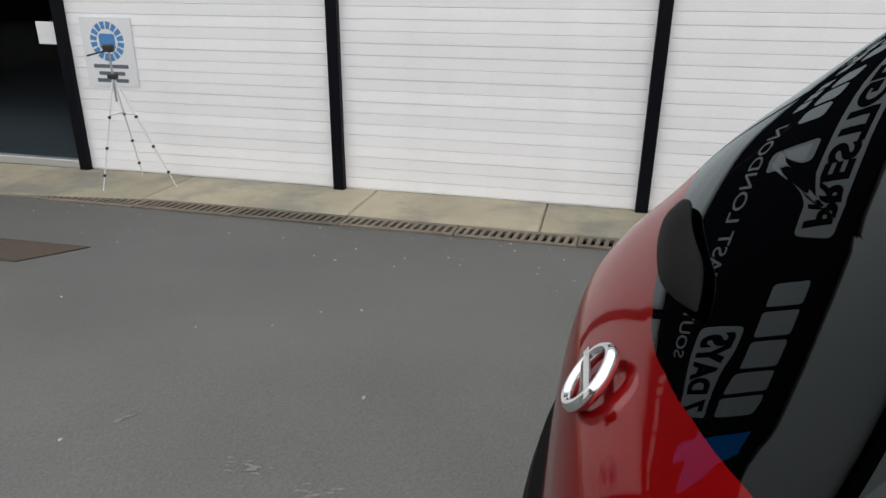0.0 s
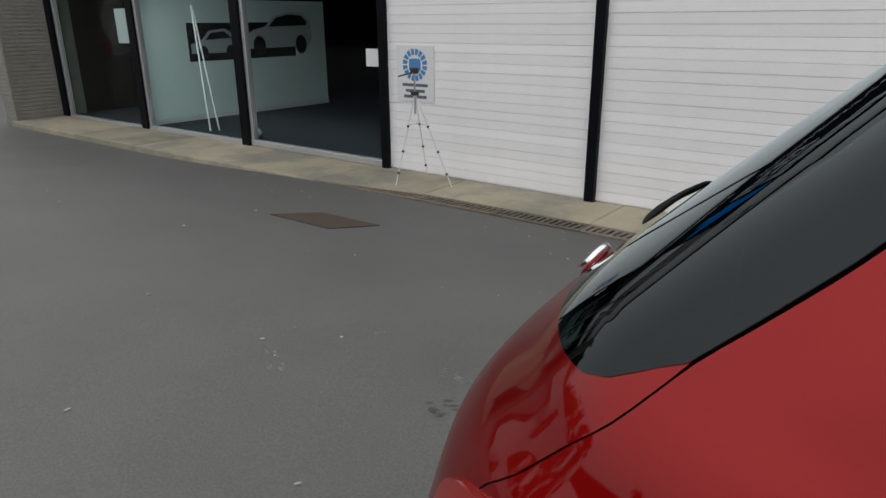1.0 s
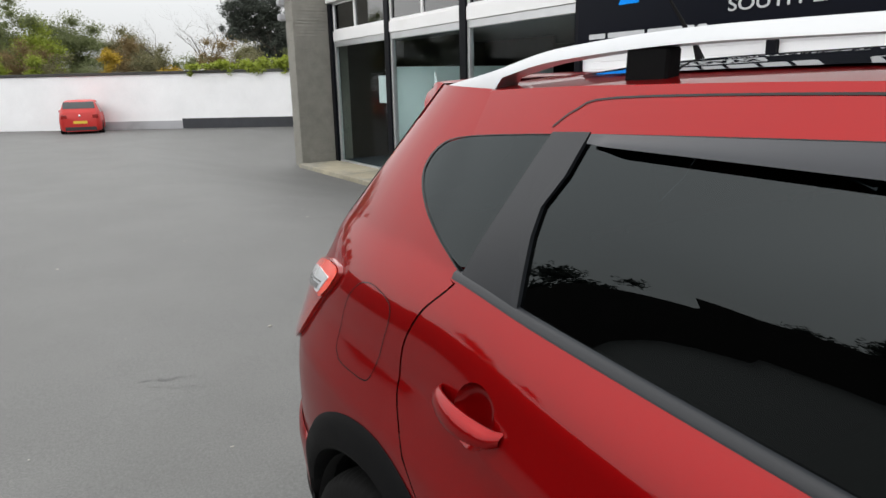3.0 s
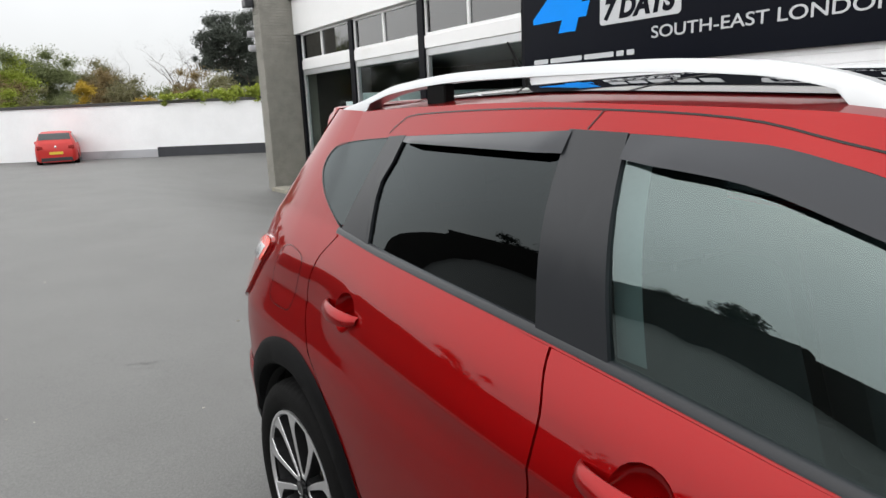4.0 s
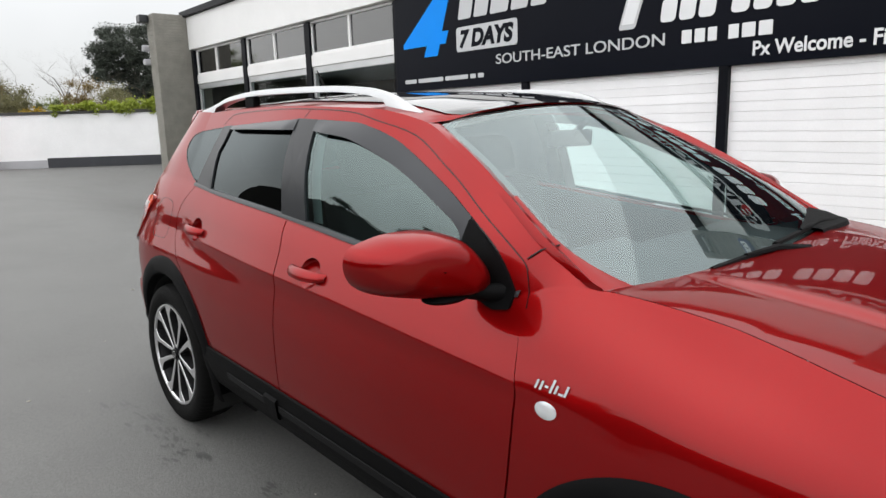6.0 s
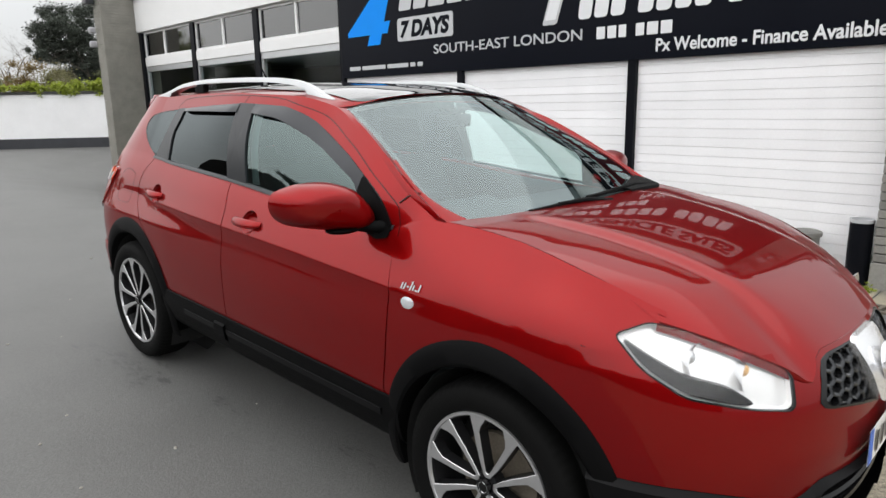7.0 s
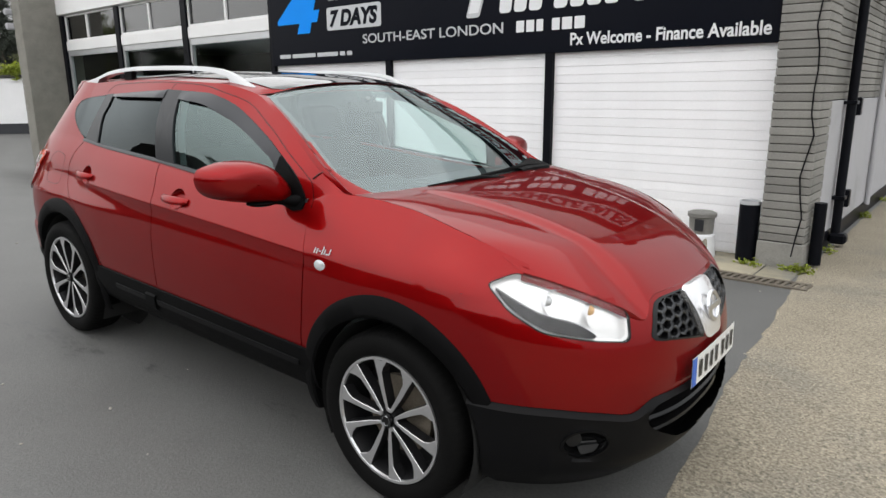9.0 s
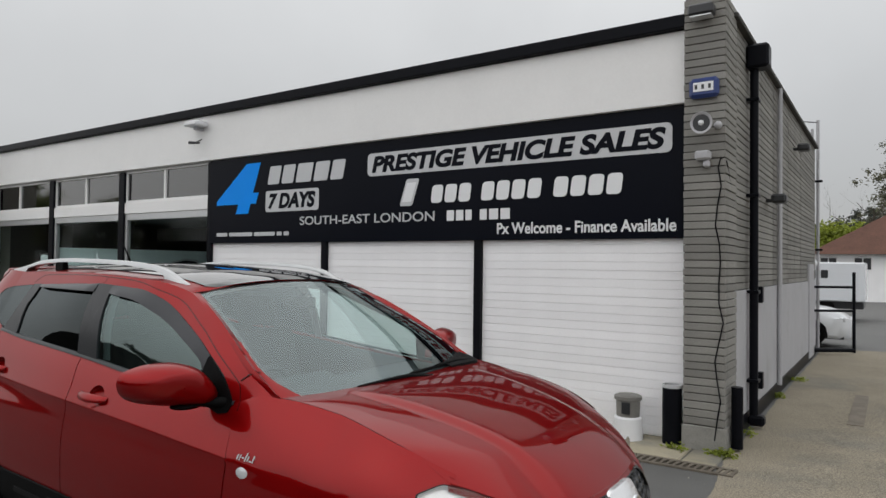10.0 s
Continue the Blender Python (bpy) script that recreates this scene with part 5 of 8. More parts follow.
bm = bmesh.new()
grid_mesh(bm, [[roof_point(-0.36, v) + Vector((dx, 0, 0.0046)) for dx in (-0.006, 0.006)] for v in (0.86 * (-1 + 2 * k / 30) for k in range(31))])
car_part("roof_seam", bm, PLASTIC, roof)

# silver roof rails
for s in (1, -1):
    bm = bmesh.new()
    rail_z = curve([(-1.56, 1.492), (-1.36, 1.530), (-1.15, 1.576), (-0.8, 1.606), (-0.3, 1.616), (-0.1, 1.608), (0.02, 1.588), (0.11, 1.555), (0.20, 1.526)])
    rows = []
    for k in range(61):
        x = lerp(-1.56, 0.19, k / 60)
        end = min(1, min(x + 1.58, 0.225 - x) / 0.10)
        y = 0.566 - 0.012 * (x / 1.2) ** 2
        w, h = 0.023 * (0.35 + 0.65 * end), 0.017
        low = 0.0
        foot = roof_point(max(x, -1.6), 0.93).z
        zc = rail_z(x)
        zb = foot - 0.01 if (x < -1.30 or x > 0.03) else max(foot, zc - 0.022)
        rows.append([Vector((x, -s * (y + w * a), z)) for a, z in ((-1, zb), (-1, zc - 0.012), (-0.6, zc), (0.6, zc), (1, zc - 0.012), (1.15, zb), (-1, zb))])
    grid_mesh(bm, rows)
    rail = car_part("roof_rail", bm, SATIN, roof, "satin silver roof rail")
    bm = bmesh.new()
    for xa, xb in ((-0.99, -0.91),):
        box(bm, xa, xb, -s * 0.566 - 0.016, -s * 0.566 + 0.016, 1.49, rail_z((xa + xb) / 2) - 0.02, 0.004)
    car_part("rail_foot", bm, PLASTIC, rail, "black rail foot", False)

bm = bmesh.new()
tube(bm, [(-1.36, 0.12, 1.525), (-1.40, 0.12, 1.60), (-1.50, 0.12, 1.72)], [0.016, 0.006, 0.0035], 8)
car_part("antenna", bm, PLASTIC)

# ---------------------------------------------------------------- side windows
for s in (1, -1):
    def wall_f(off):
        return lambda u, v, o: flank(u, v, s, off + o) if u > -XA else tail(tail_phi_x(u, v), v, s, off + o)

    band = closed(DLO, 6, 0.45)
    # black surround of the whole opening
    bm = bmesh.new()
    patch(bm, band, wall_f(0.001), 1, 0.008, 0.994)
    frame_ob = car_part("window_surround", bm, GLOSS_BLACK)
    # pillars between the panes
    for name, poly in (("b_pillar", [(-0.355, 1.148), (-0.185, 1.140), (-0.262, 1.498), (-0.394, 1.498)]), ("c_pillar", [(-1.18, 1.186), (-1.012, 1.168), (-1.020, 1.226), (-1.028, 1.29), (-1.026, 1.335), (-0.997, 1.387), (-0.981, 1.453), (-1.068, 1.445), (-1.115, 1.335), (-1.161, 1.239)])):
        bm = bmesh.new()
        dense = []
        for a, b in zip(poly, poly[1:] + poly[:1]):
            dense += [Vector(a).lerp(Vector(b), k / 8) for k in range(8)]
        patch(bm, dense, wall_f(0.002), 3, 0.012)
        car_part(name, bm, SATIN_BLACK, frame_ob, "satin black pillar")
    tri = [(0.60, 1.085), (0.74, 1.057), (0.789, 1.068), (0.787, 1.107), (0.752, 1.154), (0.687, 1.207), (0.60, 1.268), (0.59, 1.19)]
    bm = bmesh.new()
    patch(bm, closed(tri, 4, 0.15), wall_f(0.008), 3, 0.014)
    car_part("mirror_sail", bm, PLASTIC, frame_ob)
    for name, poly, gm in (("quarter_pane", [(-1.427, 1.335), (-1.419, 1.368), (-1.387, 1.396), (-1.335, 1.411), (-1.21, 1.427), (-1.075, 1.440), (-1.056, 1.4415), (-1.064, 1.423), (-1.10, 1.335), (-1.165, 1.190), (-1.245, 1.210), (-1.29, 1.227), (-1.357, 1.263), (-1.405, 1.303)], GLASS_DARK),
                           ("rear_pane", [(-1.03, 1.168), (-1.04, 1.31), (-1.02, 1.375), (-0.99, 1.450), (-0.388, 1.495), (-0.345, 1.150)], GLASS_DARK),
                           ("front_pane", [(-0.195, 1.142), (-0.27, 1.497), (-0.1, 1.496), (0.06, 1.479), (0.16, 1.452), (0.285, 1.404), (0.465, 1.332), (0.59, 1.272), (0.66, 1.215), (0.66, 1.08), (0.3, 1.108)], GLASS_SIDE)):
        bm = bmesh.new()
        dense = []
        if name == "quarter_pane":
            dense = closed(poly, 8, 0.45)
        else:
            for a, b in zip(poly, poly[1:] + poly[:1]):
                dense += [Vector(a).lerp(Vector(b), k / 6) for k in range(6)]
        patch(bm, dense, wall_f(-0.006 if name != "quarter_pane" else -0.001), 5)
        ob = car_part(name, bm, GLASS_FAR if gm is GLASS_SIDE and s == -1 else gm, frame_ob)
        ob.visible_shadow = False
    # pale lining on the inside of the pillar
    bm = bmesh.new()
    grid_mesh(bm, [[flank(lerp(-0.205, -0.285, k / 12) + dx, lerp(1.14, 1.46, k / 12), s, -0.045) for dx in (0.0, 0.058)] for k in range(13)])
    car_part("pillar_lining", bm, PALE_RENDER, frame_ob, "pale inner pillar lining")
    # smoked wind deflectors along the upper edge
    for keys in (((-0.975, 1.451, 1.437), (-0.66, 1.475, 1.448), (-0.385, 1.496, 1.457)),
                 ((-0.255, 1.497, 1.458), (-0.05, 1.495, 1.446), (0.14, 1.460, 1.402), (0.33, 1.388, 1.340), (0.476, 1.329, 1.284), (0.56, 1.288, 1.245), (0.60, 1.268, 1.190))):
        top, bot = curve([(a, b) for a, b, c in keys]), curve([(a, c) for a, b, c in keys])
        bm = bmesh.new()
        rows = []
        for k in range(31):
            x = lerp(keys[0][0], keys[-1][0], k / 30)
            end = smooth01(min(k, 30 - k) / 3)
            rows.append([flank(x, lerp(top(x), bot(x), j / 5), s, 0.004 + (0.002 + 0.014 * end) * math.sin(math.pi * 0.5 * j / 5)) for j in range(6)])
        grid_mesh(bm, rows)
        ob = car_part("wind_deflector", bm, SMOKED, frame_ob, "smoked acrylic wind deflector")
        ob.visible_shadow = False
    # rubber strip along the belt
    bm = bmesh.new()
    rows = []
    for k in range(61):
        x = lerp(-1.20, 0.80, k / 60)
        z = belt_z(x)
        rows.append([flank(x, z + dz, s, o) for dz, o in ((-0.007, 0.0), (-0.006, 0.005), (0.004, 0.006), (0.009, 0.0), (0.009, -0.012))])
    grid_mesh(bm, rows)
    car_part("belt_strip", bm, SATIN_BLACK)

    # door mirror
    mirror = new("door_mirror")
    mirror.parent = car
    tagged(mirror, "red door mirror on a black arm")
    mx, my, mz = 0.655, 0.965, 1.172
    bm = bmesh.new()
    rim = closed([(1.157, 1.195), (1.146, 1.234), (1.11, 1.248), (1.055, 1.262), (0.953, 1.264), (0.862, 1.238), (0.797, 1.168), (0.775, 1.118), (0.802, 1.084), (0.915, 1.090), (1.0, 1.099), (1.10, 1.122), (1.142, 1.152)], 4, 0.4)
    cen = Vector((0.965, 1.176))
    rows = []
    for k in range(-1, 11):
        a = max(0, k) / 10 * math.pi / 2
        sc, dx = math.cos(a) ** 0.5, 0.105 * math.sin(a)
        if k < 0:
            sc, dx = 0.95, -0.004
        if k == 10:
            sc = 0.02
        rows.append([Vector((mx - 0.035 + dx - 0.20 * sc * (p[0] - 0.965), -s * (cen.x + (p[0] - cen.x) * sc), cen.y + (p[1] - cen.y) * sc)) for p in list(rim) + [rim[0]]])
    grid_mesh(bm, rows)
    car_part("shell", bm, PAINT, mirror)
    bm = bmesh.new()
    bmesh.ops.create_uvsphere(bm, u_segments=24, v_segments=10, radius=1)
    for v in bm.verts:
        x, y, z = v.co
        v.co = Vector((mx + 0.012 + 0.045 * x, -s * (0.905 + 0.075 * y), 1.094 + 0.016 * z))
    car_part("underside", bm, PLASTIC, mirror)
    bm = bmesh.new()
    tube(bm, [(0.752, -s * 0.765, 1.098), (0.73, -s * 0.80, 1.096), (0.69, -s * 0.86, 1.106)], [0.028, 0.024, 0.022], 10)
    car_part("arm", bm, PLASTIC, mirror)
    bm = bmesh.new()
    patch(bm, [cen + (p - cen) * 0.955 for p in rim], lambda u, v, o: Vector((mx - 0.037 - 0.20 * (u - 0.965), -s * u, v)), 2)
    car_part("mirror_glass", bm, CHROME, mirror)

# ---------------------------------------------------------------- tail
def tail_at(y, z, off=0.0):
    return tail(tail_phi_y(min(0.9, abs(y)), z), z, 1 if y < 0 else -1, off)


def gate_phi(z):
    return tail_phi_x(-XA + (tail_x(z) + XA) * gap_d(z), z)


bm = bmesh.new()
rows = []
for j in range(56):
    z = lerp(0.62, 1.485, j / 55)
    pg = gate_phi(z) - 0.007
    rows.append([tail(abs(t) * pg, z, 1 if t > 0 else -1) for t in (-1 + 2 * k / 70 for k in range(71))])
grid_mesh(bm, rows)
RG_HALF = [(0.0, 1.050), (0.06, 1.054), (0.15, 1.064), (0.24, 1.078), (0.355, 1.102), (0.457, 1.120), (0.518, 1.129), (0.57, 1.136), (0.615, 1.141), (0.645, 1.147), (0.660, 1.160), (0.664, 1.178)]
rg = [(tail_phi_y(y, z), z) for y, z in RG_HALF] + [(gate_phi(z) - 0.014, z) for z in (1.20, 1.25, 1.30, 1.38, 1.46)] + [(tail_phi_y(0.3, 1.462), 1.462)]
rg += [(-p, z) for p, z in rg[:0:-1]]


def gate_skin(u, v, o=0.0):
    return tail(abs(u), v, 1 if u > 0 else -1, o)


dense = []
for a, b in zip(rg, rg[1:] + rg[:1]):
    dense += [Vector(a).lerp(Vector(b), k / 8) for k in range(8)]
cut_hole(bm, dense, lambda c: ((1 if c.y < 0 else -1) * tail_phi_y(abs(c.y), c.z), c.z), lambda u, v, co: gate_skin(u, v), test=lambda c: c.z > 1.03)
gate = car_part("tailgate", bm, PAINT)
bm = bmesh.new()
patch(bm, dense, lambda u, v, o: gate_skin(u, v, -0.001 + o), 1, 0.008, 0.97)
car_part("glass_seal", bm, GLOSS_BLACK, gate)
bm = bmesh.new()
patch(bm, dense, lambda u, v, o: gate_skin(u, v, 0.001 + o), 36)
ob = car_part("rear_glass", bm, REAR_GLASS, gate, "dark tinted rear window")
ob.visible_shadow = False
badge(tail_at(0, 0.996, 0.004), (-0.85, 0, 0.52), 0.043, gate)
# rear wiper under its cover
bm = bmesh.new()
rows = []
for k in range(17):
    t = k / 16
    y = lerp(-0.01, 0.33, t)
    z = lerp(1.095, 1.112, t)
    w = 0.019 * (1 - 0.25 * t) * math.sin(math.pi * min(1, 0.04 + t * 3, 0.04 + (1 - t) * 5) / 2)
    rows.append([tail_at(y, z + w * math.cos(a), 0.012 + 0.6 * w * math.sin(a) + 0.012 * math.sin(math.pi * t)) for a in (2 * math.pi * m / 12 for m in range(13))])
grid_mesh(bm, rows)
car_part("wiper_arm", bm, PLASTIC, gate, "black rear wiper arm")
# spoiler at the rear edge of the roof, with cheeks down to the glass
bm = bmesh.new()
rows = []
for k in range(61):
    u = -1 + 2 * k / 60
    y = 0.586 * u
    e = smooth01((abs(u) - 0.80) / 0.20)
    back = -1.712 + 0.135 * abs(u) ** 4
    front = lerp(-1.46, -1.525, e)
    z0 = 1.520 - 0.020 * abs(u) ** 2.2
    tip = lerp(z0 - 0.055, 1.426, e)
    rows.append([Vector((front, y * 0.965, z0 + 0.004)), Vector((lerp(front, back, 0.35), y * 0.965, z0 + 0.007)), Vector((lerp(front, back, 0.75), y * 0.965, z0 + 0.002)), Vector((back + 0.014, y * 0.965, z0 - 0.006)), Vector((back, y * 0.98, z0 - 0.018)), Vector((back + 0.006, y, lerp(z0 - 0.03, tip + 0.03, 0.6))), Vector((back + 0.022, y, tip)), Vector((-1.62 + 0.03 * e, y, tip + 0.008))])
for i in (0, -1):
    side = rows[i]
    sy = 1 if side[0].y > 0 else -1
    rim = [tail(tail_phi_x(lerp(-1.522, -1.568, k / 7), lerp(1.498, 1.428, k / 7)), lerp(1.498, 1.428, k / 7), -sy, 0.003) for k in range(8)]
    rows.insert(0 if i == 0 else len(rows), rim)
grid_mesh(bm, rows)
car_part("spoiler", bm, PAINT, gate)
# rear bumper
bm = bmesh.new()
rows = []
for k in range(81):
    t = -1 + 2 * k / 80
    s = 1 if t > 0 else -1
    phi = abs(t) * 1.50
    rows.append([tail(phi, z, s, o) for z, o in ((0.62, 0.002), (0.61, 0.010), (0.57, 0.014), (0.45, 0.014))])
grid_mesh(bm, rows)
no_arch(bm)
rear_bumper = car_part("rear_bumper", bm, PAINT)
bm = bmesh.new()
grid_mesh(bm, [[tail(abs(t) * 0.78, z, 1 if t > 0 else -1, o) for z, o in ((0.665, 0.0), (0.66, 0.020), (0.60, 0.030), (0.45, 0.030), (0.44, 0.016))] for t in (-1 + 2 * k / 40 for k in range(41))])
car_part("bumper_pad", bm, PLASTIC, rear_bumper, "black plastic pad across the rear bumper")
bm = bmesh.new()
rows = []
for k in range(81):
    t = -1 + 2 * k / 80
    s = 1 if t > 0 else -1
    rows.append([tail(abs(t) * 1.50, z, s, o) for z, o in ((0.45, 0.014), (0.42, 0.018), (0.30, 0.008), (0.24, -0.08))])
grid_mesh(bm, rows)
no_arch(bm, -0.03)
car_part("lower_bumper", bm, PLASTIC, rear_bumper, "black lower rear bumper")
# tail lamps
for s in (1, -1):
    lamp = new("tail_lamp")
    lamp.parent = car
    tagged(lamp, "red and clear wrap-round tail lamp")
    out = closed([(tail_phi_x(-1.617, 1.074), 1.074), (tail_phi_x(-1.635, 1.086), 1.086), (tail_phi_x(-1.70, 1.086), 1.086), (tail_phi_x(-1.80, 1.062), 1.062), (tail_phi_x(-1.885, 1.028), 1.028), (tail_phi_y(0.655, 0.985), 0.985), (tail_phi_y(0.665, 0.90), 0.90), (tail_phi_x(-1.92, 0.80), 0.80), (tail_phi_x(-1.806, 0.856), 0.856), (tail_phi_x(-1.714, 0.973), 0.973), (tail_phi_x(-1.654, 1.024), 1.024)], 5, 0.25)
    bm = bmesh.new()
    patch(bm, out, lambda u, v, o: tail(u, v, s, 0.010 + o), 6, 0.012)
    car_part("red_lens", bm, LAMP_RED, lamp, "red lens")
    glow = closed([(tail_phi_x(-1.622, 1.074), 1.074), (tail_phi_x(-1.638, 1.083), 1.083), (tail_phi_x(-1.70, 1.082), 1.082), (tail_phi_x(-1.80, 1.058), 1.058), (tail_phi_x(-1.88, 1.024), 1.024), (tail_phi_x(-1.85, 1.012), 1.012), (tail_phi_x(-1.76, 1.004), 1.004), (tail_phi_x(-1.695, 0.994), 0.994), (tail_phi_x(-1.652, 1.028), 1.028)], 5, 0.25)
    bm = bmesh.new()
    patch(bm, glow, lambda u, v, o: tail(u, v, s, 0.0125 + o), 6)
    car_part("upper_lens", bm, LAMP_ORANGE, lamp, "bright orange-red lens")
    mid = closed([(tail_phi_x(-1.662, 1.053), 1.053), (tail_phi_x(-1.75, 1.050), 1.050), (tail_phi_x(-1.827, 1.036), 1.036), (tail_phi_x(-1.915, 1.004), 1.004), (tail_phi_x(-1.93, 0.955), 0.955), (tail_phi_x(-1.858, 0.992), 0.992), (tail_phi_x(-1.712, 0.999), 0.999)], 5, 0.12)
    bm = bmesh.new()
    patch(bm, mid, lambda u, v, o: tail(u, v, s, 0.0145 + o), 6, 0.004)
    clear = car_part("clear_lens", bm, LAMP_CLEAR, lamp, "clear ribbed lens")
    for x0, x1, z0, z1, hz in ((-1.70, -1.90, 1.030, 0.998, 0.002), (-1.72, -1.905, 1.014, 0.983, 0.007)):
        bm = bmesh.new()
        grid_mesh(bm, [[tail(tail_phi_x(lerp(x0, x1, k / 14), lerp(z0, z1, k / 14)), lerp(z0, z1, k / 14) + d, s, 0.0155) for d in (-hz, hz)] for k in range(15)])
        car_part("rib", bm, LAMP_GREY, clear)

# near-black strips added behind the shut lines for the shade in the gaps
for s in (1, -1):
    for gx, z1 in ((gap_a, 1.10), (gap_b, 1.12), (gap_c, 1.15)):
        bm = bmesh.new()
        grid_mesh(bm, [[flank(gx(z) + dx, z, s, -0.012) for dx in (-0.014, 0.014)] for z in (lerp(0.48, z1, k / 24) for k in range(25))])
        no_arch(bm)
        car_part("door_seal", bm, SHADE_BLACK)

# ---------------------------------------------------------------- lower cladding, arches, wheel wells, underside
for s in (1, -1):
    bm = bmesh.new()
    rows = []
    for k in range(41):
        x = lerp(-0.93, 0.93, k / 40)
        rows.append([flank(x, z, s, o) for z, o in ((SILL + 0.012, 0.001), (SILL + 0.008, 0.010), (0.455, 0.016), (0.40, 0.012), (0.35, 0.002), (0.31, -0.03), (0.30, -0.10), (0.30, -0.3))])
    grid_mesh(bm, rows)
    sill = car_part("sill_cladding", bm, PLASTIC)
    bm = bmesh.new()
    grid_mesh(bm, [[flank(lerp(-0.36, -0.27, k / 3), z, s, o) for z, o in ((0.48, 0.012), (0.47, 0.026), (0.40, 0.024), (0.385, 0.0))] for k in range(4)])
    car_part("jack_cover", bm, PLASTIC, sill)
    for xa, xb in ((-0.68, -0.37), (-0.26, 0.84)):
        bm = bmesh.new()
        grid_mesh(bm, [[flank(lerp(xa, xb, k / 20), z, s, o) for z, o in ((0.458, 0.012), (0.455, 0.020), (0.430, 0.021), (0.424, 0.012))] for k in range(21)])
        car_part("sill_strip", bm, BUMPER_PLASTIC, sill, "satin black sill strip")
    for wx, wz in WHEELS:
        # arch cladding
        bm = bmesh.new()
        rows = []
        for k in range(61):
            a = radians(lerp(-14, 194, k / 60))
            row = []
            for r, o in ((0.400, -0.07), (0.403, 0.008), (0.412, 0.016), (0.450, 0.012), (0.462, 0.001)):
                r2 = r + (r - 0.40) * 0.45 * math.sin(a)
                x, z = wx + r2 * math.cos(a), wz + r2 * math.sin(a)
                q = nose(nose_phi_x(x, z), z, s, o) if x > XA else (tail(tail_phi_x(x, z), z, s, o) if x < -XA else flank(x, z, s, o))
                row.append(q)
            rows.append(row)
        grid_mesh(bm, rows)
        car_part("arch_cladding", bm, PLASTIC)
        # wheel well: the shade inside it is put in as near-black colour
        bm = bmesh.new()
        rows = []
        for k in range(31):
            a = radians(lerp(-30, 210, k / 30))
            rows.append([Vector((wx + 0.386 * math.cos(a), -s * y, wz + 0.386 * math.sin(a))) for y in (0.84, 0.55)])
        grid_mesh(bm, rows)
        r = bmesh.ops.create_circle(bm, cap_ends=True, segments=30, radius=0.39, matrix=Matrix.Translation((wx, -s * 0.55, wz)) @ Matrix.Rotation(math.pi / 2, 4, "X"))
        car_part("wheel_well", bm, SHADE_BLACK)
# underside boxes coloured near-black for the shade below the car
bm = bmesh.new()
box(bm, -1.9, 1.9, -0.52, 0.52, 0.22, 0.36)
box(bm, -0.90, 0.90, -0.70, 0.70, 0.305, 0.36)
car_part("underside", bm, SHADE_BLACK, smooth=False)

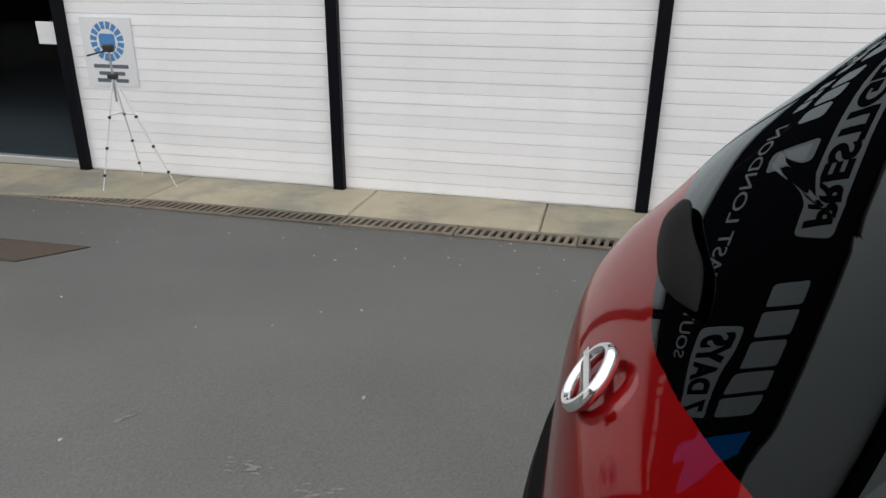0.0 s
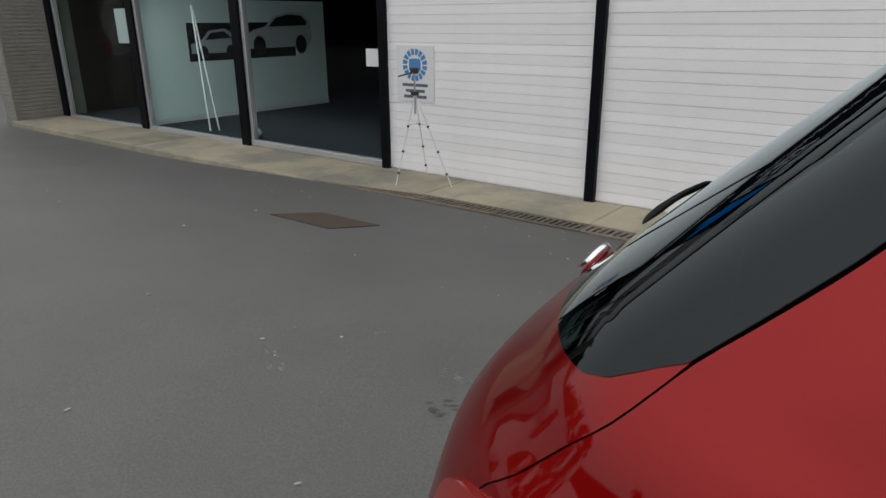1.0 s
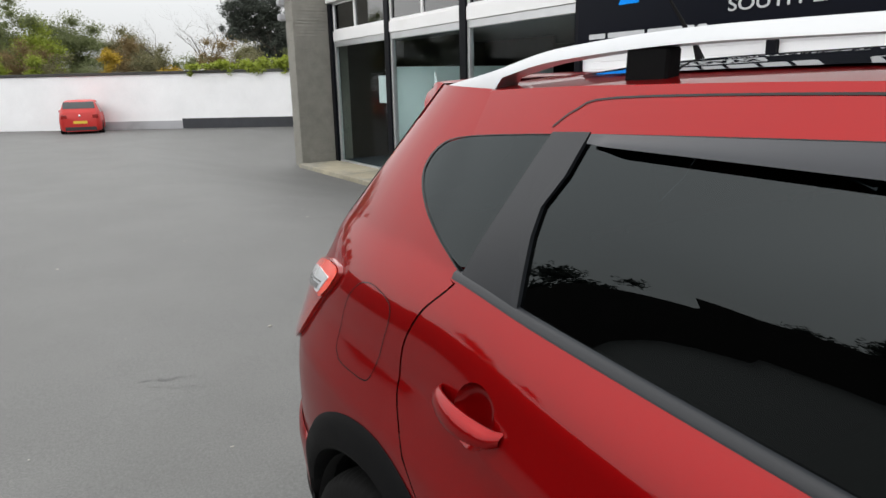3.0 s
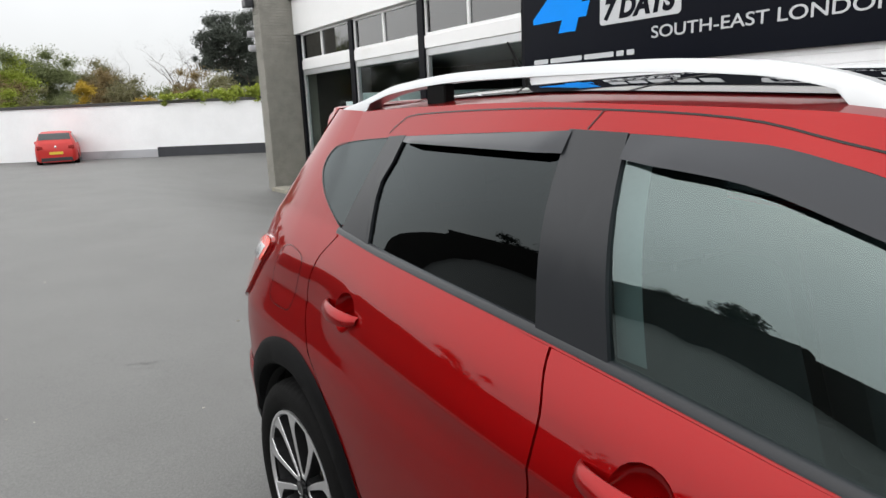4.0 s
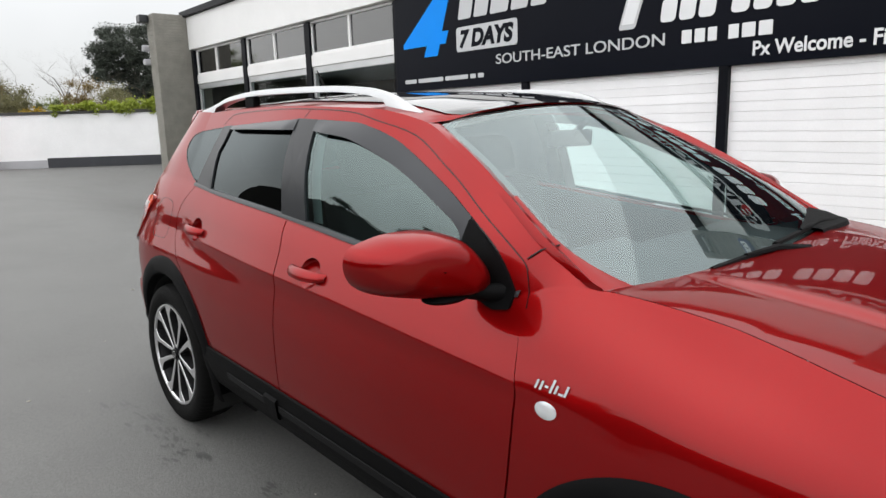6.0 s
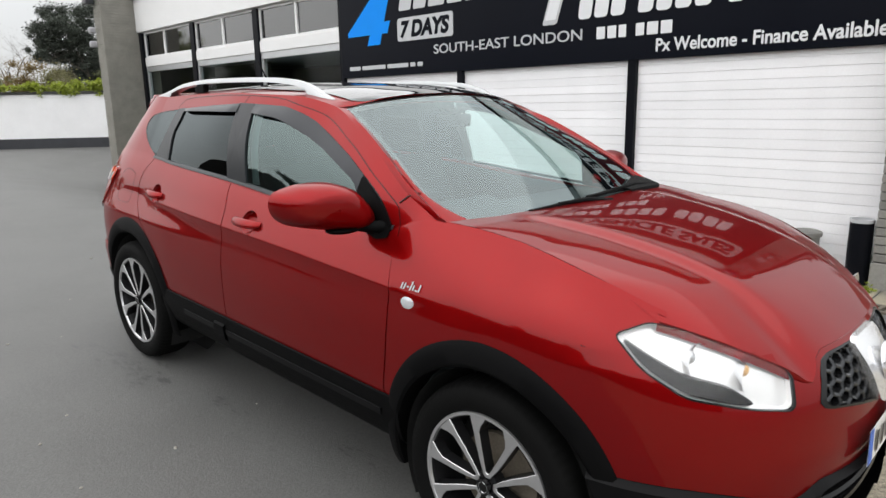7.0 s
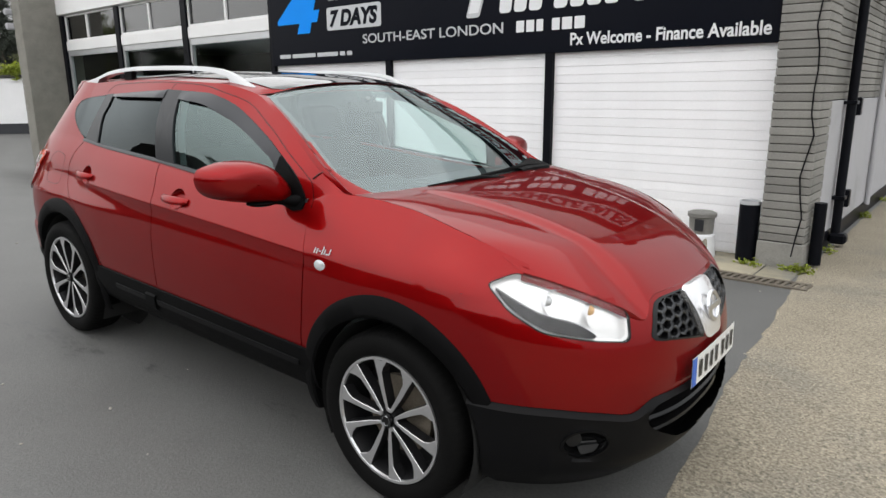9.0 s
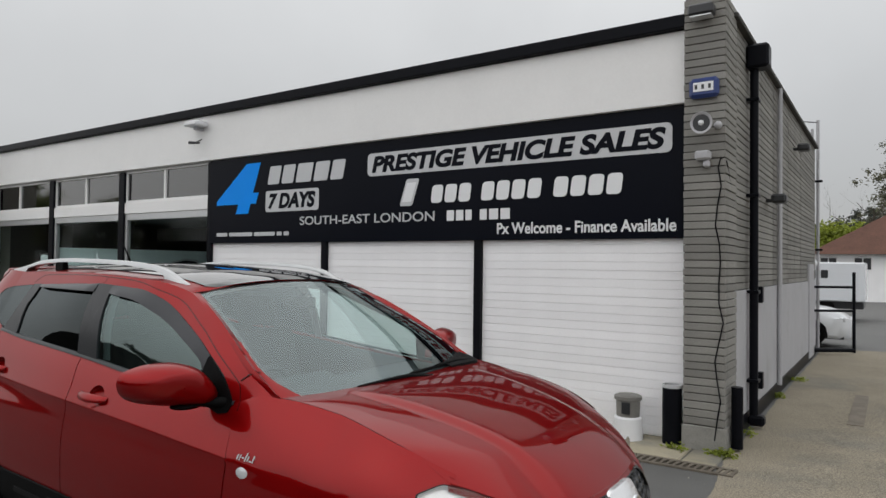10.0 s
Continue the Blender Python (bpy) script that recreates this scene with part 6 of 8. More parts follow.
# ---------------------------------------------------------------- wheels
def wheel(cx, s):
    w = new("wheel")
    w.parent = car
    tagged(w, "two-tone alloy wheel with a black tyre")
    w.matrix_basis = pose(cx, -s * 0.775, 0.345, 0, 0, 0 if s == 1 else 180)
    # local: outer face looks to -y
    bm = bmesh.new()
    prof = [(0.245, -0.085), (0.262, -0.098), (0.295, -0.106), (0.325, -0.098), (0.338, -0.085), (0.345, -0.06), (0.347, 0.0), (0.345, 0.06), (0.335, 0.09), (0.29, 0.105), (0.24, 0.09)]
    n = 64
    # the shoulders and tread are notched block by block
    rows = []
    for k in range(217):
        a = 2 * math.pi * k / 216
        cutb = 0.005 if k % 3 == 0 else 0.0
        rows.append([Vector(((r - (cutb if r > 0.334 and abs(y) > 0.01 else 0)) * math.cos(a), y, (r - (cutb if r > 0.334 and abs(y) > 0.01 else 0)) * math.sin(a))) for r, y in prof])
    grid_mesh(bm, rows)
    car_part("tyre", bm, RUBBER, w)
    bm = bmesh.new()
    prof = [(0.248, -0.094), (0.250, -0.086), (0.236, -0.078), (0.228, -0.05), (0.222, 0.05), (0.24, 0.09)]
    grid_mesh(bm, [[Vector((r * math.cos(a), y, r * math.sin(a))) for r, y in prof] for a in (2 * math.pi * k / n for k in range(n + 1))])
    rim = car_part("rim", bm, ALLOY_DARK, w)
    bm = bmesh.new()
    grid_mesh(bm, [[Vector((r * math.cos(a), y, r * math.sin(a))) for r, y in ((0.2515, -0.088), (0.250, -0.0965), (0.240, -0.0965), (0.236, -0.088))] for a in (2 * math.pi * k / n for k in range(n + 1))])
    car_part("rim_lip", bm, MACHINED, rim)
    # five U-shaped pairs of spokes that flare out to the rim
    inner_side = [(0.047, 0.0), (0.050, 0.007), (0.085, 0.020), (0.13, 0.037), (0.178, 0.053), (0.203, 0.049), (0.222, 0.040), (0.238, 0.034)]
    outer_side = [(0.030, 0.0), (0.034, 0.013), (0.075, 0.035), (0.12, 0.056), (0.165, 0.074), (0.190, 0.085), (0.205, 0.092), (0.219, 0.098)]
    for k in range(5):
        a = 2 * math.pi * k / 5 + 0.175
        c, d = Vector((math.cos(a), 0, math.sin(a))), Vector((-math.sin(a), 0, math.cos(a)))

        def at(p, side, back=0.0):
            r = math.hypot(*p)
            return c * p[0] + d * (p[1] * side) + Vector((0, -0.082 - 0.012 * r / 0.24 + back, 0))
        seq = [(i, -1) for i in range(7, 0, -1)] + [(i, 1) for i in range(8)]
        face, walls = [], []
        for i, side in seq:
            p, q = Vector(inner_side[i]), Vector(outer_side[i])
            e = (q - p).normalized() * 0.002
            face.append([at(p, side, 0.002), at(p + e, side), at(q - e, side), at(q, side, 0.002)])
            walls.append([at(p, side, 0.045), at(p, side, 0.002)] + [at(q, side, 0.002), at(q, side, 0.045)])
        bm = bmesh.new()
        grid_mesh(bm, face)
        car_part("spoke", bm, MACHINED, rim, "machined spoke faces", False)
        bm = bmesh.new()
        grid_mesh(bm, [w[:2] for w in walls])
        grid_mesh(bm, [w[2:] for w in walls])
        car_part("spoke_side", bm, ALLOY_DARK, rim, "", False)
    bm = bmesh.new()
    bmesh.ops.create_cone(bm, cap_ends=True, segments=32, radius1=0.050, radius2=0.046, depth=0.04, matrix=Matrix.Translation((0, -0.056, 0)) @ Matrix.Rotation(math.pi / 2, 4, "X"))
    car_part("hub", bm, ALLOY_DARK, rim, "", False)
    bm = bmesh.new()
    bmesh.ops.create_cone(bm, cap_ends=True, segments=28, radius1=0.027, radius2=0.025, depth=0.016, matrix=Matrix.Translation((0, -0.088, 0)) @ Matrix.Rotation(math.pi / 2, 4, "X"))
    car_part("hub_cap", bm, GLOSS_BLACK, rim, "", False)
    bm = bmesh.new()
    grid_mesh(bm, [[Vector((r * math.cos(a), y, r * math.sin(a))) for r, y in ((0.024, -0.0935), (0.018, -0.0965), (0.014, -0.0935))] for a in (2 * math.pi * k / 24 for k in range(25))])
    car_part("cap_ring", bm, CHROME, rim)
    bm = bmesh.new()
    bmesh.ops.create_cone(bm, cap_ends=True, segments=40, radius1=0.155, radius2=0.155, depth=0.022, matrix=Matrix.Translation((0, -0.005, 0)) @ Matrix.Rotation(math.pi / 2, 4, "X"))
    car_part("brake_disc", bm, IRON, w, "", False)
    # added near-black disc stands in for the shade behind the spokes
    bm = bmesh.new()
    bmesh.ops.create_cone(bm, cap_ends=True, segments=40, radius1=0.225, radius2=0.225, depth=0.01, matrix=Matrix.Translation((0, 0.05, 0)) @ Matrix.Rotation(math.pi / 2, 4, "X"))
    car_part("inner_dark", bm, SHADE_BLACK, w, "", False)
    return w


for s in (1, -1):
    for cx in (1.315, -1.315):
        wheel(cx, s)

# ---------------------------------------------------------------- cabin
bm = bmesh.new()
box(bm, -1.7, 0.95, -0.70, 0.70, 0.36, 0.42)
car_part("cabin_floor", bm, TRIM_IN, smooth=False)
for s in (1, -1):
    bm = bmesh.new()
    grid_mesh(bm, [[flank(lerp(-1.25, 0.90, k / 20), z, s, o) for z, o in ((0.40, -0.09), (0.8, -0.08), (belt_z(lerp(-1.25, 0.90, k / 20)) - 0.02, -0.045))] for k in range(21)])
    car_part("door_trim", bm, TRIM_IN)
bm = bmesh.new()
grid_mesh(bm, [[roof_point(lerp(-1.7, roof_x(1, v), i / 20), v) + Vector((0, 0, -0.03)) for v in (0.97 * (-1 + 2 * k / 16) for k in range(17))] for i in range(21)])
car_part("headliner", bm, HEADLINER, roof, "pale headliner")
bm = bmesh.new()
rows = []
for k in range(25):
    y = -0.66 + 1.32 * k / 24
    rows.append([Vector((rear_edge(y) - 0.015, y, 1.105 - 0.0 * y)), Vector((0.85, y, 1.10)), Vector((0.66, y, 1.10 + (0.035 if 0.10 < -y < 0.58 else 0.0))), Vector((0.58, y, 1.03)), Vector((0.62, y, 0.80)), Vector((0.75, y, 0.5))])
grid_mesh(bm, rows)
car_part("dashboard", bm, TRIM_IN)
bm = bmesh.new()
cen, nrm = Vector((0.44, -0.34, 0.985)), Vector((-0.9, 0, 0.42)).normalized()
up = nrm.cross(Vector((0, 1, 0))).normalized()
tube(bm, [cen + 0.185 * (math.cos(a) * Vector((0, 1, 0)) + math.sin(a) * up) for a in (2 * math.pi * k / 32 for k in range(33))], 0.016, 8, False)
tube(bm, [cen + Vector((0, -0.18, 0)), cen + Vector((0, 0.18, 0))], 0.02, 6)
tube(bm, [cen, cen - nrm * -0.0 + Vector((0.18, 0, -0.07))], 0.03, 8)
car_part("steering_wheel", bm, TRIM_IN)


def soft_box(bm, x0, x1, y0, y1, z0, z1, r, lean=0.0):
    vs = box(bm, x0, x1, y0, y1, z0, z1)
    es = list({e for v in vs for e in v.link_edges})
    bmesh.ops.bevel(bm, geom=es, offset=r, segments=3, affect="EDGES", profile=0.6)


def seat(x, y, wid, rest):
    ob = new("seat")
    ob.parent = car
    tagged(ob, "charcoal cloth car seat")
    bm = bmesh.new()
    soft_box(bm, x - 0.26, x + 0.24, y - wid, y + wid, 0.46, 0.66, 0.06)
    car_part("cushion", bm, SEAT_CLOTH, ob)
    bm = bmesh.new()
    soft_box(bm, x - 0.30, x - 0.16, y - wid, y + wid, 0.62, 1.20, 0.055)
    for v in bm.verts:
        v.co.x -= 0.34 * (v.co.z - 0.62)
    car_part("seat_back", bm, SEAT_CLOTH, ob)
    for yy in rest:
        bm = bmesh.new()
        soft_box(bm, x - 0.30, x - 0.19, yy - 0.13, yy + 0.13, 1.225, 1.40, 0.045)
        for v in bm.verts:
            v.co.x -= 0.34 * (v.co.z - 0.62)
        car_part("head_rest", bm, SEAT_CLOTH, ob)
        bm = bmesh.new()
        for d in (-0.05, 0.05):
            tube(bm, [(x - 0.245 - 0.34 * 0.55, yy + d, 1.17), (x - 0.245 - 0.34 * 0.62, yy + d, 1.24)], 0.006, 6)
        car_part("rest_post", bm, TRIM_IN, ob)


seat(0.10, -0.36, 0.24, (-0.36,))
seat(0.10, 0.36, 0.24, (0.36,))
seat(-0.75, 0.0, 0.62, (-0.36, 0.36))
# inner mirror and wipers
bm = bmesh.new()
soft_box(bm, 0.335, 0.365, -0.12, 0.12, 1.405, 1.465, 0.012)
tube(bm, [(0.36, 0, 1.45), (0.42, 0, 1.50)], 0.01, 6)
car_part("inner_mirror", bm, GLOSS_BLACK)
for y0, y1, t0, t1 in ((0.60, 0.02, 0.995, 0.955), (0.10, -0.34, 0.995, 0.985)):
    bm = bmesh.new()
    pts = [screen(lerp(y0, y1, k / 8) / 0.68, lerp(t0, t1, k / 8) - 0.02 * math.sin(math.pi * k / 8), 0.014) for k in range(9)]
    tube(bm, pts, 0.009, 6)
    tube(bm, [screen(y0 / 0.68, 1.0, 0.02) + Vector((0.03, 0, -0.005)), pts[2] + Vector((0, 0, 0.008)), pts[5] + Vector((0, 0, 0.006))], [0.020, 0.013, 0.007], 8)
    car_part("wiper", bm, PLASTIC)
bm = bmesh.new()
grid_mesh(bm, [[Vector((rear_edge(y) + dx, y, screen(y / 0.70, 1.0).z + dz)) for dx, dz in ((-0.02, 0.004), (0.012, -0.004), (0.02, -0.03))] for y in (-0.69 + 1.38 * k / 30 for k in range(31))])
car_part("scuttle", bm, PLASTIC)
# black cowl corner beside the wiper spindles
bm = bmesh.new()
rows = []
for k in range(13):
    y = lerp(0.36, 0.70, k / 12)
    f = (k / 12) ** 1.3
    r = math.sqrt(max(0.0, 1 - max(0.0, (k - 8) / 4.2) ** 2))
    p = screen(min(1.0, y / 0.70), 1.0)
    rows.append([Vector((p.x - 0.05 - 0.05 * f, y, p.z + 0.034 + 0.014 * f)), Vector((p.x, y, p.z + 0.037)), Vector((p.x + 0.02 + 0.075 * f * r, y, p.z + 0.034 - 0.010 * f)), Vector((p.x + 0.03 + 0.08 * f * r, y, p.z))])
grid_mesh(bm, rows)
car_part("cowl_corner", bm, PLASTIC)

# ---------------------------------------------------------------- show room picture wall
def wall_shape(outline, x, material, name, parent, label=""):
    """A flat printed shape on the partition, outline in (y, z)."""
    bm = bmesh.new()
    vs = [bm.verts.new((x, y, z)) for y, z in outline]
    ws = [bm.verts.new((x - 0.003, y, z)) for y, z in outline]
    bm.faces.new(vs)
    for i in range(len(vs)):
        j = (i + 1) % len(vs)
        bm.faces.new((vs[i], vs[j], ws[j], ws[i]))
    return part(name, bm, material, parent, label)


PRINT_PALE = mat("print_pale_grey", (0.55, 0.58, 0.60), 0.4, vary=0.06, scale=2)
PRINT_DARK = mat("print_charcoal", (0.02, 0.021, 0.024), 0.4, vary=0.1, scale=2)
mural = thing("wall_picture", "printed picture of parked cars on the show room partition", "picture")
suv = [(7.65, 0.85), (7.62, 1.10), (7.85, 1.22), (8.15, 1.28), (8.42, 1.50), (8.85, 1.58), (9.20, 1.55), (9.42, 1.38), (9.45, 1.05), (9.35, 0.86)]
wall_shape(suv, -13.446, PRINT_PALE, "pale_car_print", mural)
wall_shape([(8.25, 1.28), (8.46, 1.46), (8.84, 1.53), (9.16, 1.50), (9.32, 1.37), (9.30, 1.30)], -13.443, PRINT_DARK, "window_print", mural)
for cy in (7.98, 9.12):
    wall_shape([(cy + 0.16 * math.cos(a), 0.90 + 0.20 * math.sin(a)) for a in (2 * math.pi * k / 20 for k in range(20))], -13.442, PRINT_DARK, "tyre_print", mural)
low = [(6.36, 0.80), (6.36, 0.98), (6.6, 1.05), (6.78, 1.22), (7.15, 1.26), (7.45, 1.10), (7.5, 0.80)]
wall_shape(low, -13.446, SIGN_GREY, "grey_car_print", mural)
wall_shape([(6.68, 1.05), (6.82, 1.18), (7.12, 1.21), (7.3, 1.08)], -13.443, PRINT_DARK, "window_print", mural)
for cy in (6.62, 7.25):
    wall_shape([(cy + 0.11 * math.cos(a), 0.80 + 0.14 * math.sin(a)) for a in (2 * math.pi * k / 20 for k in range(20))], -13.442, PRINT_DARK, "tyre_print", mural)
# paper on the far window, low orange counter behind it, bag on the floor
tagged(part("window_paper", boxed(-13.95, -13.58, FY + 0.06, FY + 0.064, 1.03, 1.62), PRINT_PALE), "grey paper sheet behind the window", "paper")
ORANGE = mat("orange_brown_wood", (0.16, 0.055, 0.012), 0.5, vary=0.2, scale=3)
tagged(part("counter", boxed(-15.6, -13.9, 6.6, 7.1, BASE, 0.55, 0.02), ORANGE), "low orange-brown counter in the dark room", "counter")
bm = bmesh.new()
bmesh.ops.create_icosphere(bm, subdivisions=2, radius=0.13)
for v in bm.verts:
    v.co = Vector((v.co.x * 1.5, v.co.y, max(-0.09, v.co.z * 0.9) + noise.noise(v.co * 9) * 0.03))
bag = part("white_bag", bm, SIGN_WHITE, smooth=True)
bag.location = (-10.75, 5.55, BASE + 0.09)
tagged(bag, "crumpled white bag on the show room floor", "bag")

# ---------------------------------------------------------------- things by the building
# drain pipe with its hopper
pipe = thing("drain_pipe", "black rain-water pipe with a square hopper on the corner wall", "drain pipe")
bm = bmesh.new()
tube(bm, [(1.67, 6.35, 4.0), (1.67, 6.35, -0.30), (1.71, 6.35, -0.40)], 0.052, 14)
part("pipe", bm, BLACK_PAINT, pipe, smooth=True)
bm = boxed(1.59, 1.85, 6.22, 6.48, 4.0, 4.30, 0.03)
part("hopper", bm, BLACK_PAINT, pipe)
for z in (3.6, 2.4, 1.2, 0.1):
    part("bracket", boxed(1.59, 1.735, 6.27, 6.43, z, z + 0.04, 0.004), BLACK_PAINT, pipe)
part("shoe", boxed(1.61, 1.80, 6.27, 6.43, -0.43, -0.30, 0.03), BLACK_PAINT, pipe)
bm = bmesh.new()
tube(bm, [(1.70, 5.12, -0.44), (1.70, 5.12, 0.22)], 0.062, 14)
tagged(part("bollard", bm, BLACK_PAINT, smooth=True), "short black post beside the drain pipe", "bollard")
bm = bmesh.new()
tube(bm, [(1.64, 8.9, -0.3), (1.64, 8.9, 4.35)], 0.035, 10)
tagged(part("conduit_pipe", bm, PALE_RENDER, smooth=True), "grey vertical pipe on the side wall", "pipe")
for y, z in ((7.1, 1.05), (7.1, -0.10)):
    tagged(part("meter_box", boxed(1.58, 1.66, y, y + 0.12, z, z + 0.22, 0.01), BLACK_PAINT), "small dark box fixed to the side wall", "meter box", "boxes on the side wall")
tagged(part("door_1", boxed(1.58, 1.63, 13.6, 14.5, -0.42, 1.62, 0.01), PALE_RENDER), "grey metal door in the side wall", "door", kind="structure")
for y, z in ((7.9, 2.45), (11.1, 3.68)):
    wl = thing("wall_light", "dark hooded light on the side wall", "light", "lights on the side wall")
    part("arm", boxed(1.58, 1.70, y, y + 0.06, z + 0.02, z + 0.07, 0.006), PRINT_DARK, wl)
    part("hood", boxed(1.66, 1.86, y - 0.12, y + 0.14, z, z + 0.13, 0.03), PRINT_DARK, wl)
# alarm box
alarm = tagged(part("alarm_box", boxed(1.25, 1.56, PIER_Y - 0.09, PIER_Y - 0.002, 3.36, 3.58, 0.035), mat("alarm_blue", (0.015, 0.035, 0.15), 0.35, vary=0.05, scale=4)), "blue alarm box with a white panel on the pier", "alarm box")
part("panel", boxed(1.30, 1.51, PIER_Y - 0.096, PIER_Y - 0.0905, 3.425, 3.525, 0.002), SIGN_WHITE, alarm)
for x in (1.33, 1.40, 1.47):
    part("text_bar", boxed(x - 0.014, x + 0.014, PIER_Y - 0.0985, PIER_Y - 0.0965, 3.45, 3.50), PRINT_DARK, alarm)
# horn loudspeaker
horn = thing("horn_speaker", "grey horn loudspeaker on the pier", "loudspeaker")
bm = bmesh.new()
cx, cz = 1.37, 3.06
prof = [(0.035, 0.0), (0.045, 0.10), (0.075, 0.17), (0.115, 0.21), (0.118, 0.215), (0.105, 0.21), (0.06, 0.16), (0.03, 0.12)]
grid_mesh(bm, [[Vector((cx + 0.2 * d + r * math.cos(a) * 0.97, PIER_Y - d, cz + r * math.sin(a))) for r, d in prof] for a in (2 * math.pi * k / 28 for k in range(29))])
part("bell", bm, PALE_RENDER, horn, smooth=True)
bm = bmesh.new()
bmesh.ops.create_uvsphere(bm, u_segments=12, v_segments=8, radius=0.030, matrix=Matrix.Translation((cx + 0.038, PIER_Y - 0.20, cz)))
part("core", bm, SIGN_WHITE, horn, smooth=True)
# added near-black disc carries the shade inside the bell
bm = bmesh.new()
bmesh.ops.create_circle(bm, cap_ends=True, segments=24, radius=0.098, matrix=Matrix.Translation((cx + 0.036, PIER_Y - 0.195, cz)) @ Matrix.Rotation(math.pi / 2, 4, "X"))
part("throat", bm, PRINT_DARK, horn, "near-black disc for the shade in the horn's mouth")
part("bracket", boxed(cx - 0.03, cx + 0.03, PIER_Y - 0.06, PIER_Y, cz + 0.02, cz + 0.13, 0.006), SIGN_WHITE, horn)
bm = bmesh.new()
bmesh.ops.create_uvsphere(bm, u_segments=14, v_segments=10, radius=0.045, matrix=Matrix.Translation((1.545, PIER_Y - 0.03, 3.05)))
tagged(part("sensor", bm, PALE_RENDER, smooth=True), "small grey round sensor on the pier", "sensor")
sec = thing("security_light", "small grey sensor light under the horn", "light")
part("head", boxed(1.32, 1.48, PIER_Y - 0.12, PIER_Y - 0.01, 2.68, 2.78, 0.02), PALE_RENDER, sec)
part("sensor", boxed(1.40, 1.47, PIER_Y - 0.09, PIER_Y - 0.02, 2.60, 2.675, 0.015), PALE_RENDER, sec)
fl = thing("flood_light", "dark flood light at the top of the pier", "flood light")
part("body", boxed(1.26, 1.52, PIER_Y - 0.20, PIER_Y - 0.02, 4.24, 4.36, 0.02), PRINT_DARK, fl)
part("lens", boxed(1.28, 1.50, PIER_Y - 0.18, PIER_Y - 0.04, 4.225, 4.2385), LAMP_CLEAR, fl)
# cable down the pier
bm = bmesh.new()
pts = [(1.57, PIER_Y - 0.006, 2.70)]
for k in range(15):
    z = 2.6 - k * 0.21
    pts.append((1.545 + 0.03 * math.sin(k * 1.7) + (0.03 if 5 < k < 9 else 0), PIER_Y - 0.010, z))
tube(bm, [(1.61, PIER_Y + 0.30, 2.45), (1.625, PIER_Y + 0.02, 2.66)] + pts, 0.007, 6)
tagged(part("cable", bm, BLACK_PAINT, smooth=True), "loose black cable running down the pier", "cable")
# lamp on the fascia
lampf = thing("fascia_light", "white bulkhead light with a bracket on the fascia", "light")
part("body", boxed(-7.72, -7.36, FY - 0.42, FY - 0.14, 3.99, 4.08, 0.02), SIGN_WHITE, lampf)
part("arm", boxed(-7.58, -7.50, FY - 0.30, FY - 0.131, 3.93, 3.985, 0.005), PALE_RENDER, lampf)
bm = bmesh.new()
tube(bm, [(-7.66, FY - 0.33, 3.70), (-7.46, FY - 0.25, 3.69)], [0.03, 0.018], 8)
tube(bm, [(-7.55, FY - 0.28, 3.69), (-7.55, FY - 0.14, 3.78)], 0.012, 6)
part("camera_head", bm, PRINT_DARK, lampf)
fl2 = tagged(part("flood_light", boxed(X_L - 0.62, X_L - 0.34, 3.92, 4.14, 4.05, 4.25, 0.02), PRINT_DARK), "dark flood light on the far pier", "flood light")
for z in (3.35, 3.0):
    tagged(part("cctv_camera", boxed(X_L - 0.70, X_L - 0.57, 4.0, 4.2, z, z + 0.16, 0.03), PALE_RENDER), "small camera on the far pier", "camera", "cameras on the pier")
# black bin post and ash bucket by the cladding
bin_ob = thing("bin", "black cylindrical bin with a pale rim beside the pier", "bin")
bm = bmesh.new()
grid_mesh(bm, [[Vector((1.045 + r * math.cos(a), 4.98 + r * math.sin(a), z)) for r, z in ((0.0, BASE - 0.014), (0.105, BASE - 0.014), (0.105, 0.19), (0.09, 0.19), (0.09, 0.0), (0, 0.0))] for a in (2 * math.pi * k / 28 for k in range(29))])
part("body", bm, BLACK_PAINT, bin_ob, smooth=False)
bm = bmesh.new()
grid_mesh(bm, [[Vector((1.045 + r * math.cos(a), 4.98 + r * math.sin(a), z)) for r, z in ((0.107, 0.165), (0.109, 0.20), (0.088, 0.20), (0.088, 0.165))] for a in (2 * math.pi * k / 28 for k in range(29))])
part("rim", bm, SIGN_GREY, bin_ob)
bucket = thing("ash_bucket", "white round tub with a grey slotted lid", "bucket")
bm = bmesh.new()
grid_mesh(bm, [[Vector((0.57 + r * math.cos(a), 4.90 + r * math.sin(a), z)) for r, z in ((0.0, BASE - 0.014), (0.17, BASE - 0.014), (0.155, -0.22), (0.14, -0.20), (0, -0.20))] for a in (2 * math.pi * k / 28 for k in range(29))])
part("tub", bm, SIGN_WHITE, bucket, smooth=False)
bm = bmesh.new()
grid_mesh(bm, [[Vector((0.57 + r * math.cos(a), 4.90 + r * math.sin(a), z)) for r, z in ((0.13, -0.20), (0.135, -0.02), (0.155, -0.01), (0.155, 0.03), (0.12, 0.045), (0, 0.05))] for a in (2 * math.pi * k / 28 for k in range(29))])
part("lid", bm, GREY_STONE, bucket, smooth=False)
part("slot", boxed(0.54, 0.64, 4.755, 4.77, -0.16, -0.03, 0.004), PRINT_DARK, bucket)

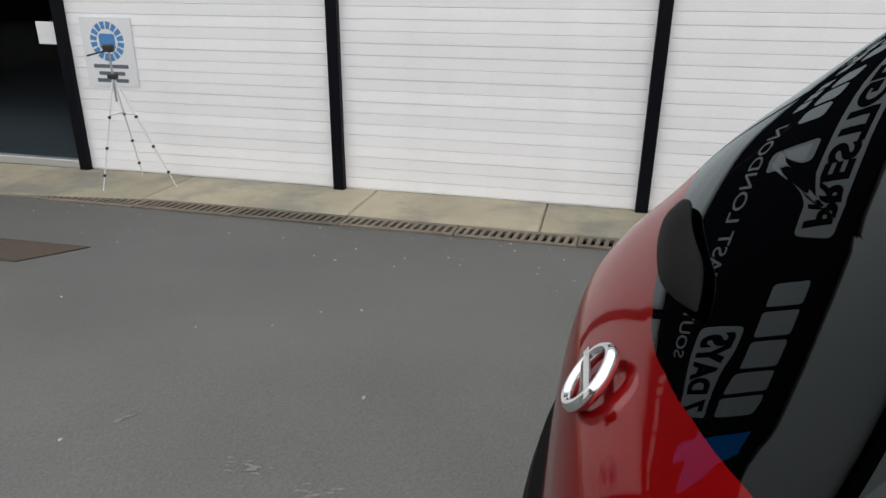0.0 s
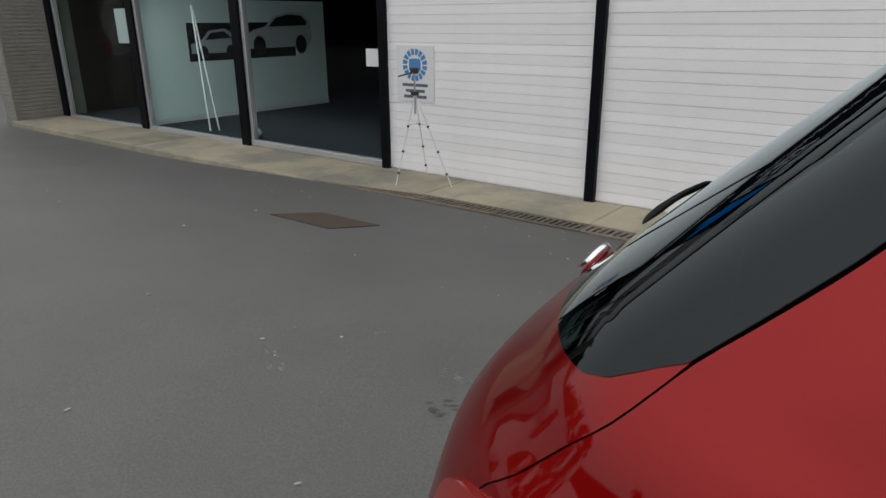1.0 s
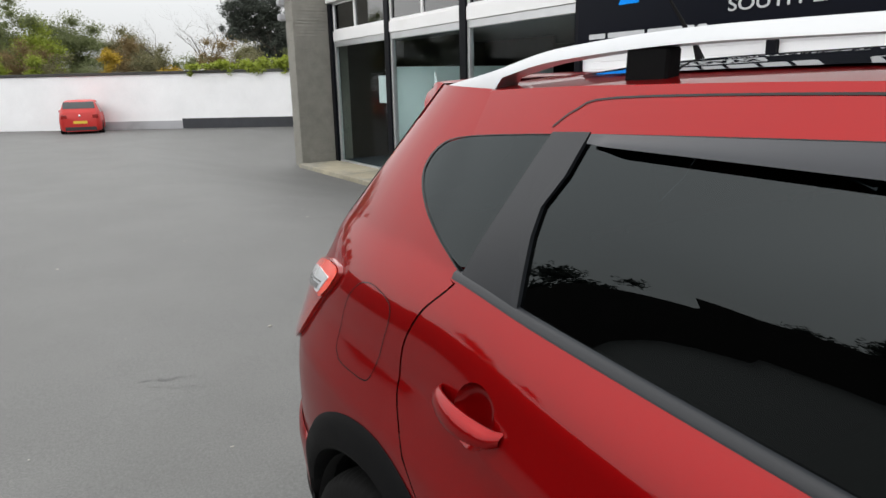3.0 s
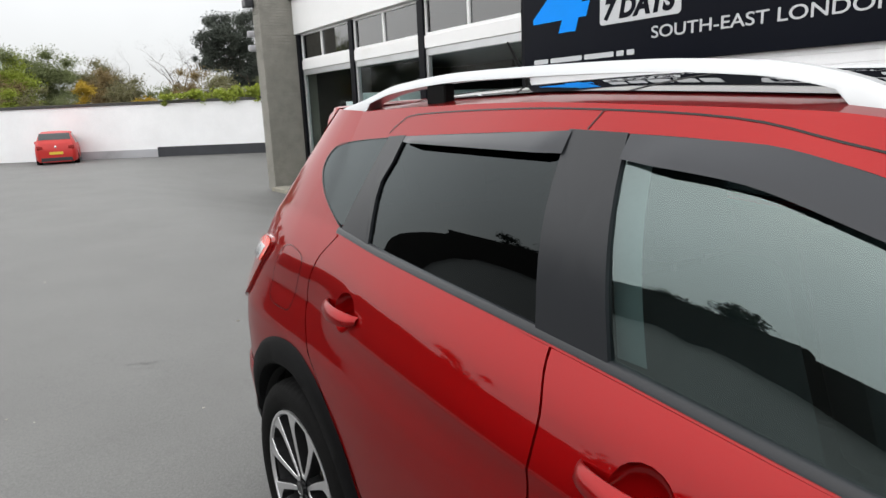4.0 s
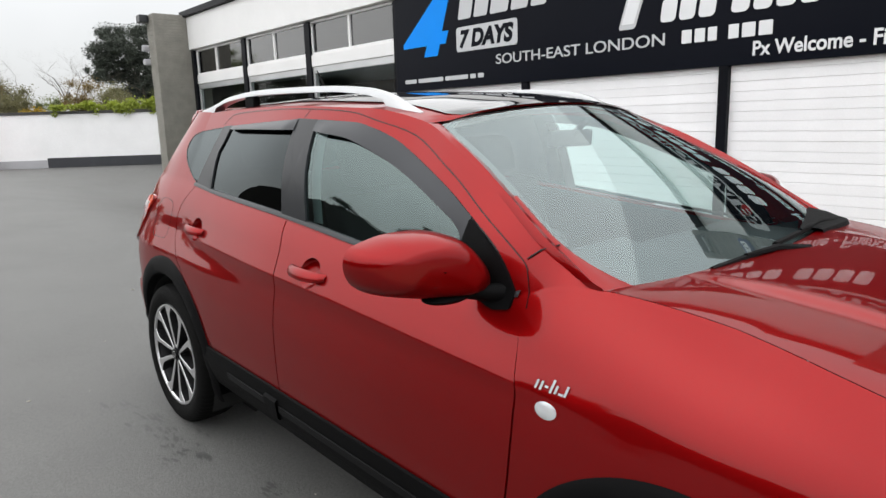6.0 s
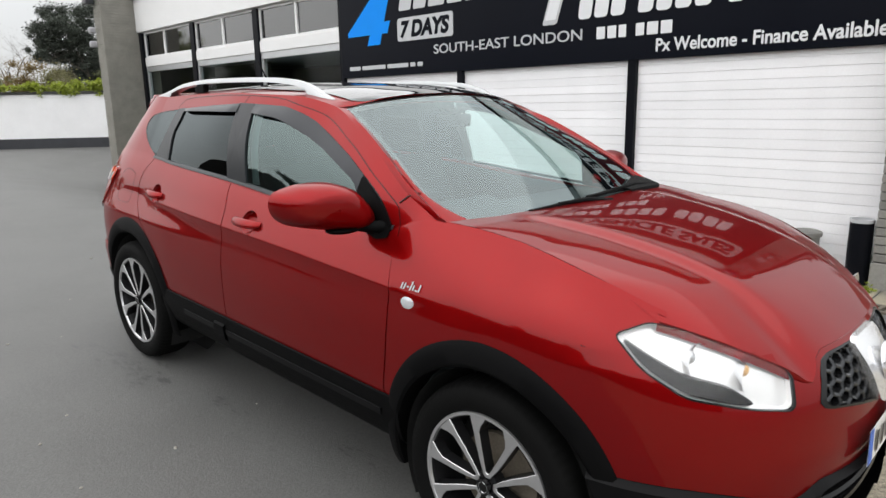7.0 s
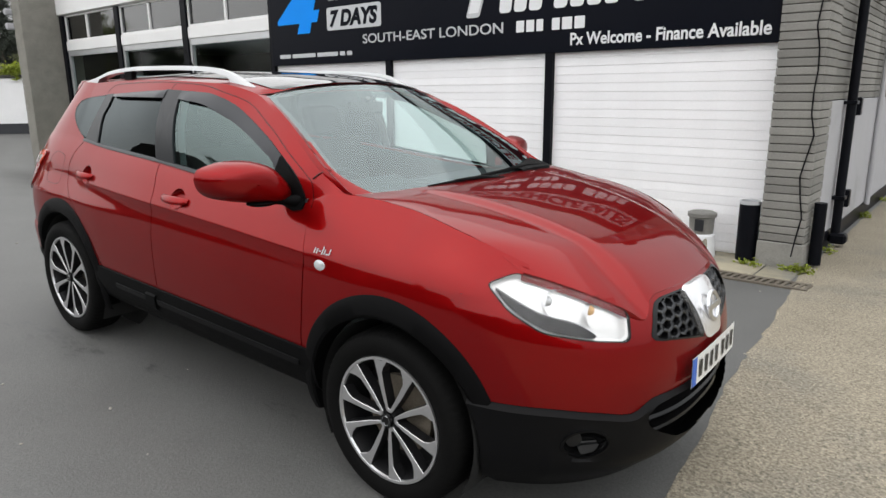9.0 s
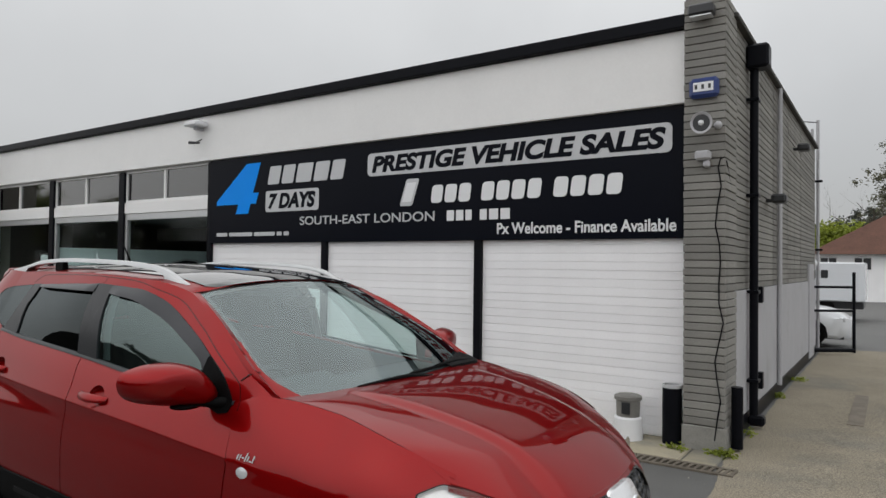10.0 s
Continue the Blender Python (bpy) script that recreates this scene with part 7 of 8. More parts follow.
# slim tripod on the pavement
tripod = thing("tripod", "slim silver camera tripod with a black head", "tripod")
top = Vector((-6.47, 4.62, 0.63))
bm = bmesh.new()
tube(bm, [top + Vector((0, 0, -0.25)), top + Vector((0, 0, 0.20))], 0.010, 8)
part("column", bm, SATIN, tripod, smooth=True)
part("head", boxed(top.x - 0.05, top.x + 0.05, top.y - 0.03, top.y + 0.03, top.z + 0.2, top.z + 0.27, 0.012), PRINT_DARK, tripod)
bm = bmesh.new()
tube(bm, [top + Vector((-0.03, -0.02, 0.21)), top + Vector((-0.16, -0.10, 0.17))], 0.008, 6)
part("pan_handle", bm, PRINT_DARK, tripod)
part("collar", boxed(top.x - 0.045, top.x + 0.045, top.y - 0.03, top.y + 0.03, top.z - 0.04, top.z + 0.01, 0.01), PRINT_DARK, tripod)
for fx, fy in ((-6.60, 4.40), (-6.02, 4.72), (-6.62, 5.02)):
    foot = Vector((fx, fy, BASE + 0.01))
    bm = bmesh.new()
    tube(bm, [top + Vector((0, 0, -0.02)), foot], [0.008, 0.005], 8)
    leg = part("leg", bm, SIGN_WHITE, tripod, smooth=True)
    for t in (0.35, 0.62, 0.86):
        bm = bmesh.new()
        bmesh.ops.create_uvsphere(bm, u_segments=8, v_segments=6, radius=0.016, matrix=Matrix.Translation((top + Vector((0, 0, -0.02))).lerp(foot, t)))
        part("clamp", bm, PRINT_DARK, leg)
bm = bmesh.new()
for fx, fy in ((-6.60, 4.40), (-6.02, 4.72), (-6.62, 5.02)):
    tube(bm, [top + Vector((0, 0, -0.36)), (top + Vector((0, 0, -0.02))).lerp(Vector((fx, fy, BASE)), 0.33)], 0.004, 6)
part("brace", bm, SATIN, tripod)


# ---------------------------------------------------------------- leaves
def leafy(m, share=0.4):
    """Let some of the light through: a leaf is thin."""
    nt = m.node_tree
    b = nt.nodes["Principled BSDF"]
    t = nt.nodes.new("ShaderNodeBsdfTranslucent")
    mix = nt.nodes.new("ShaderNodeMixShader")
    mix.inputs[0].default_value = share
    nt.links.new(b.inputs["Base Color"].links[0].from_socket, t.inputs["Color"])
    nt.links.new(b.outputs[0], mix.inputs[1])
    nt.links.new(t.outputs[0], mix.inputs[2])
    nt.links.new(mix.outputs[0], nt.nodes["Material Output"].inputs["Surface"])
    return m


for m in (LEAF, LEAF_BRIGHT, LEAF_YELLOW):
    leafy(m)


def leaf_cloud(blobs, count, size, squash=1.0):
    """Many small bent leaves scattered through rounded clumps: (x, y, z, rx, ry, rz)."""
    bm_v, bm_f = [], []
    rng = random.Random(len(blobs) * 7919 + count)
    total = sum(b[3] * b[4] * b[5] for b in blobs)
    for b in blobs:
        n = max(8, int(count * b[3] * b[4] * b[5] / total))
        for _ in range(n):
            d = Vector((rng.gauss(0, 1), rng.gauss(0, 1), rng.gauss(0, 1))).normalized()
            r = abs(rng.gauss(0, 0.62))
            while r > 1.15:
                r = abs(rng.gauss(0, 0.62))
            c = Vector((b[0] + d.x * b[3] * r, b[1] + d.y * b[4] * r, b[2] + d.z * b[5] * r))
            a = Vector((rng.gauss(0, 1), rng.gauss(0, 1), rng.gauss(0, 0.6))).normalized()
            q = a.orthogonal().normalized()
            q.rotate(Matrix.Rotation(rng.random() * 6.28, 3, a))
            s = size * rng.uniform(0.6, 1.4)
            k = len(bm_v)
            bm_v += [c - a * s, c + q * s * 0.45, c + a * s, c - q * s * 0.45]
            bm_f.append((k, k + 1, k + 2, k + 3))
    me = bpy.data.meshes.new("leaves")
    me.from_pydata([tuple(v) for v in bm_v], [], bm_f)
    return me


def branches(bm, base, height, spread, levels=4, seed=1, r0=0.12):
    rng = random.Random(seed)

    def grow(p, d, ln, r, lev):
        pts, rad = [p], [r]
        q, dd = p, d
        for k in range(3):
            dd = (dd + Vector((rng.gauss(0, 0.16), rng.gauss(0, 0.16), rng.gauss(0, 0.08)))).normalized()
            q = q + dd * ln / 3
            pts.append(q)
            rad.append(r * (1 - 0.22 * (k + 1)))
        tube(bm, pts, rad, 6 if lev > 1 else 4, False)
        if lev == 0:
            return
        for _ in range(rng.choice((3, 3, 4))):
            t = rng.choice((1, 2, 3))
            side = Vector((rng.gauss(0, 1), rng.gauss(0, 1), rng.uniform(-0.1, 0.8))).normalized()
            grow(pts[t], (dd * 0.55 + side * spread).normalized(), ln * rng.uniform(0.55, 0.75), rad[t] * 0.66, lev - 1)
    grow(Vector(base), Vector((0, 0, 1)), height * 0.4, r0, levels)


def tree(label, base, height, r0, blobs, count, size, leaf, seed, spread=0.6, levels=3):
    t = thing("tree", label, "tree", "trees behind the yard")
    bm = bmesh.new()
    branches(bm, base, height, spread, levels, seed, r0)
    part("trunk", bm, BARK, t)
    if blobs:
        me = leaf_cloud(blobs, count, size)
        me.materials.append(leaf)
        o = new("crown", me)
        o.parent = t
    return t


def clumps(c, r, n, rs, seed):
    """Uneven clumps round a crown's middle."""
    rng = random.Random(seed)
    out = []
    for _ in range(n):
        d = Vector((rng.gauss(0, 1), rng.gauss(0, 1), rng.gauss(0, 1))).normalized() * rng.random() ** 0.5
        s = rs * rng.uniform(0.6, 1.3)
        out.append((c[0] + d.x * r[0], c[1] + d.y * r[1], c[2] + d.z * r[2], s, s, s * 0.75))
    return out


# ---------------------------------------------------------------- white boundary wall with a creeper
WA = Vector((-23.2, 6.3, 0))
WD = Vector((-0.575, -0.818, 0)).normalized()
WN = Vector((-WD.y, WD.x, 0)) * 1.0


def wall_box(name, d0, d1, n0, n1, z0, z1, material, parent=None, bevel=0.0):
    bm = boxed(d0, d1, n0, n1, z0, z1, bevel)
    for v in bm.verts:
        p = WA + WD * v.co.x + WN * v.co.y
        v.co = Vector((p.x, p.y, v.co.z))
    return part(name, bm, material, parent)


if WN.x > 0:
    WN = -WN
bw = tagged(wall_box("wall_boundary", -12, 40, 0.0, 0.3, -0.3, 1.93, WHITE_PAINT), "white painted boundary wall with a dark base", "wall", kind="structure")
wall_box("coping", -12, 40, -0.05, 0.35, 1.931, 2.03, MORTAR, bw, 0.01)
wall_box("dark_base", -12, 3.95, -0.02, -0.001, -0.1, 0.40, mat("dark_blue_grey_paint", (0.030, 0.032, 0.038), 0.6, vary=0.2, scale=2), bw)
wall_box("pale_base", 3.951, 8.5, -0.02, -0.001, -0.1, 0.33, PALE_RENDER, bw)
blobs = []
rng = random.Random(5)
for k in range(64):
    d = lerp(-9, 3.5, k / 63)
    p = WA + WD * d + WN * 0.15
    fade = smooth01((3.8 - d) / 3)
    blobs.append((p.x + rng.uniform(-.2, .2), p.y + rng.uniform(-.2, .2), 2.16 + rng.uniform(-0.08, 0.14) * fade, 0.30, 0.30, 0.10 + 0.17 * fade))
    if rng.random() < 0.3:
        blobs.append((p.x + 0.2, p.y - 0.1, 1.98, 0.16, 0.16, 0.16))
me = leaf_cloud(blobs, 15000, 0.065)
me.materials.append(LEAF_BRIGHT)
tagged(new("creeper", me), "bright green creeper spilling over the boundary wall", "creeper", kind="stuff")

# trees and shrubs behind the wall
LEAF_BROWN = leafy(mat("dry_brown_leaf", (0.20, 0.145, 0.065), 0.8, vary=0.3, scale=1.5))
def behind(d, n):
    p = WA + WD * d + WN * n
    return p.x, p.y


LEAF_HAZE = leafy(mat("olive_spring_leaf", (0.175, 0.20, 0.088), 0.7, vary=0.3, scale=0.7, grain=0.3, grain_scale=7), 0.5)
LEAF_OLIVE = leafy(mat("dull_olive_leaf", (0.175, 0.165, 0.085), 0.75, vary=0.3, scale=0.8, grain=0.3, grain_scale=7), 0.5)
yew = clumps((-34.0, 8.75, 5.2), (1.6, 1.75, 1.55), 80, 0.42, 3) + clumps((-34.0, 9.3, 3.7), (1.3, 1.35, 1.1), 50, 0.40, 5) + clumps((-34.0, 7.6, 4.3), (0.9, 0.9, 1.0), 30, 0.36, 7)
tree("dense dark yew tree behind the boundary wall", (-34.0, 8.9, 0), 6, 0.22, yew, 90000, 0.050, LEAF_DARK, 3)
tree("bare spring tree with thin twigs", (-34.4, 6.3, 0), 8.2, 0.13, None, 0, 0, None, 11, 0.70, 6)
tree("bare shrubby tree with thin twigs", (-34.8, 4.7, 0), 6.6, 0.12, None, 0, 0, None, 23, 0.80, 6)
for x, y, h, r, leaf, seed in ((-36.5, 0.5, 5.3, 1.7, LEAF_HAZE, 31), (-36.0, -2.2, 6.0, 1.9, LEAF_HAZE, 41), (-35.0, -0.9, 4.6, 1.0, LEAF_BRIGHT, 37), (-36.6, 3.0, 4.6, 1.3, LEAF_OLIVE, 51), (-37.0, -5.4, 6.6, 1.9, LEAF_HAZE, 43), (-35.5, -8.5, 6.0, 1.7, LEAF, 47), (-36.0, -12.0, 5.6, 1.7, LEAF, 49), (-40, 12, 5.0, 1.5, LEAF, 57)):
    tree("leafy green shrubby tree behind the wall", (x, y, 0), h, 0.08, clumps((x, y, h * 0.58), (r, r, h * 0.34), 60, 0.60, seed), 42000, 0.042, leaf, seed)
# a loose brown and olive hedge fills the gaps between them
for k in range(11):
    d, n = 2.2 + k * 1.35, 2.6 + 0.5 * (k % 3)
    x, y = behind(d, n)
    h = 3.3 + 0.4 * math.sin(k * 2.1)
    me = leaf_cloud(clumps((x, y, h * 0.62), (0.8, 0.9, h * 0.34), 24, 0.48, 120 + k), 9000, 0.036)
    me.materials.append((LEAF_OLIVE, LEAF_BROWN, LEAF_HAZE)[k % 3])
    tagged(new("shrub", me), "loose olive and brown shrub above the wall", "shrub", "shrubs along the wall")
for d, n, h, leaf, seed in ((7.4, 1.8, 3.3, LEAF_YELLOW, 53), (5.2, 2.0, 2.6, LEAF_YELLOW, 59), (11.8, 1.6, 3.1, LEAF_BRIGHT, 67), (10.4, 1.7, 2.7, LEAF_BRIGHT, 71), (14.5, 2.0, 3.0, LEAF_YELLOW, 73)):
    x, y = behind(d, n)
    me = leaf_cloud(clumps((x, y, h * 0.75), (0.25, 0.32, h * 0.25), 12, 0.26, seed), 3500, 0.040)
    me.materials.append(leaf)
    tagged(new("shrub", me), "loose yellow flowering shrub above the wall" if leaf is LEAF_YELLOW else "bright green shrub above the wall", "shrub", "shrubs along the wall")


# ---------------------------------------------------------------- other cars
PRINT_GLOSS = mat("dark_car_glass", (0.03, 0.034, 0.036), 0.04, vary=0.05, scale=2)
def plain_car(label, paint, at, hatch=True, k=1.0):
    """A small hatchback or saloon, x ahead: body, panes, lamps, wheels."""
    c = thing("car", label, "car", at=at)
    if hatch:
        top = curve([(-1.98, 0.95), (-1.90, 1.05), (-1.55, 1.42), (-1.0, 1.47), (0.0, 1.48), (0.35, 1.42), (1.05, 0.98), (1.5, 0.90), (1.9, 0.76), (2.0, 0.62)])
    else:
        top = curve([(-2.3, 0.95), (-1.7, 1.02), (-1.1, 1.36), (-0.4, 1.46), (0.1, 1.45), (0.5, 1.36), (1.1, 1.02), (1.6, 0.95), (2.05, 0.80), (2.2, 0.62)])
    x0, x1 = (-1.98, 2.0) if hatch else (-2.3, 2.2)
    belt = curve([(x0, 0.95), (0.9, 0.93), (1.4, 0.86), (x1, 0.62)])
    wide = curve([(x0, 0.62), (x0 + 0.12, 0.74), (x0 + 0.5, 0.82), (0, 0.845), (x1 - 0.7, 0.82), (x1 - 0.2, 0.68), (x1, 0.5)])

    def section(x):
        w, b, t = wide(x), min(belt(x), top(x) - 0.01), top(x)
        g = max(0.0, min(1.0, (t - b) / 0.5))
        yb = w - 0.04
        yt = yb - 0.20 * g
        return [(w - 0.10, 0.20), (w - 0.02, 0.28), (w, 0.5), (w, 0.7), (yb, b), (lerp(yb, yt, 0.33), lerp(b, t - 0.05, 0.33)), (lerp(yb, yt, 0.66), lerp(b, t - 0.05, 0.66)), (yt, t - 0.05), (yt * 0.9, t - 0.012), (yt * 0.5, t), (0, t + 0.008)]
    n = 56
    xs = [lerp(x0, x1, i / n) for i in range(n + 1)]
    bm = bmesh.new()
    for s in (1, -1):
        grid_mesh(bm, [[Vector((x, s * y, z)) for y, z in section(x)] for x in xs])
    for x in (x0, x1):
        ring = [bm.verts.new((x, y, z)) for y, z in section(x)] + [bm.verts.new((x, -y, z)) for y, z in section(x)[::-1][1:]]
        bm.faces.new(ring)
    bmesh.ops.remove_doubles(bm, verts=bm.verts, dist=0.001)
    ring = lambda wx: [(wx + 0.36 * math.cos(2 * math.pi * m / 40), 0.31 + 0.36 * math.sin(2 * math.pi * m / 40)) for m in range(40)]
    wb = (-1.22, 1.25) if hatch else (-1.35, 1.35)
    for wx in wb:
        cut_hole(bm, ring(wx), lambda p: (p.x, p.z), lambda u, v, co: Vector((u, co.y, v)), test=lambda p: abs(p.y) > 0.45)
    part("body", bm, paint, c, smooth=True)
    part("underside", boxed(x0 + 0.15, x1 - 0.15, -0.6, 0.6, 0.18, 0.5), PRINT_DARK, c)
    for s in (1, -1):
        bm = bmesh.new()
        rows = []
        for i in range(25):
            x = lerp(-1.45 if hatch else -1.2, 0.72, i / 24)
            sec = section(x)
            f = min(1, (i + 0.01) / 4) * min(1, (24.01 - i) / 8)
            rows.append([Vector((x, s * (lerp(sec[4][0], sec[7][0], t) + 0.006), lerp(sec[4][1], sec[7][1], t))) for t in (0.05, 0.05 + 0.85 * f * 0.5, 0.05 + 0.85 * f)])
        grid_mesh(bm, rows)
        part("side_pane", bm, PRINT_GLOSS, c, smooth=True)
    for xa, xb in ((-1.60, -1.84) if hatch else (-1.15, -1.62), (0.42, 1.0)):
        bm = bmesh.new()
        grid_mesh(bm, [[Vector((lerp(xa, xb, i / 6), y * (wide(lerp(xa, xb, i / 6)) - lerp(0.24, 0.14, i / 6)), top(lerp(xa, xb, i / 6)) + 0.012)) for y in (-1, -0.5, 0, 0.5, 1)] for i in range(7)])
        part("rear_pane" if xa < 0 else "windscreen", bm, PRINT_GLOSS, c, smooth=True)
    for s in (1, -1):
        part("tail_lamp", boxed(x0 - 0.01, x0 + 0.12, min(s * 0.46, s * 0.70), max(s * 0.46, s * 0.70), 0.72, 0.90, 0.03), LAMP_RED, c)
        part("headlight", boxed(x1 - 0.30, x1 - 0.12, min(s * 0.42, s * 0.66), max(s * 0.42, s * 0.66), 0.60, 0.74, 0.03), LAMP_CLEAR, c)
        part("door_mirror", boxed(0.62, 0.74, min(s * 0.82, s * 0.98), max(s * 0.82, s * 0.98), 0.92, 1.04, 0.03), paint, c)
    part("number_plate", boxed(x0 - 0.016, x0 - 0.004, -0.26, 0.26, 0.52, 0.63, 0.002), mat("plate_yellow", (0.70, 0.50, 0.05), 0.4, vary=0.03, scale=4) if hatch else PLATE_W, c)
    bm = bmesh.new()
    bmesh.ops.create_uvsphere(bm, u_segments=12, v_segments=8, radius=0.05, matrix=Matrix.Translation((x0 - 0.002, 0, 0.84)) @ Matrix.Diagonal((0.3, 1, 1, 1)))
    part("badge", bm, CHROME, c, smooth=True)
    part("lower_bumper", boxed(x0 - 0.008, x0 + 0.1, -0.60, 0.60, 0.22, 0.40, 0.02), PRINT_DARK, c)
    for wx in wb:
        for s in (1, -1):
            w = new("wheel")
            w.parent = c
            w.matrix_basis = pose(wx, -s * 0.72, 0.31, 0, 0, 0 if s == 1 else 180)
            bm = bmesh.new()
            grid_mesh(bm, [[Vector((r * math.cos(a), y, r * math.sin(a))) for r, y in ((0.20, -0.09), (0.25, -0.105), (0.29, -0.10), (0.31, -0.07), (0.31, 0.07), (0.27, 0.1))] for a in (2 * math.pi * m / 36 for m in range(37))])
            part("tyre", bm, RUBBER, w, smooth=True)
            bm = bmesh.new()
            bmesh.ops.create_cone(bm, cap_ends=True, segments=36, radius1=0.20, radius2=0.2, depth=0.03, matrix=Matrix.Translation((0, -0.06, 0)) @ Matrix.Rotation(math.pi / 2, 4, "X"))
            part("rim", bm, ALLOY_DARK, w)
            for m in range(10):
                a = 2 * math.pi * m / 10
                bm = bmesh.new()
                c2, d2 = Vector((math.cos(a), 0, math.sin(a))), Vector((-math.sin(a), 0, math.cos(a)))
                grid_mesh(bm, [[c2 * r + d2 * t + Vector((0, -0.086, 0)) for t in (-0.014, 0.014)] for r in (0.03, 0.205)])
                part("spoke", bm, MACHINED, w)
    return c


RED_CAR = mat("bright_red_paint", (0.46, 0.010, 0.006), 0.5, vary=0.02, scale=2, coat=0.15)
WHITE_CAR = mat("white_car_paint", (0.68, 0.70, 0.73), 0.35, vary=0.02, scale=2, coat=0.8)
plain_car("bright red hatchback parked nose to the white wall", RED_CAR, Matrix.Translation((-26.8, 0.03, -0.02)) @ Matrix.Rotation(radians(173), 4, "Z") @ Matrix.Scale(0.78, 4))
plain_car("white saloon car parked behind the building", WHITE_CAR, Matrix.Translation((0.05, 17.3, -0.42)) @ Matrix.Rotation(radians(0), 4, "Z"), False)

# ---------------------------------------------------------------- the lane beside the building
gate = thing("metal_gate", "open black steel gate frame at the end of the side wall", "gate")
for z in (-0.36, 0.55, 1.10):
    bm = bmesh.new()
    tube(bm, [(1.50, 14.9, z), (2.36, 15.5, z)], 0.03 if z > -0.3 else 0.05, 8)
    part("rail", bm, BLACK_PAINT, gate)
for x, y in ((1.50, 14.9), (2.36, 15.5)):
    bm = bmesh.new()
    tube(bm, [(x, y, -0.42), (x, y, 1.45)], 0.035, 8)
    part("post", bm, BLACK_PAINT, gate)
mast = thing("mast", "grey steel mast with brackets at the building's corner", "mast")
for x, z1, r in ((1.50, 4.9, 0.03), (1.62, 5.1, 0.035)):
    bm = bmesh.new()
    tube(bm, [(x, 15.6, -0.42), (x, 15.6, z1)], r, 8)
    part("pole", bm, PALE_RENDER, mast)
for z in (1.95, 3.6):
    part("bracket", boxed(1.36, 1.72, 15.55, 15.65, z, z + 0.05, 0.005), BLACK_PAINT, mast)
bm = bmesh.new()
tube(bm, [(1.62, 15.6, 5.05), (1.0, 15.0, 5.05)], 0.012, 6)
part("wire_arm", bm, BLACK_PAINT, mast)
bm = bmesh.new()
bmesh.ops.create_uvsphere(bm, u_segments=12, v_segments=8, radius=0.12, matrix=Matrix.Translation((1.50, 15.5, 1.65)))
part("camera_dome", bm, SIGN_WHITE, mast, smooth=True)
# lorry body beyond
lorry = thing("lorry", "white box lorry parked across the lane", "lorry")
part("box_body", boxed(-3.6, 2.27, 27.0, 29.3, 0.28, 1.78, 0.04), WHITE_CAR, lorry)
part("chassis", boxed(-3.4, 2.2, 27.2, 29.1, 0.0, 0.279, 0.03), PRINT_DARK, lorry)
for k, (x, w) in enumerate(((0.38, 0.24), (0.68, 0.07), (0.80, 0.24))):
    part("text_bar", boxed(x, x + w, 26.985, 26.999, 1.17, 1.48, 0.0), PRINT_DARK, lorry)
for x in (-2.6, 0.9):
    bm = bmesh.new()
    bmesh.ops.create_cone(bm, cap_ends=True, segments=28, radius1=0.36, radius2=0.36, depth=0.25, matrix=Matrix.Translation((x, 27.2, 0.0)) @ Matrix.Rotation(math.pi / 2, 4, "X"))
    part("wheel", bm, RUBBER, lorry)
# house with a red-brown roof
house = thing("house", "pale house with a brown tiled hip roof and two windows", "house")
part("wall", boxed(-1.0, 14, 46.0, 55, -1, 2.5), WHITE_PAINT, house)
bm = bmesh.new()
v = [bm.verts.new(p) for p in ((-1.5, 45.4, 2.46), (14.5, 45.4, 2.46), (14.5, 55.6, 2.46), (-1.5, 55.6, 2.46), (5.4, 50.5, 6.6), (11, 50.5, 6.6))]
for f in ((0, 1, 5, 4), (1, 2, 5), (2, 3, 4, 5), (3, 0, 4), (0, 3, 2, 1)):
    bm.faces.new([v[i] for i in f])
ROOF_TILE = mat("brown_roof_tile", (0.10, 0.045, 0.03), 0.85, vary=0.2, scale=1.5, grain=0.25, grain_scale=12, bump=0.3)
part("roof", bm, ROOF_TILE, house)
for x in (-0.75, 1.1, 4.0, 8.0):
    w = part("window", boxed(x, x + 1.0, 45.93, 45.998, 1.45, 2.3, 0.01), FASCIA, house)
    for d in (0.07, 0.53):
        part("pane", boxed(x + d, x + d + 0.40, 45.91, 45.929, 1.52, 2.22), PRINT_DARK, w)
for (bx, by), h, leaf, seed, lv in (((2.6, 64), 12.8, None, 81, 5), ((-0.9, 58), 5.4, LEAF_BRIGHT, 83, 3), ((1.2, 75), 8.0, LEAF_DARK, 89, 3), ((-4, 70), 7.0, LEAF, 97, 3), ((9, 80), 10, LEAF, 99, 3)):
    if leaf:
        tree("leafy tree beyond the houses", (bx, by, 0), h, 0.25, clumps((bx, by, h * 0.65), (2.6, 2.6, h * 0.28), 24, 1.1, seed), 7000, 0.16, leaf, seed)
    else:
        tree("tall hazy tree coming into leaf", (bx, by, 0), h, 0.28, clumps((bx, by, h * 0.62), (2.6, 2.6, h * 0.34), 40, 0.8, seed), 5000, 0.11, mat("buds_grey_green", (0.13, 0.13, 0.085), 0.8, vary=0.2, scale=1), seed, 0.6, 4)
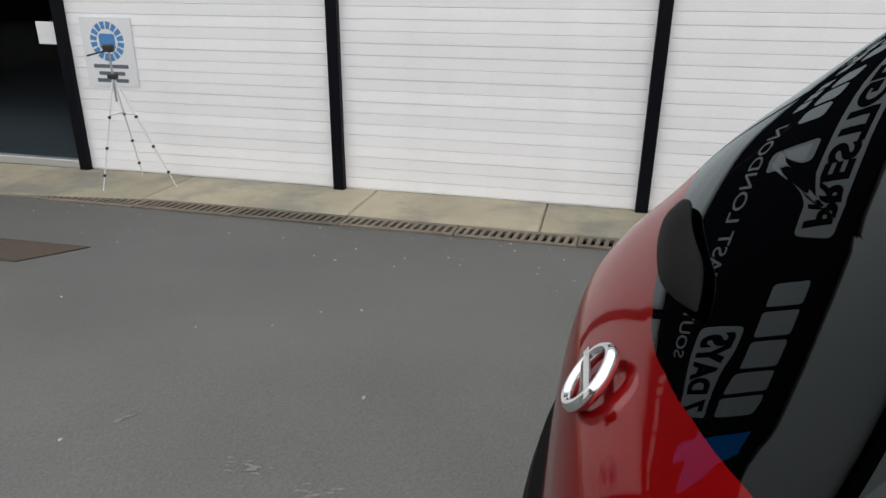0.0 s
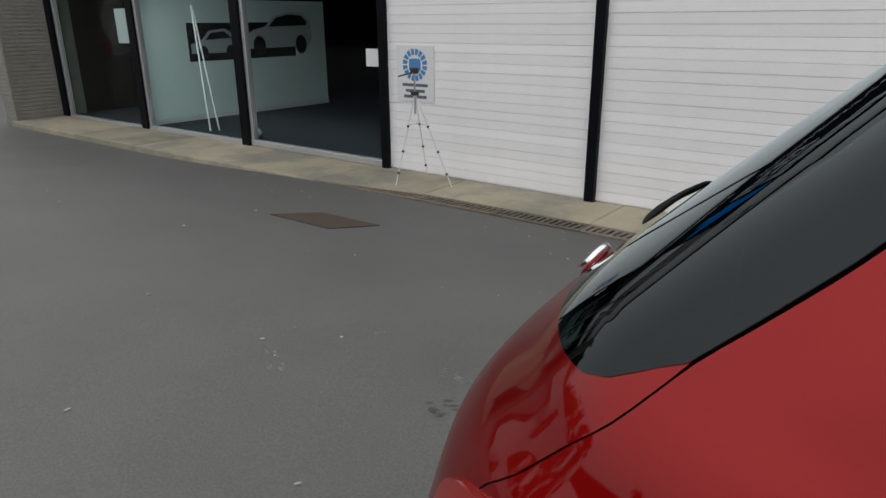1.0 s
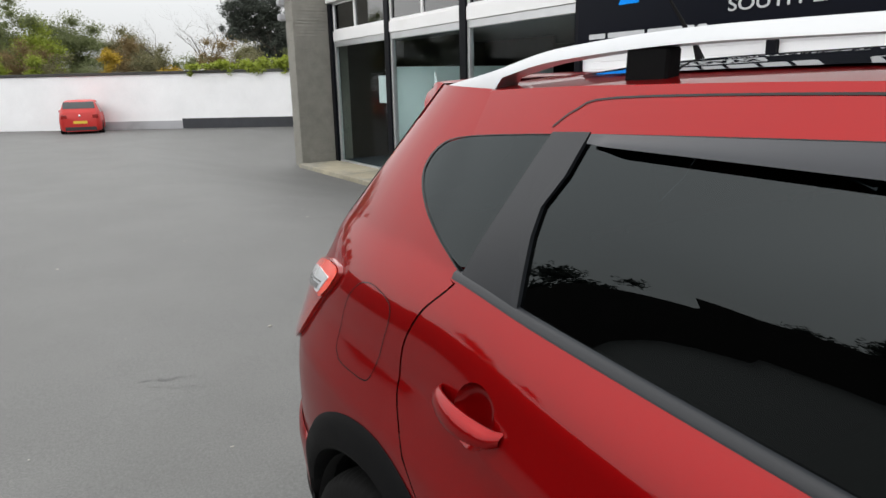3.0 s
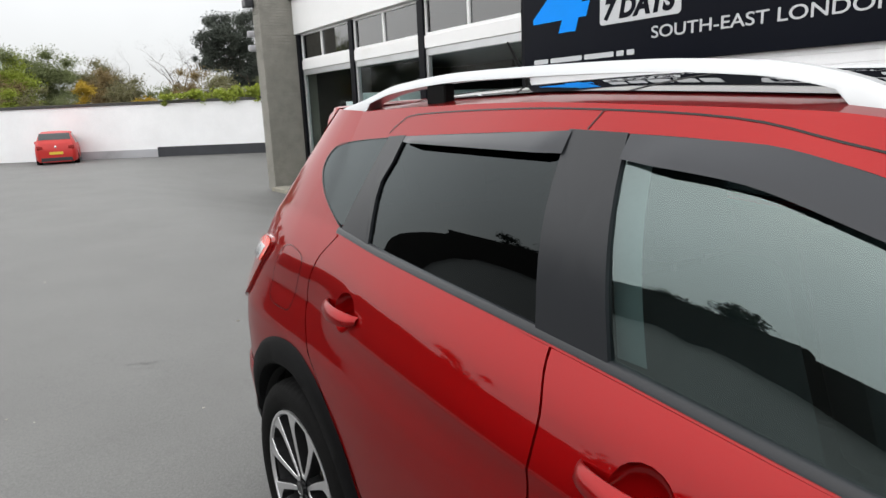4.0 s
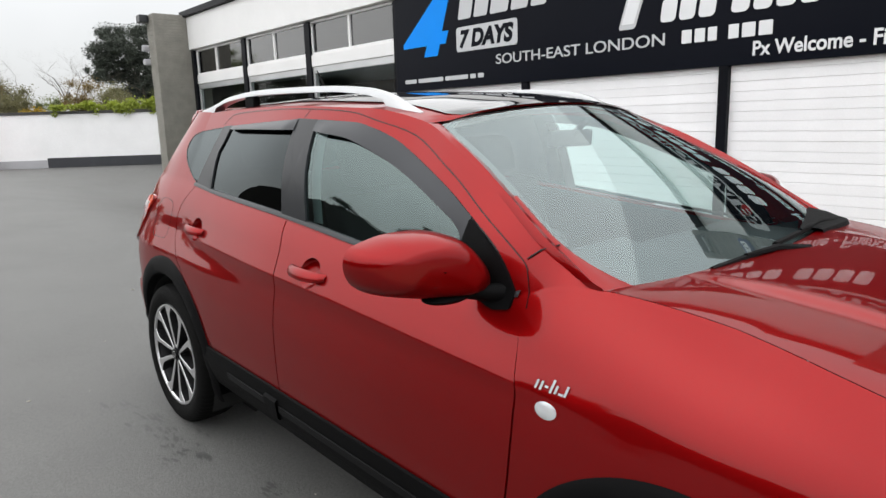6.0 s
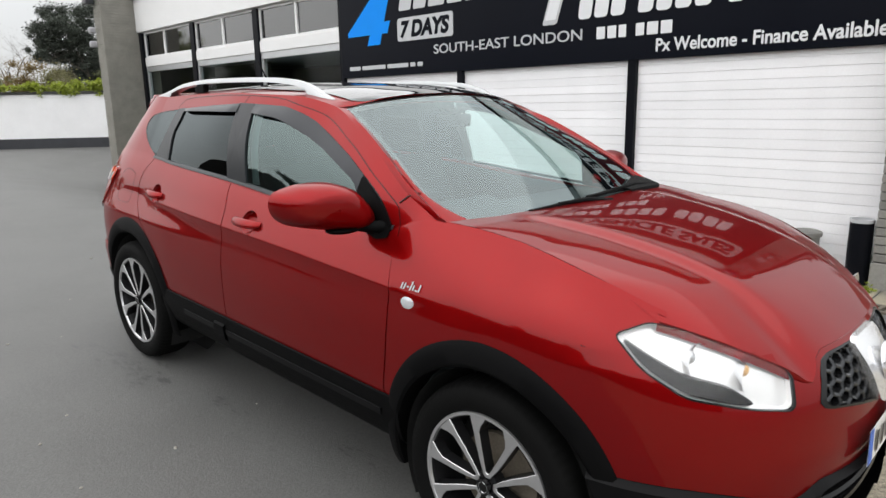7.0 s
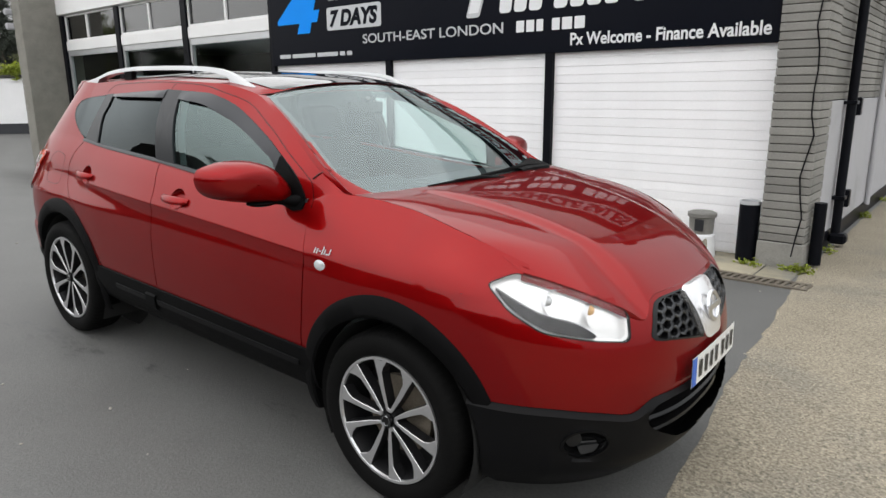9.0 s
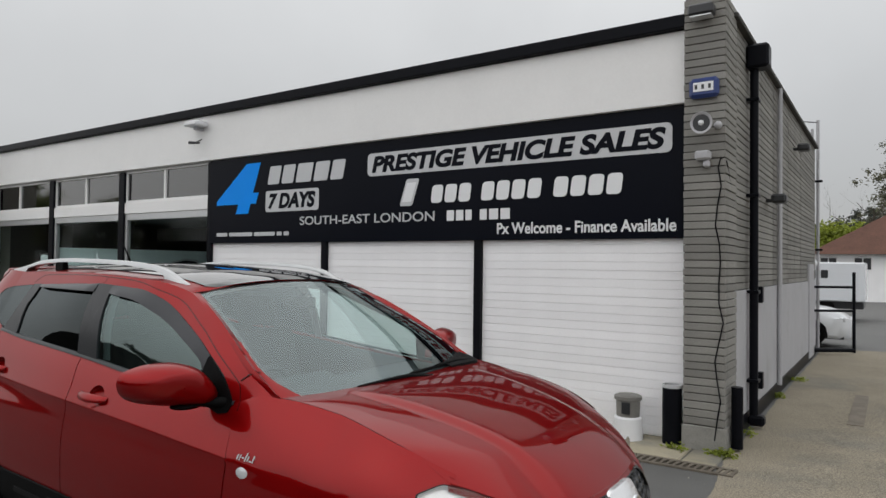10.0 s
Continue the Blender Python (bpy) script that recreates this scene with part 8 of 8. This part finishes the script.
# drain strip in the lane and weeds at the wall foot
tagged(part("drain_grating", boxed(2.62, 2.80, 7.2, 9.6, ground_z(2.7, 8.0) + 0.004, ground_z(2.7, 8.0) + 0.016), IRON), "long rusty drain grating in the concrete lane", "drain grating")
for k, (wx, wy, n) in enumerate(((1.66, 4.78, 420), (1.2, 4.72, 120), (1.7, 5.9, 120), (1.66, 8.7, 260), (1.75, 10.6, 160))):
    me = leaf_cloud([(wx, wy, ground_z(wx, wy) + 0.05, 0.13, 0.10, 0.06), (wx - 0.12, wy + 0.03, ground_z(wx, wy) + 0.03, 0.12, 0.08, 0.04)], n, 0.022)
    me.materials.append(LEAF_BRIGHT)
    tagged(new("weeds", me), "small green weeds at the foot of the wall", "weeds", "weeds", "stuff")

# ---------------------------------------------------------------- stains and litter on the tarmac
STAIN = mat("wet_oil_stain", (0.058, 0.058, 0.056), 0.5, vary=0.2, scale=6, grain=0.3, grain_scale=95)
PALE_MARK = mat("pale_scuff", (0.185, 0.185, 0.172), 0.9, vary=0.2, scale=8, grain=0.4, grain_scale=95)


def splash(x, y, r, stretch, turn, seed, material, label):
    """Broken thin patches on the ground round one spot."""
    rng = random.Random(seed)
    bm = bmesh.new()
    for _ in range(13):
        a, d = rng.uniform(0, 6.28), r * rng.random() ** 0.7
        px, py = d * math.cos(a) * stretch, d * math.sin(a)
        q = r * rng.uniform(0.06, 0.24)
        ring = []
        for k in range(14):
            b = 2 * math.pi * k / 14
            w = q * rng.uniform(0.45, 1.2)
            lx, ly = px + w * math.cos(b) * stretch, py + w * 0.6 * math.sin(b)
            c, s2 = math.cos(radians(turn)), math.sin(radians(turn))
            gx, gy = x + lx * c - ly * s2, y + lx * s2 + ly * c
            ring.append(bm.verts.new((gx, gy, ground_z(gx, gy) + 0.0022)))
        bm.faces.new(ring)
    tagged(part("stain", bm, material), label, "stain", "stains on the tarmac", "stuff")


for k, (x, y, r, st, tu) in enumerate(((-1.46, -1.25, 0.10, 2.6, 8), (-0.98, -1.17, 0.12, 2.2, -8), (-1.25, -1.21, 0.07, 3, 0), (-0.90, -1.24, 0.08, 1.6, 20), (-0.30, -1.05, 0.06, 2.5, 5), (0.55, -0.86, 0.06, 2.5, 5), (-2.9, 0.42, 0.07, 1.5, 40), (-3.55, -1.15, 0.03, 5.0, 70), (-3.42, -1.12, 0.03, 5.0, 60))):
    splash(x, y, r, st, tu, 200 + k, STAIN, "dark damp stain on the tarmac beside the tyre")
for k, (x, y, r, st, tu) in enumerate(((-3.54, 0.77, 0.05, 1.6, 60), (-2.99, 0.65, 0.05, 2.0, 10), (-2.75, 0.59, 0.04, 2.4, 30), (-3.70, 0.25, 0.05, 2.0, -20))):
    splash(x, y, r, st, tu, 300 + k, PALE_MARK, "faint pale scuff on the tarmac")
rng = random.Random(77)
bm = bmesh.new()
for _ in range(170):
    x, y = rng.uniform(-9, 3.2), rng.choice((rng.uniform(-2.0, 4.0), rng.uniform(3.2, 4.05)))
    s2 = rng.uniform(0.003, 0.009)
    m = Matrix.Translation((x, y, ground_z(x, y) + s2 * 0.4)) @ Matrix.Rotation(rng.random() * 6, 4, "Z") @ Matrix.Diagonal((s2 * rng.uniform(1, 2), s2, s2 * 0.6, 1))
    bmesh.ops.create_icosphere(bm, subdivisions=1, radius=1, matrix=m)
tagged(part("grit", bm, mat("pale_grit", (0.36, 0.34, 0.30), 0.9, vary=0.5, scale=0.7)), "scattered small stones and leaf scraps on the tarmac", "grit", kind="stuff")

# loose aggregate showing in the apron
rng = random.Random(91)
pv, pf = [], []
for _ in range(9000):
    y = rng.uniform(-2.2, 4.6)
    x = apron_edge(y) + 0.01 + rng.random() ** 1.4 * 2.6
    s2, a = rng.uniform(0.003, 0.008), rng.uniform(0, 6.28)
    z = ground_z(x, y) + 0.006
    k = len(pv)
    for i in range(5):
        b = a + 1.257 * i
        q = s2 * rng.uniform(0.7, 1.3)
        pv.append((x + q * math.cos(b), y + q * math.sin(b), z - 0.001))
    pv.append((x, y, z + s2 * 0.45))
    pf += [(k + i, k + (i + 1) % 5, k + 5) for i in range(5)]
me = bpy.data.meshes.new("aggregate")
me.from_pydata(pv, [], pf)
PEBBLE = mat("tan_pebbles", (0.36, 0.31, 0.235), 0.85, vary=0.5, scale=42, grain=0.3, grain_scale=170)
me.materials.append(PEBBLE)
tagged(new("aggregate", me), "small tan and grey stones standing proud of the concrete apron", "gravel", kind="stuff")

# ---------------------------------------------------------------- the far side of the yard, seen only in reflections
FENCE = mat("dark_timber_fence", (0.022, 0.018, 0.015), 0.85, vary=0.25, scale=2, grain=0.2, grain_scale=40)
tagged(part("fence_backdrop", boxed(-40, 40, -15.7, -15.5, -0.3, 2.9), FENCE), "long dark timber fence across the yard", "fence", kind="structure")
for x, y, h, rx, seed in ((-9.5, -24, 6.0, 2.4, 101), (-14, -26, 4.5, 2.2, 103), (9.0, -25, 5.5, 2.4, 107), (20, -26, 6.5, 3.0, 109), (-27, -25, 6.5, 3.0, 113)):
    tree("dark leafy tree across the yard", (x, y, 0), h, 0.2, clumps((x, y, h * 0.62), (rx, rx, h * 0.33), 26, 1.0, seed), 6000, 0.15, LEAF_DARK, seed)
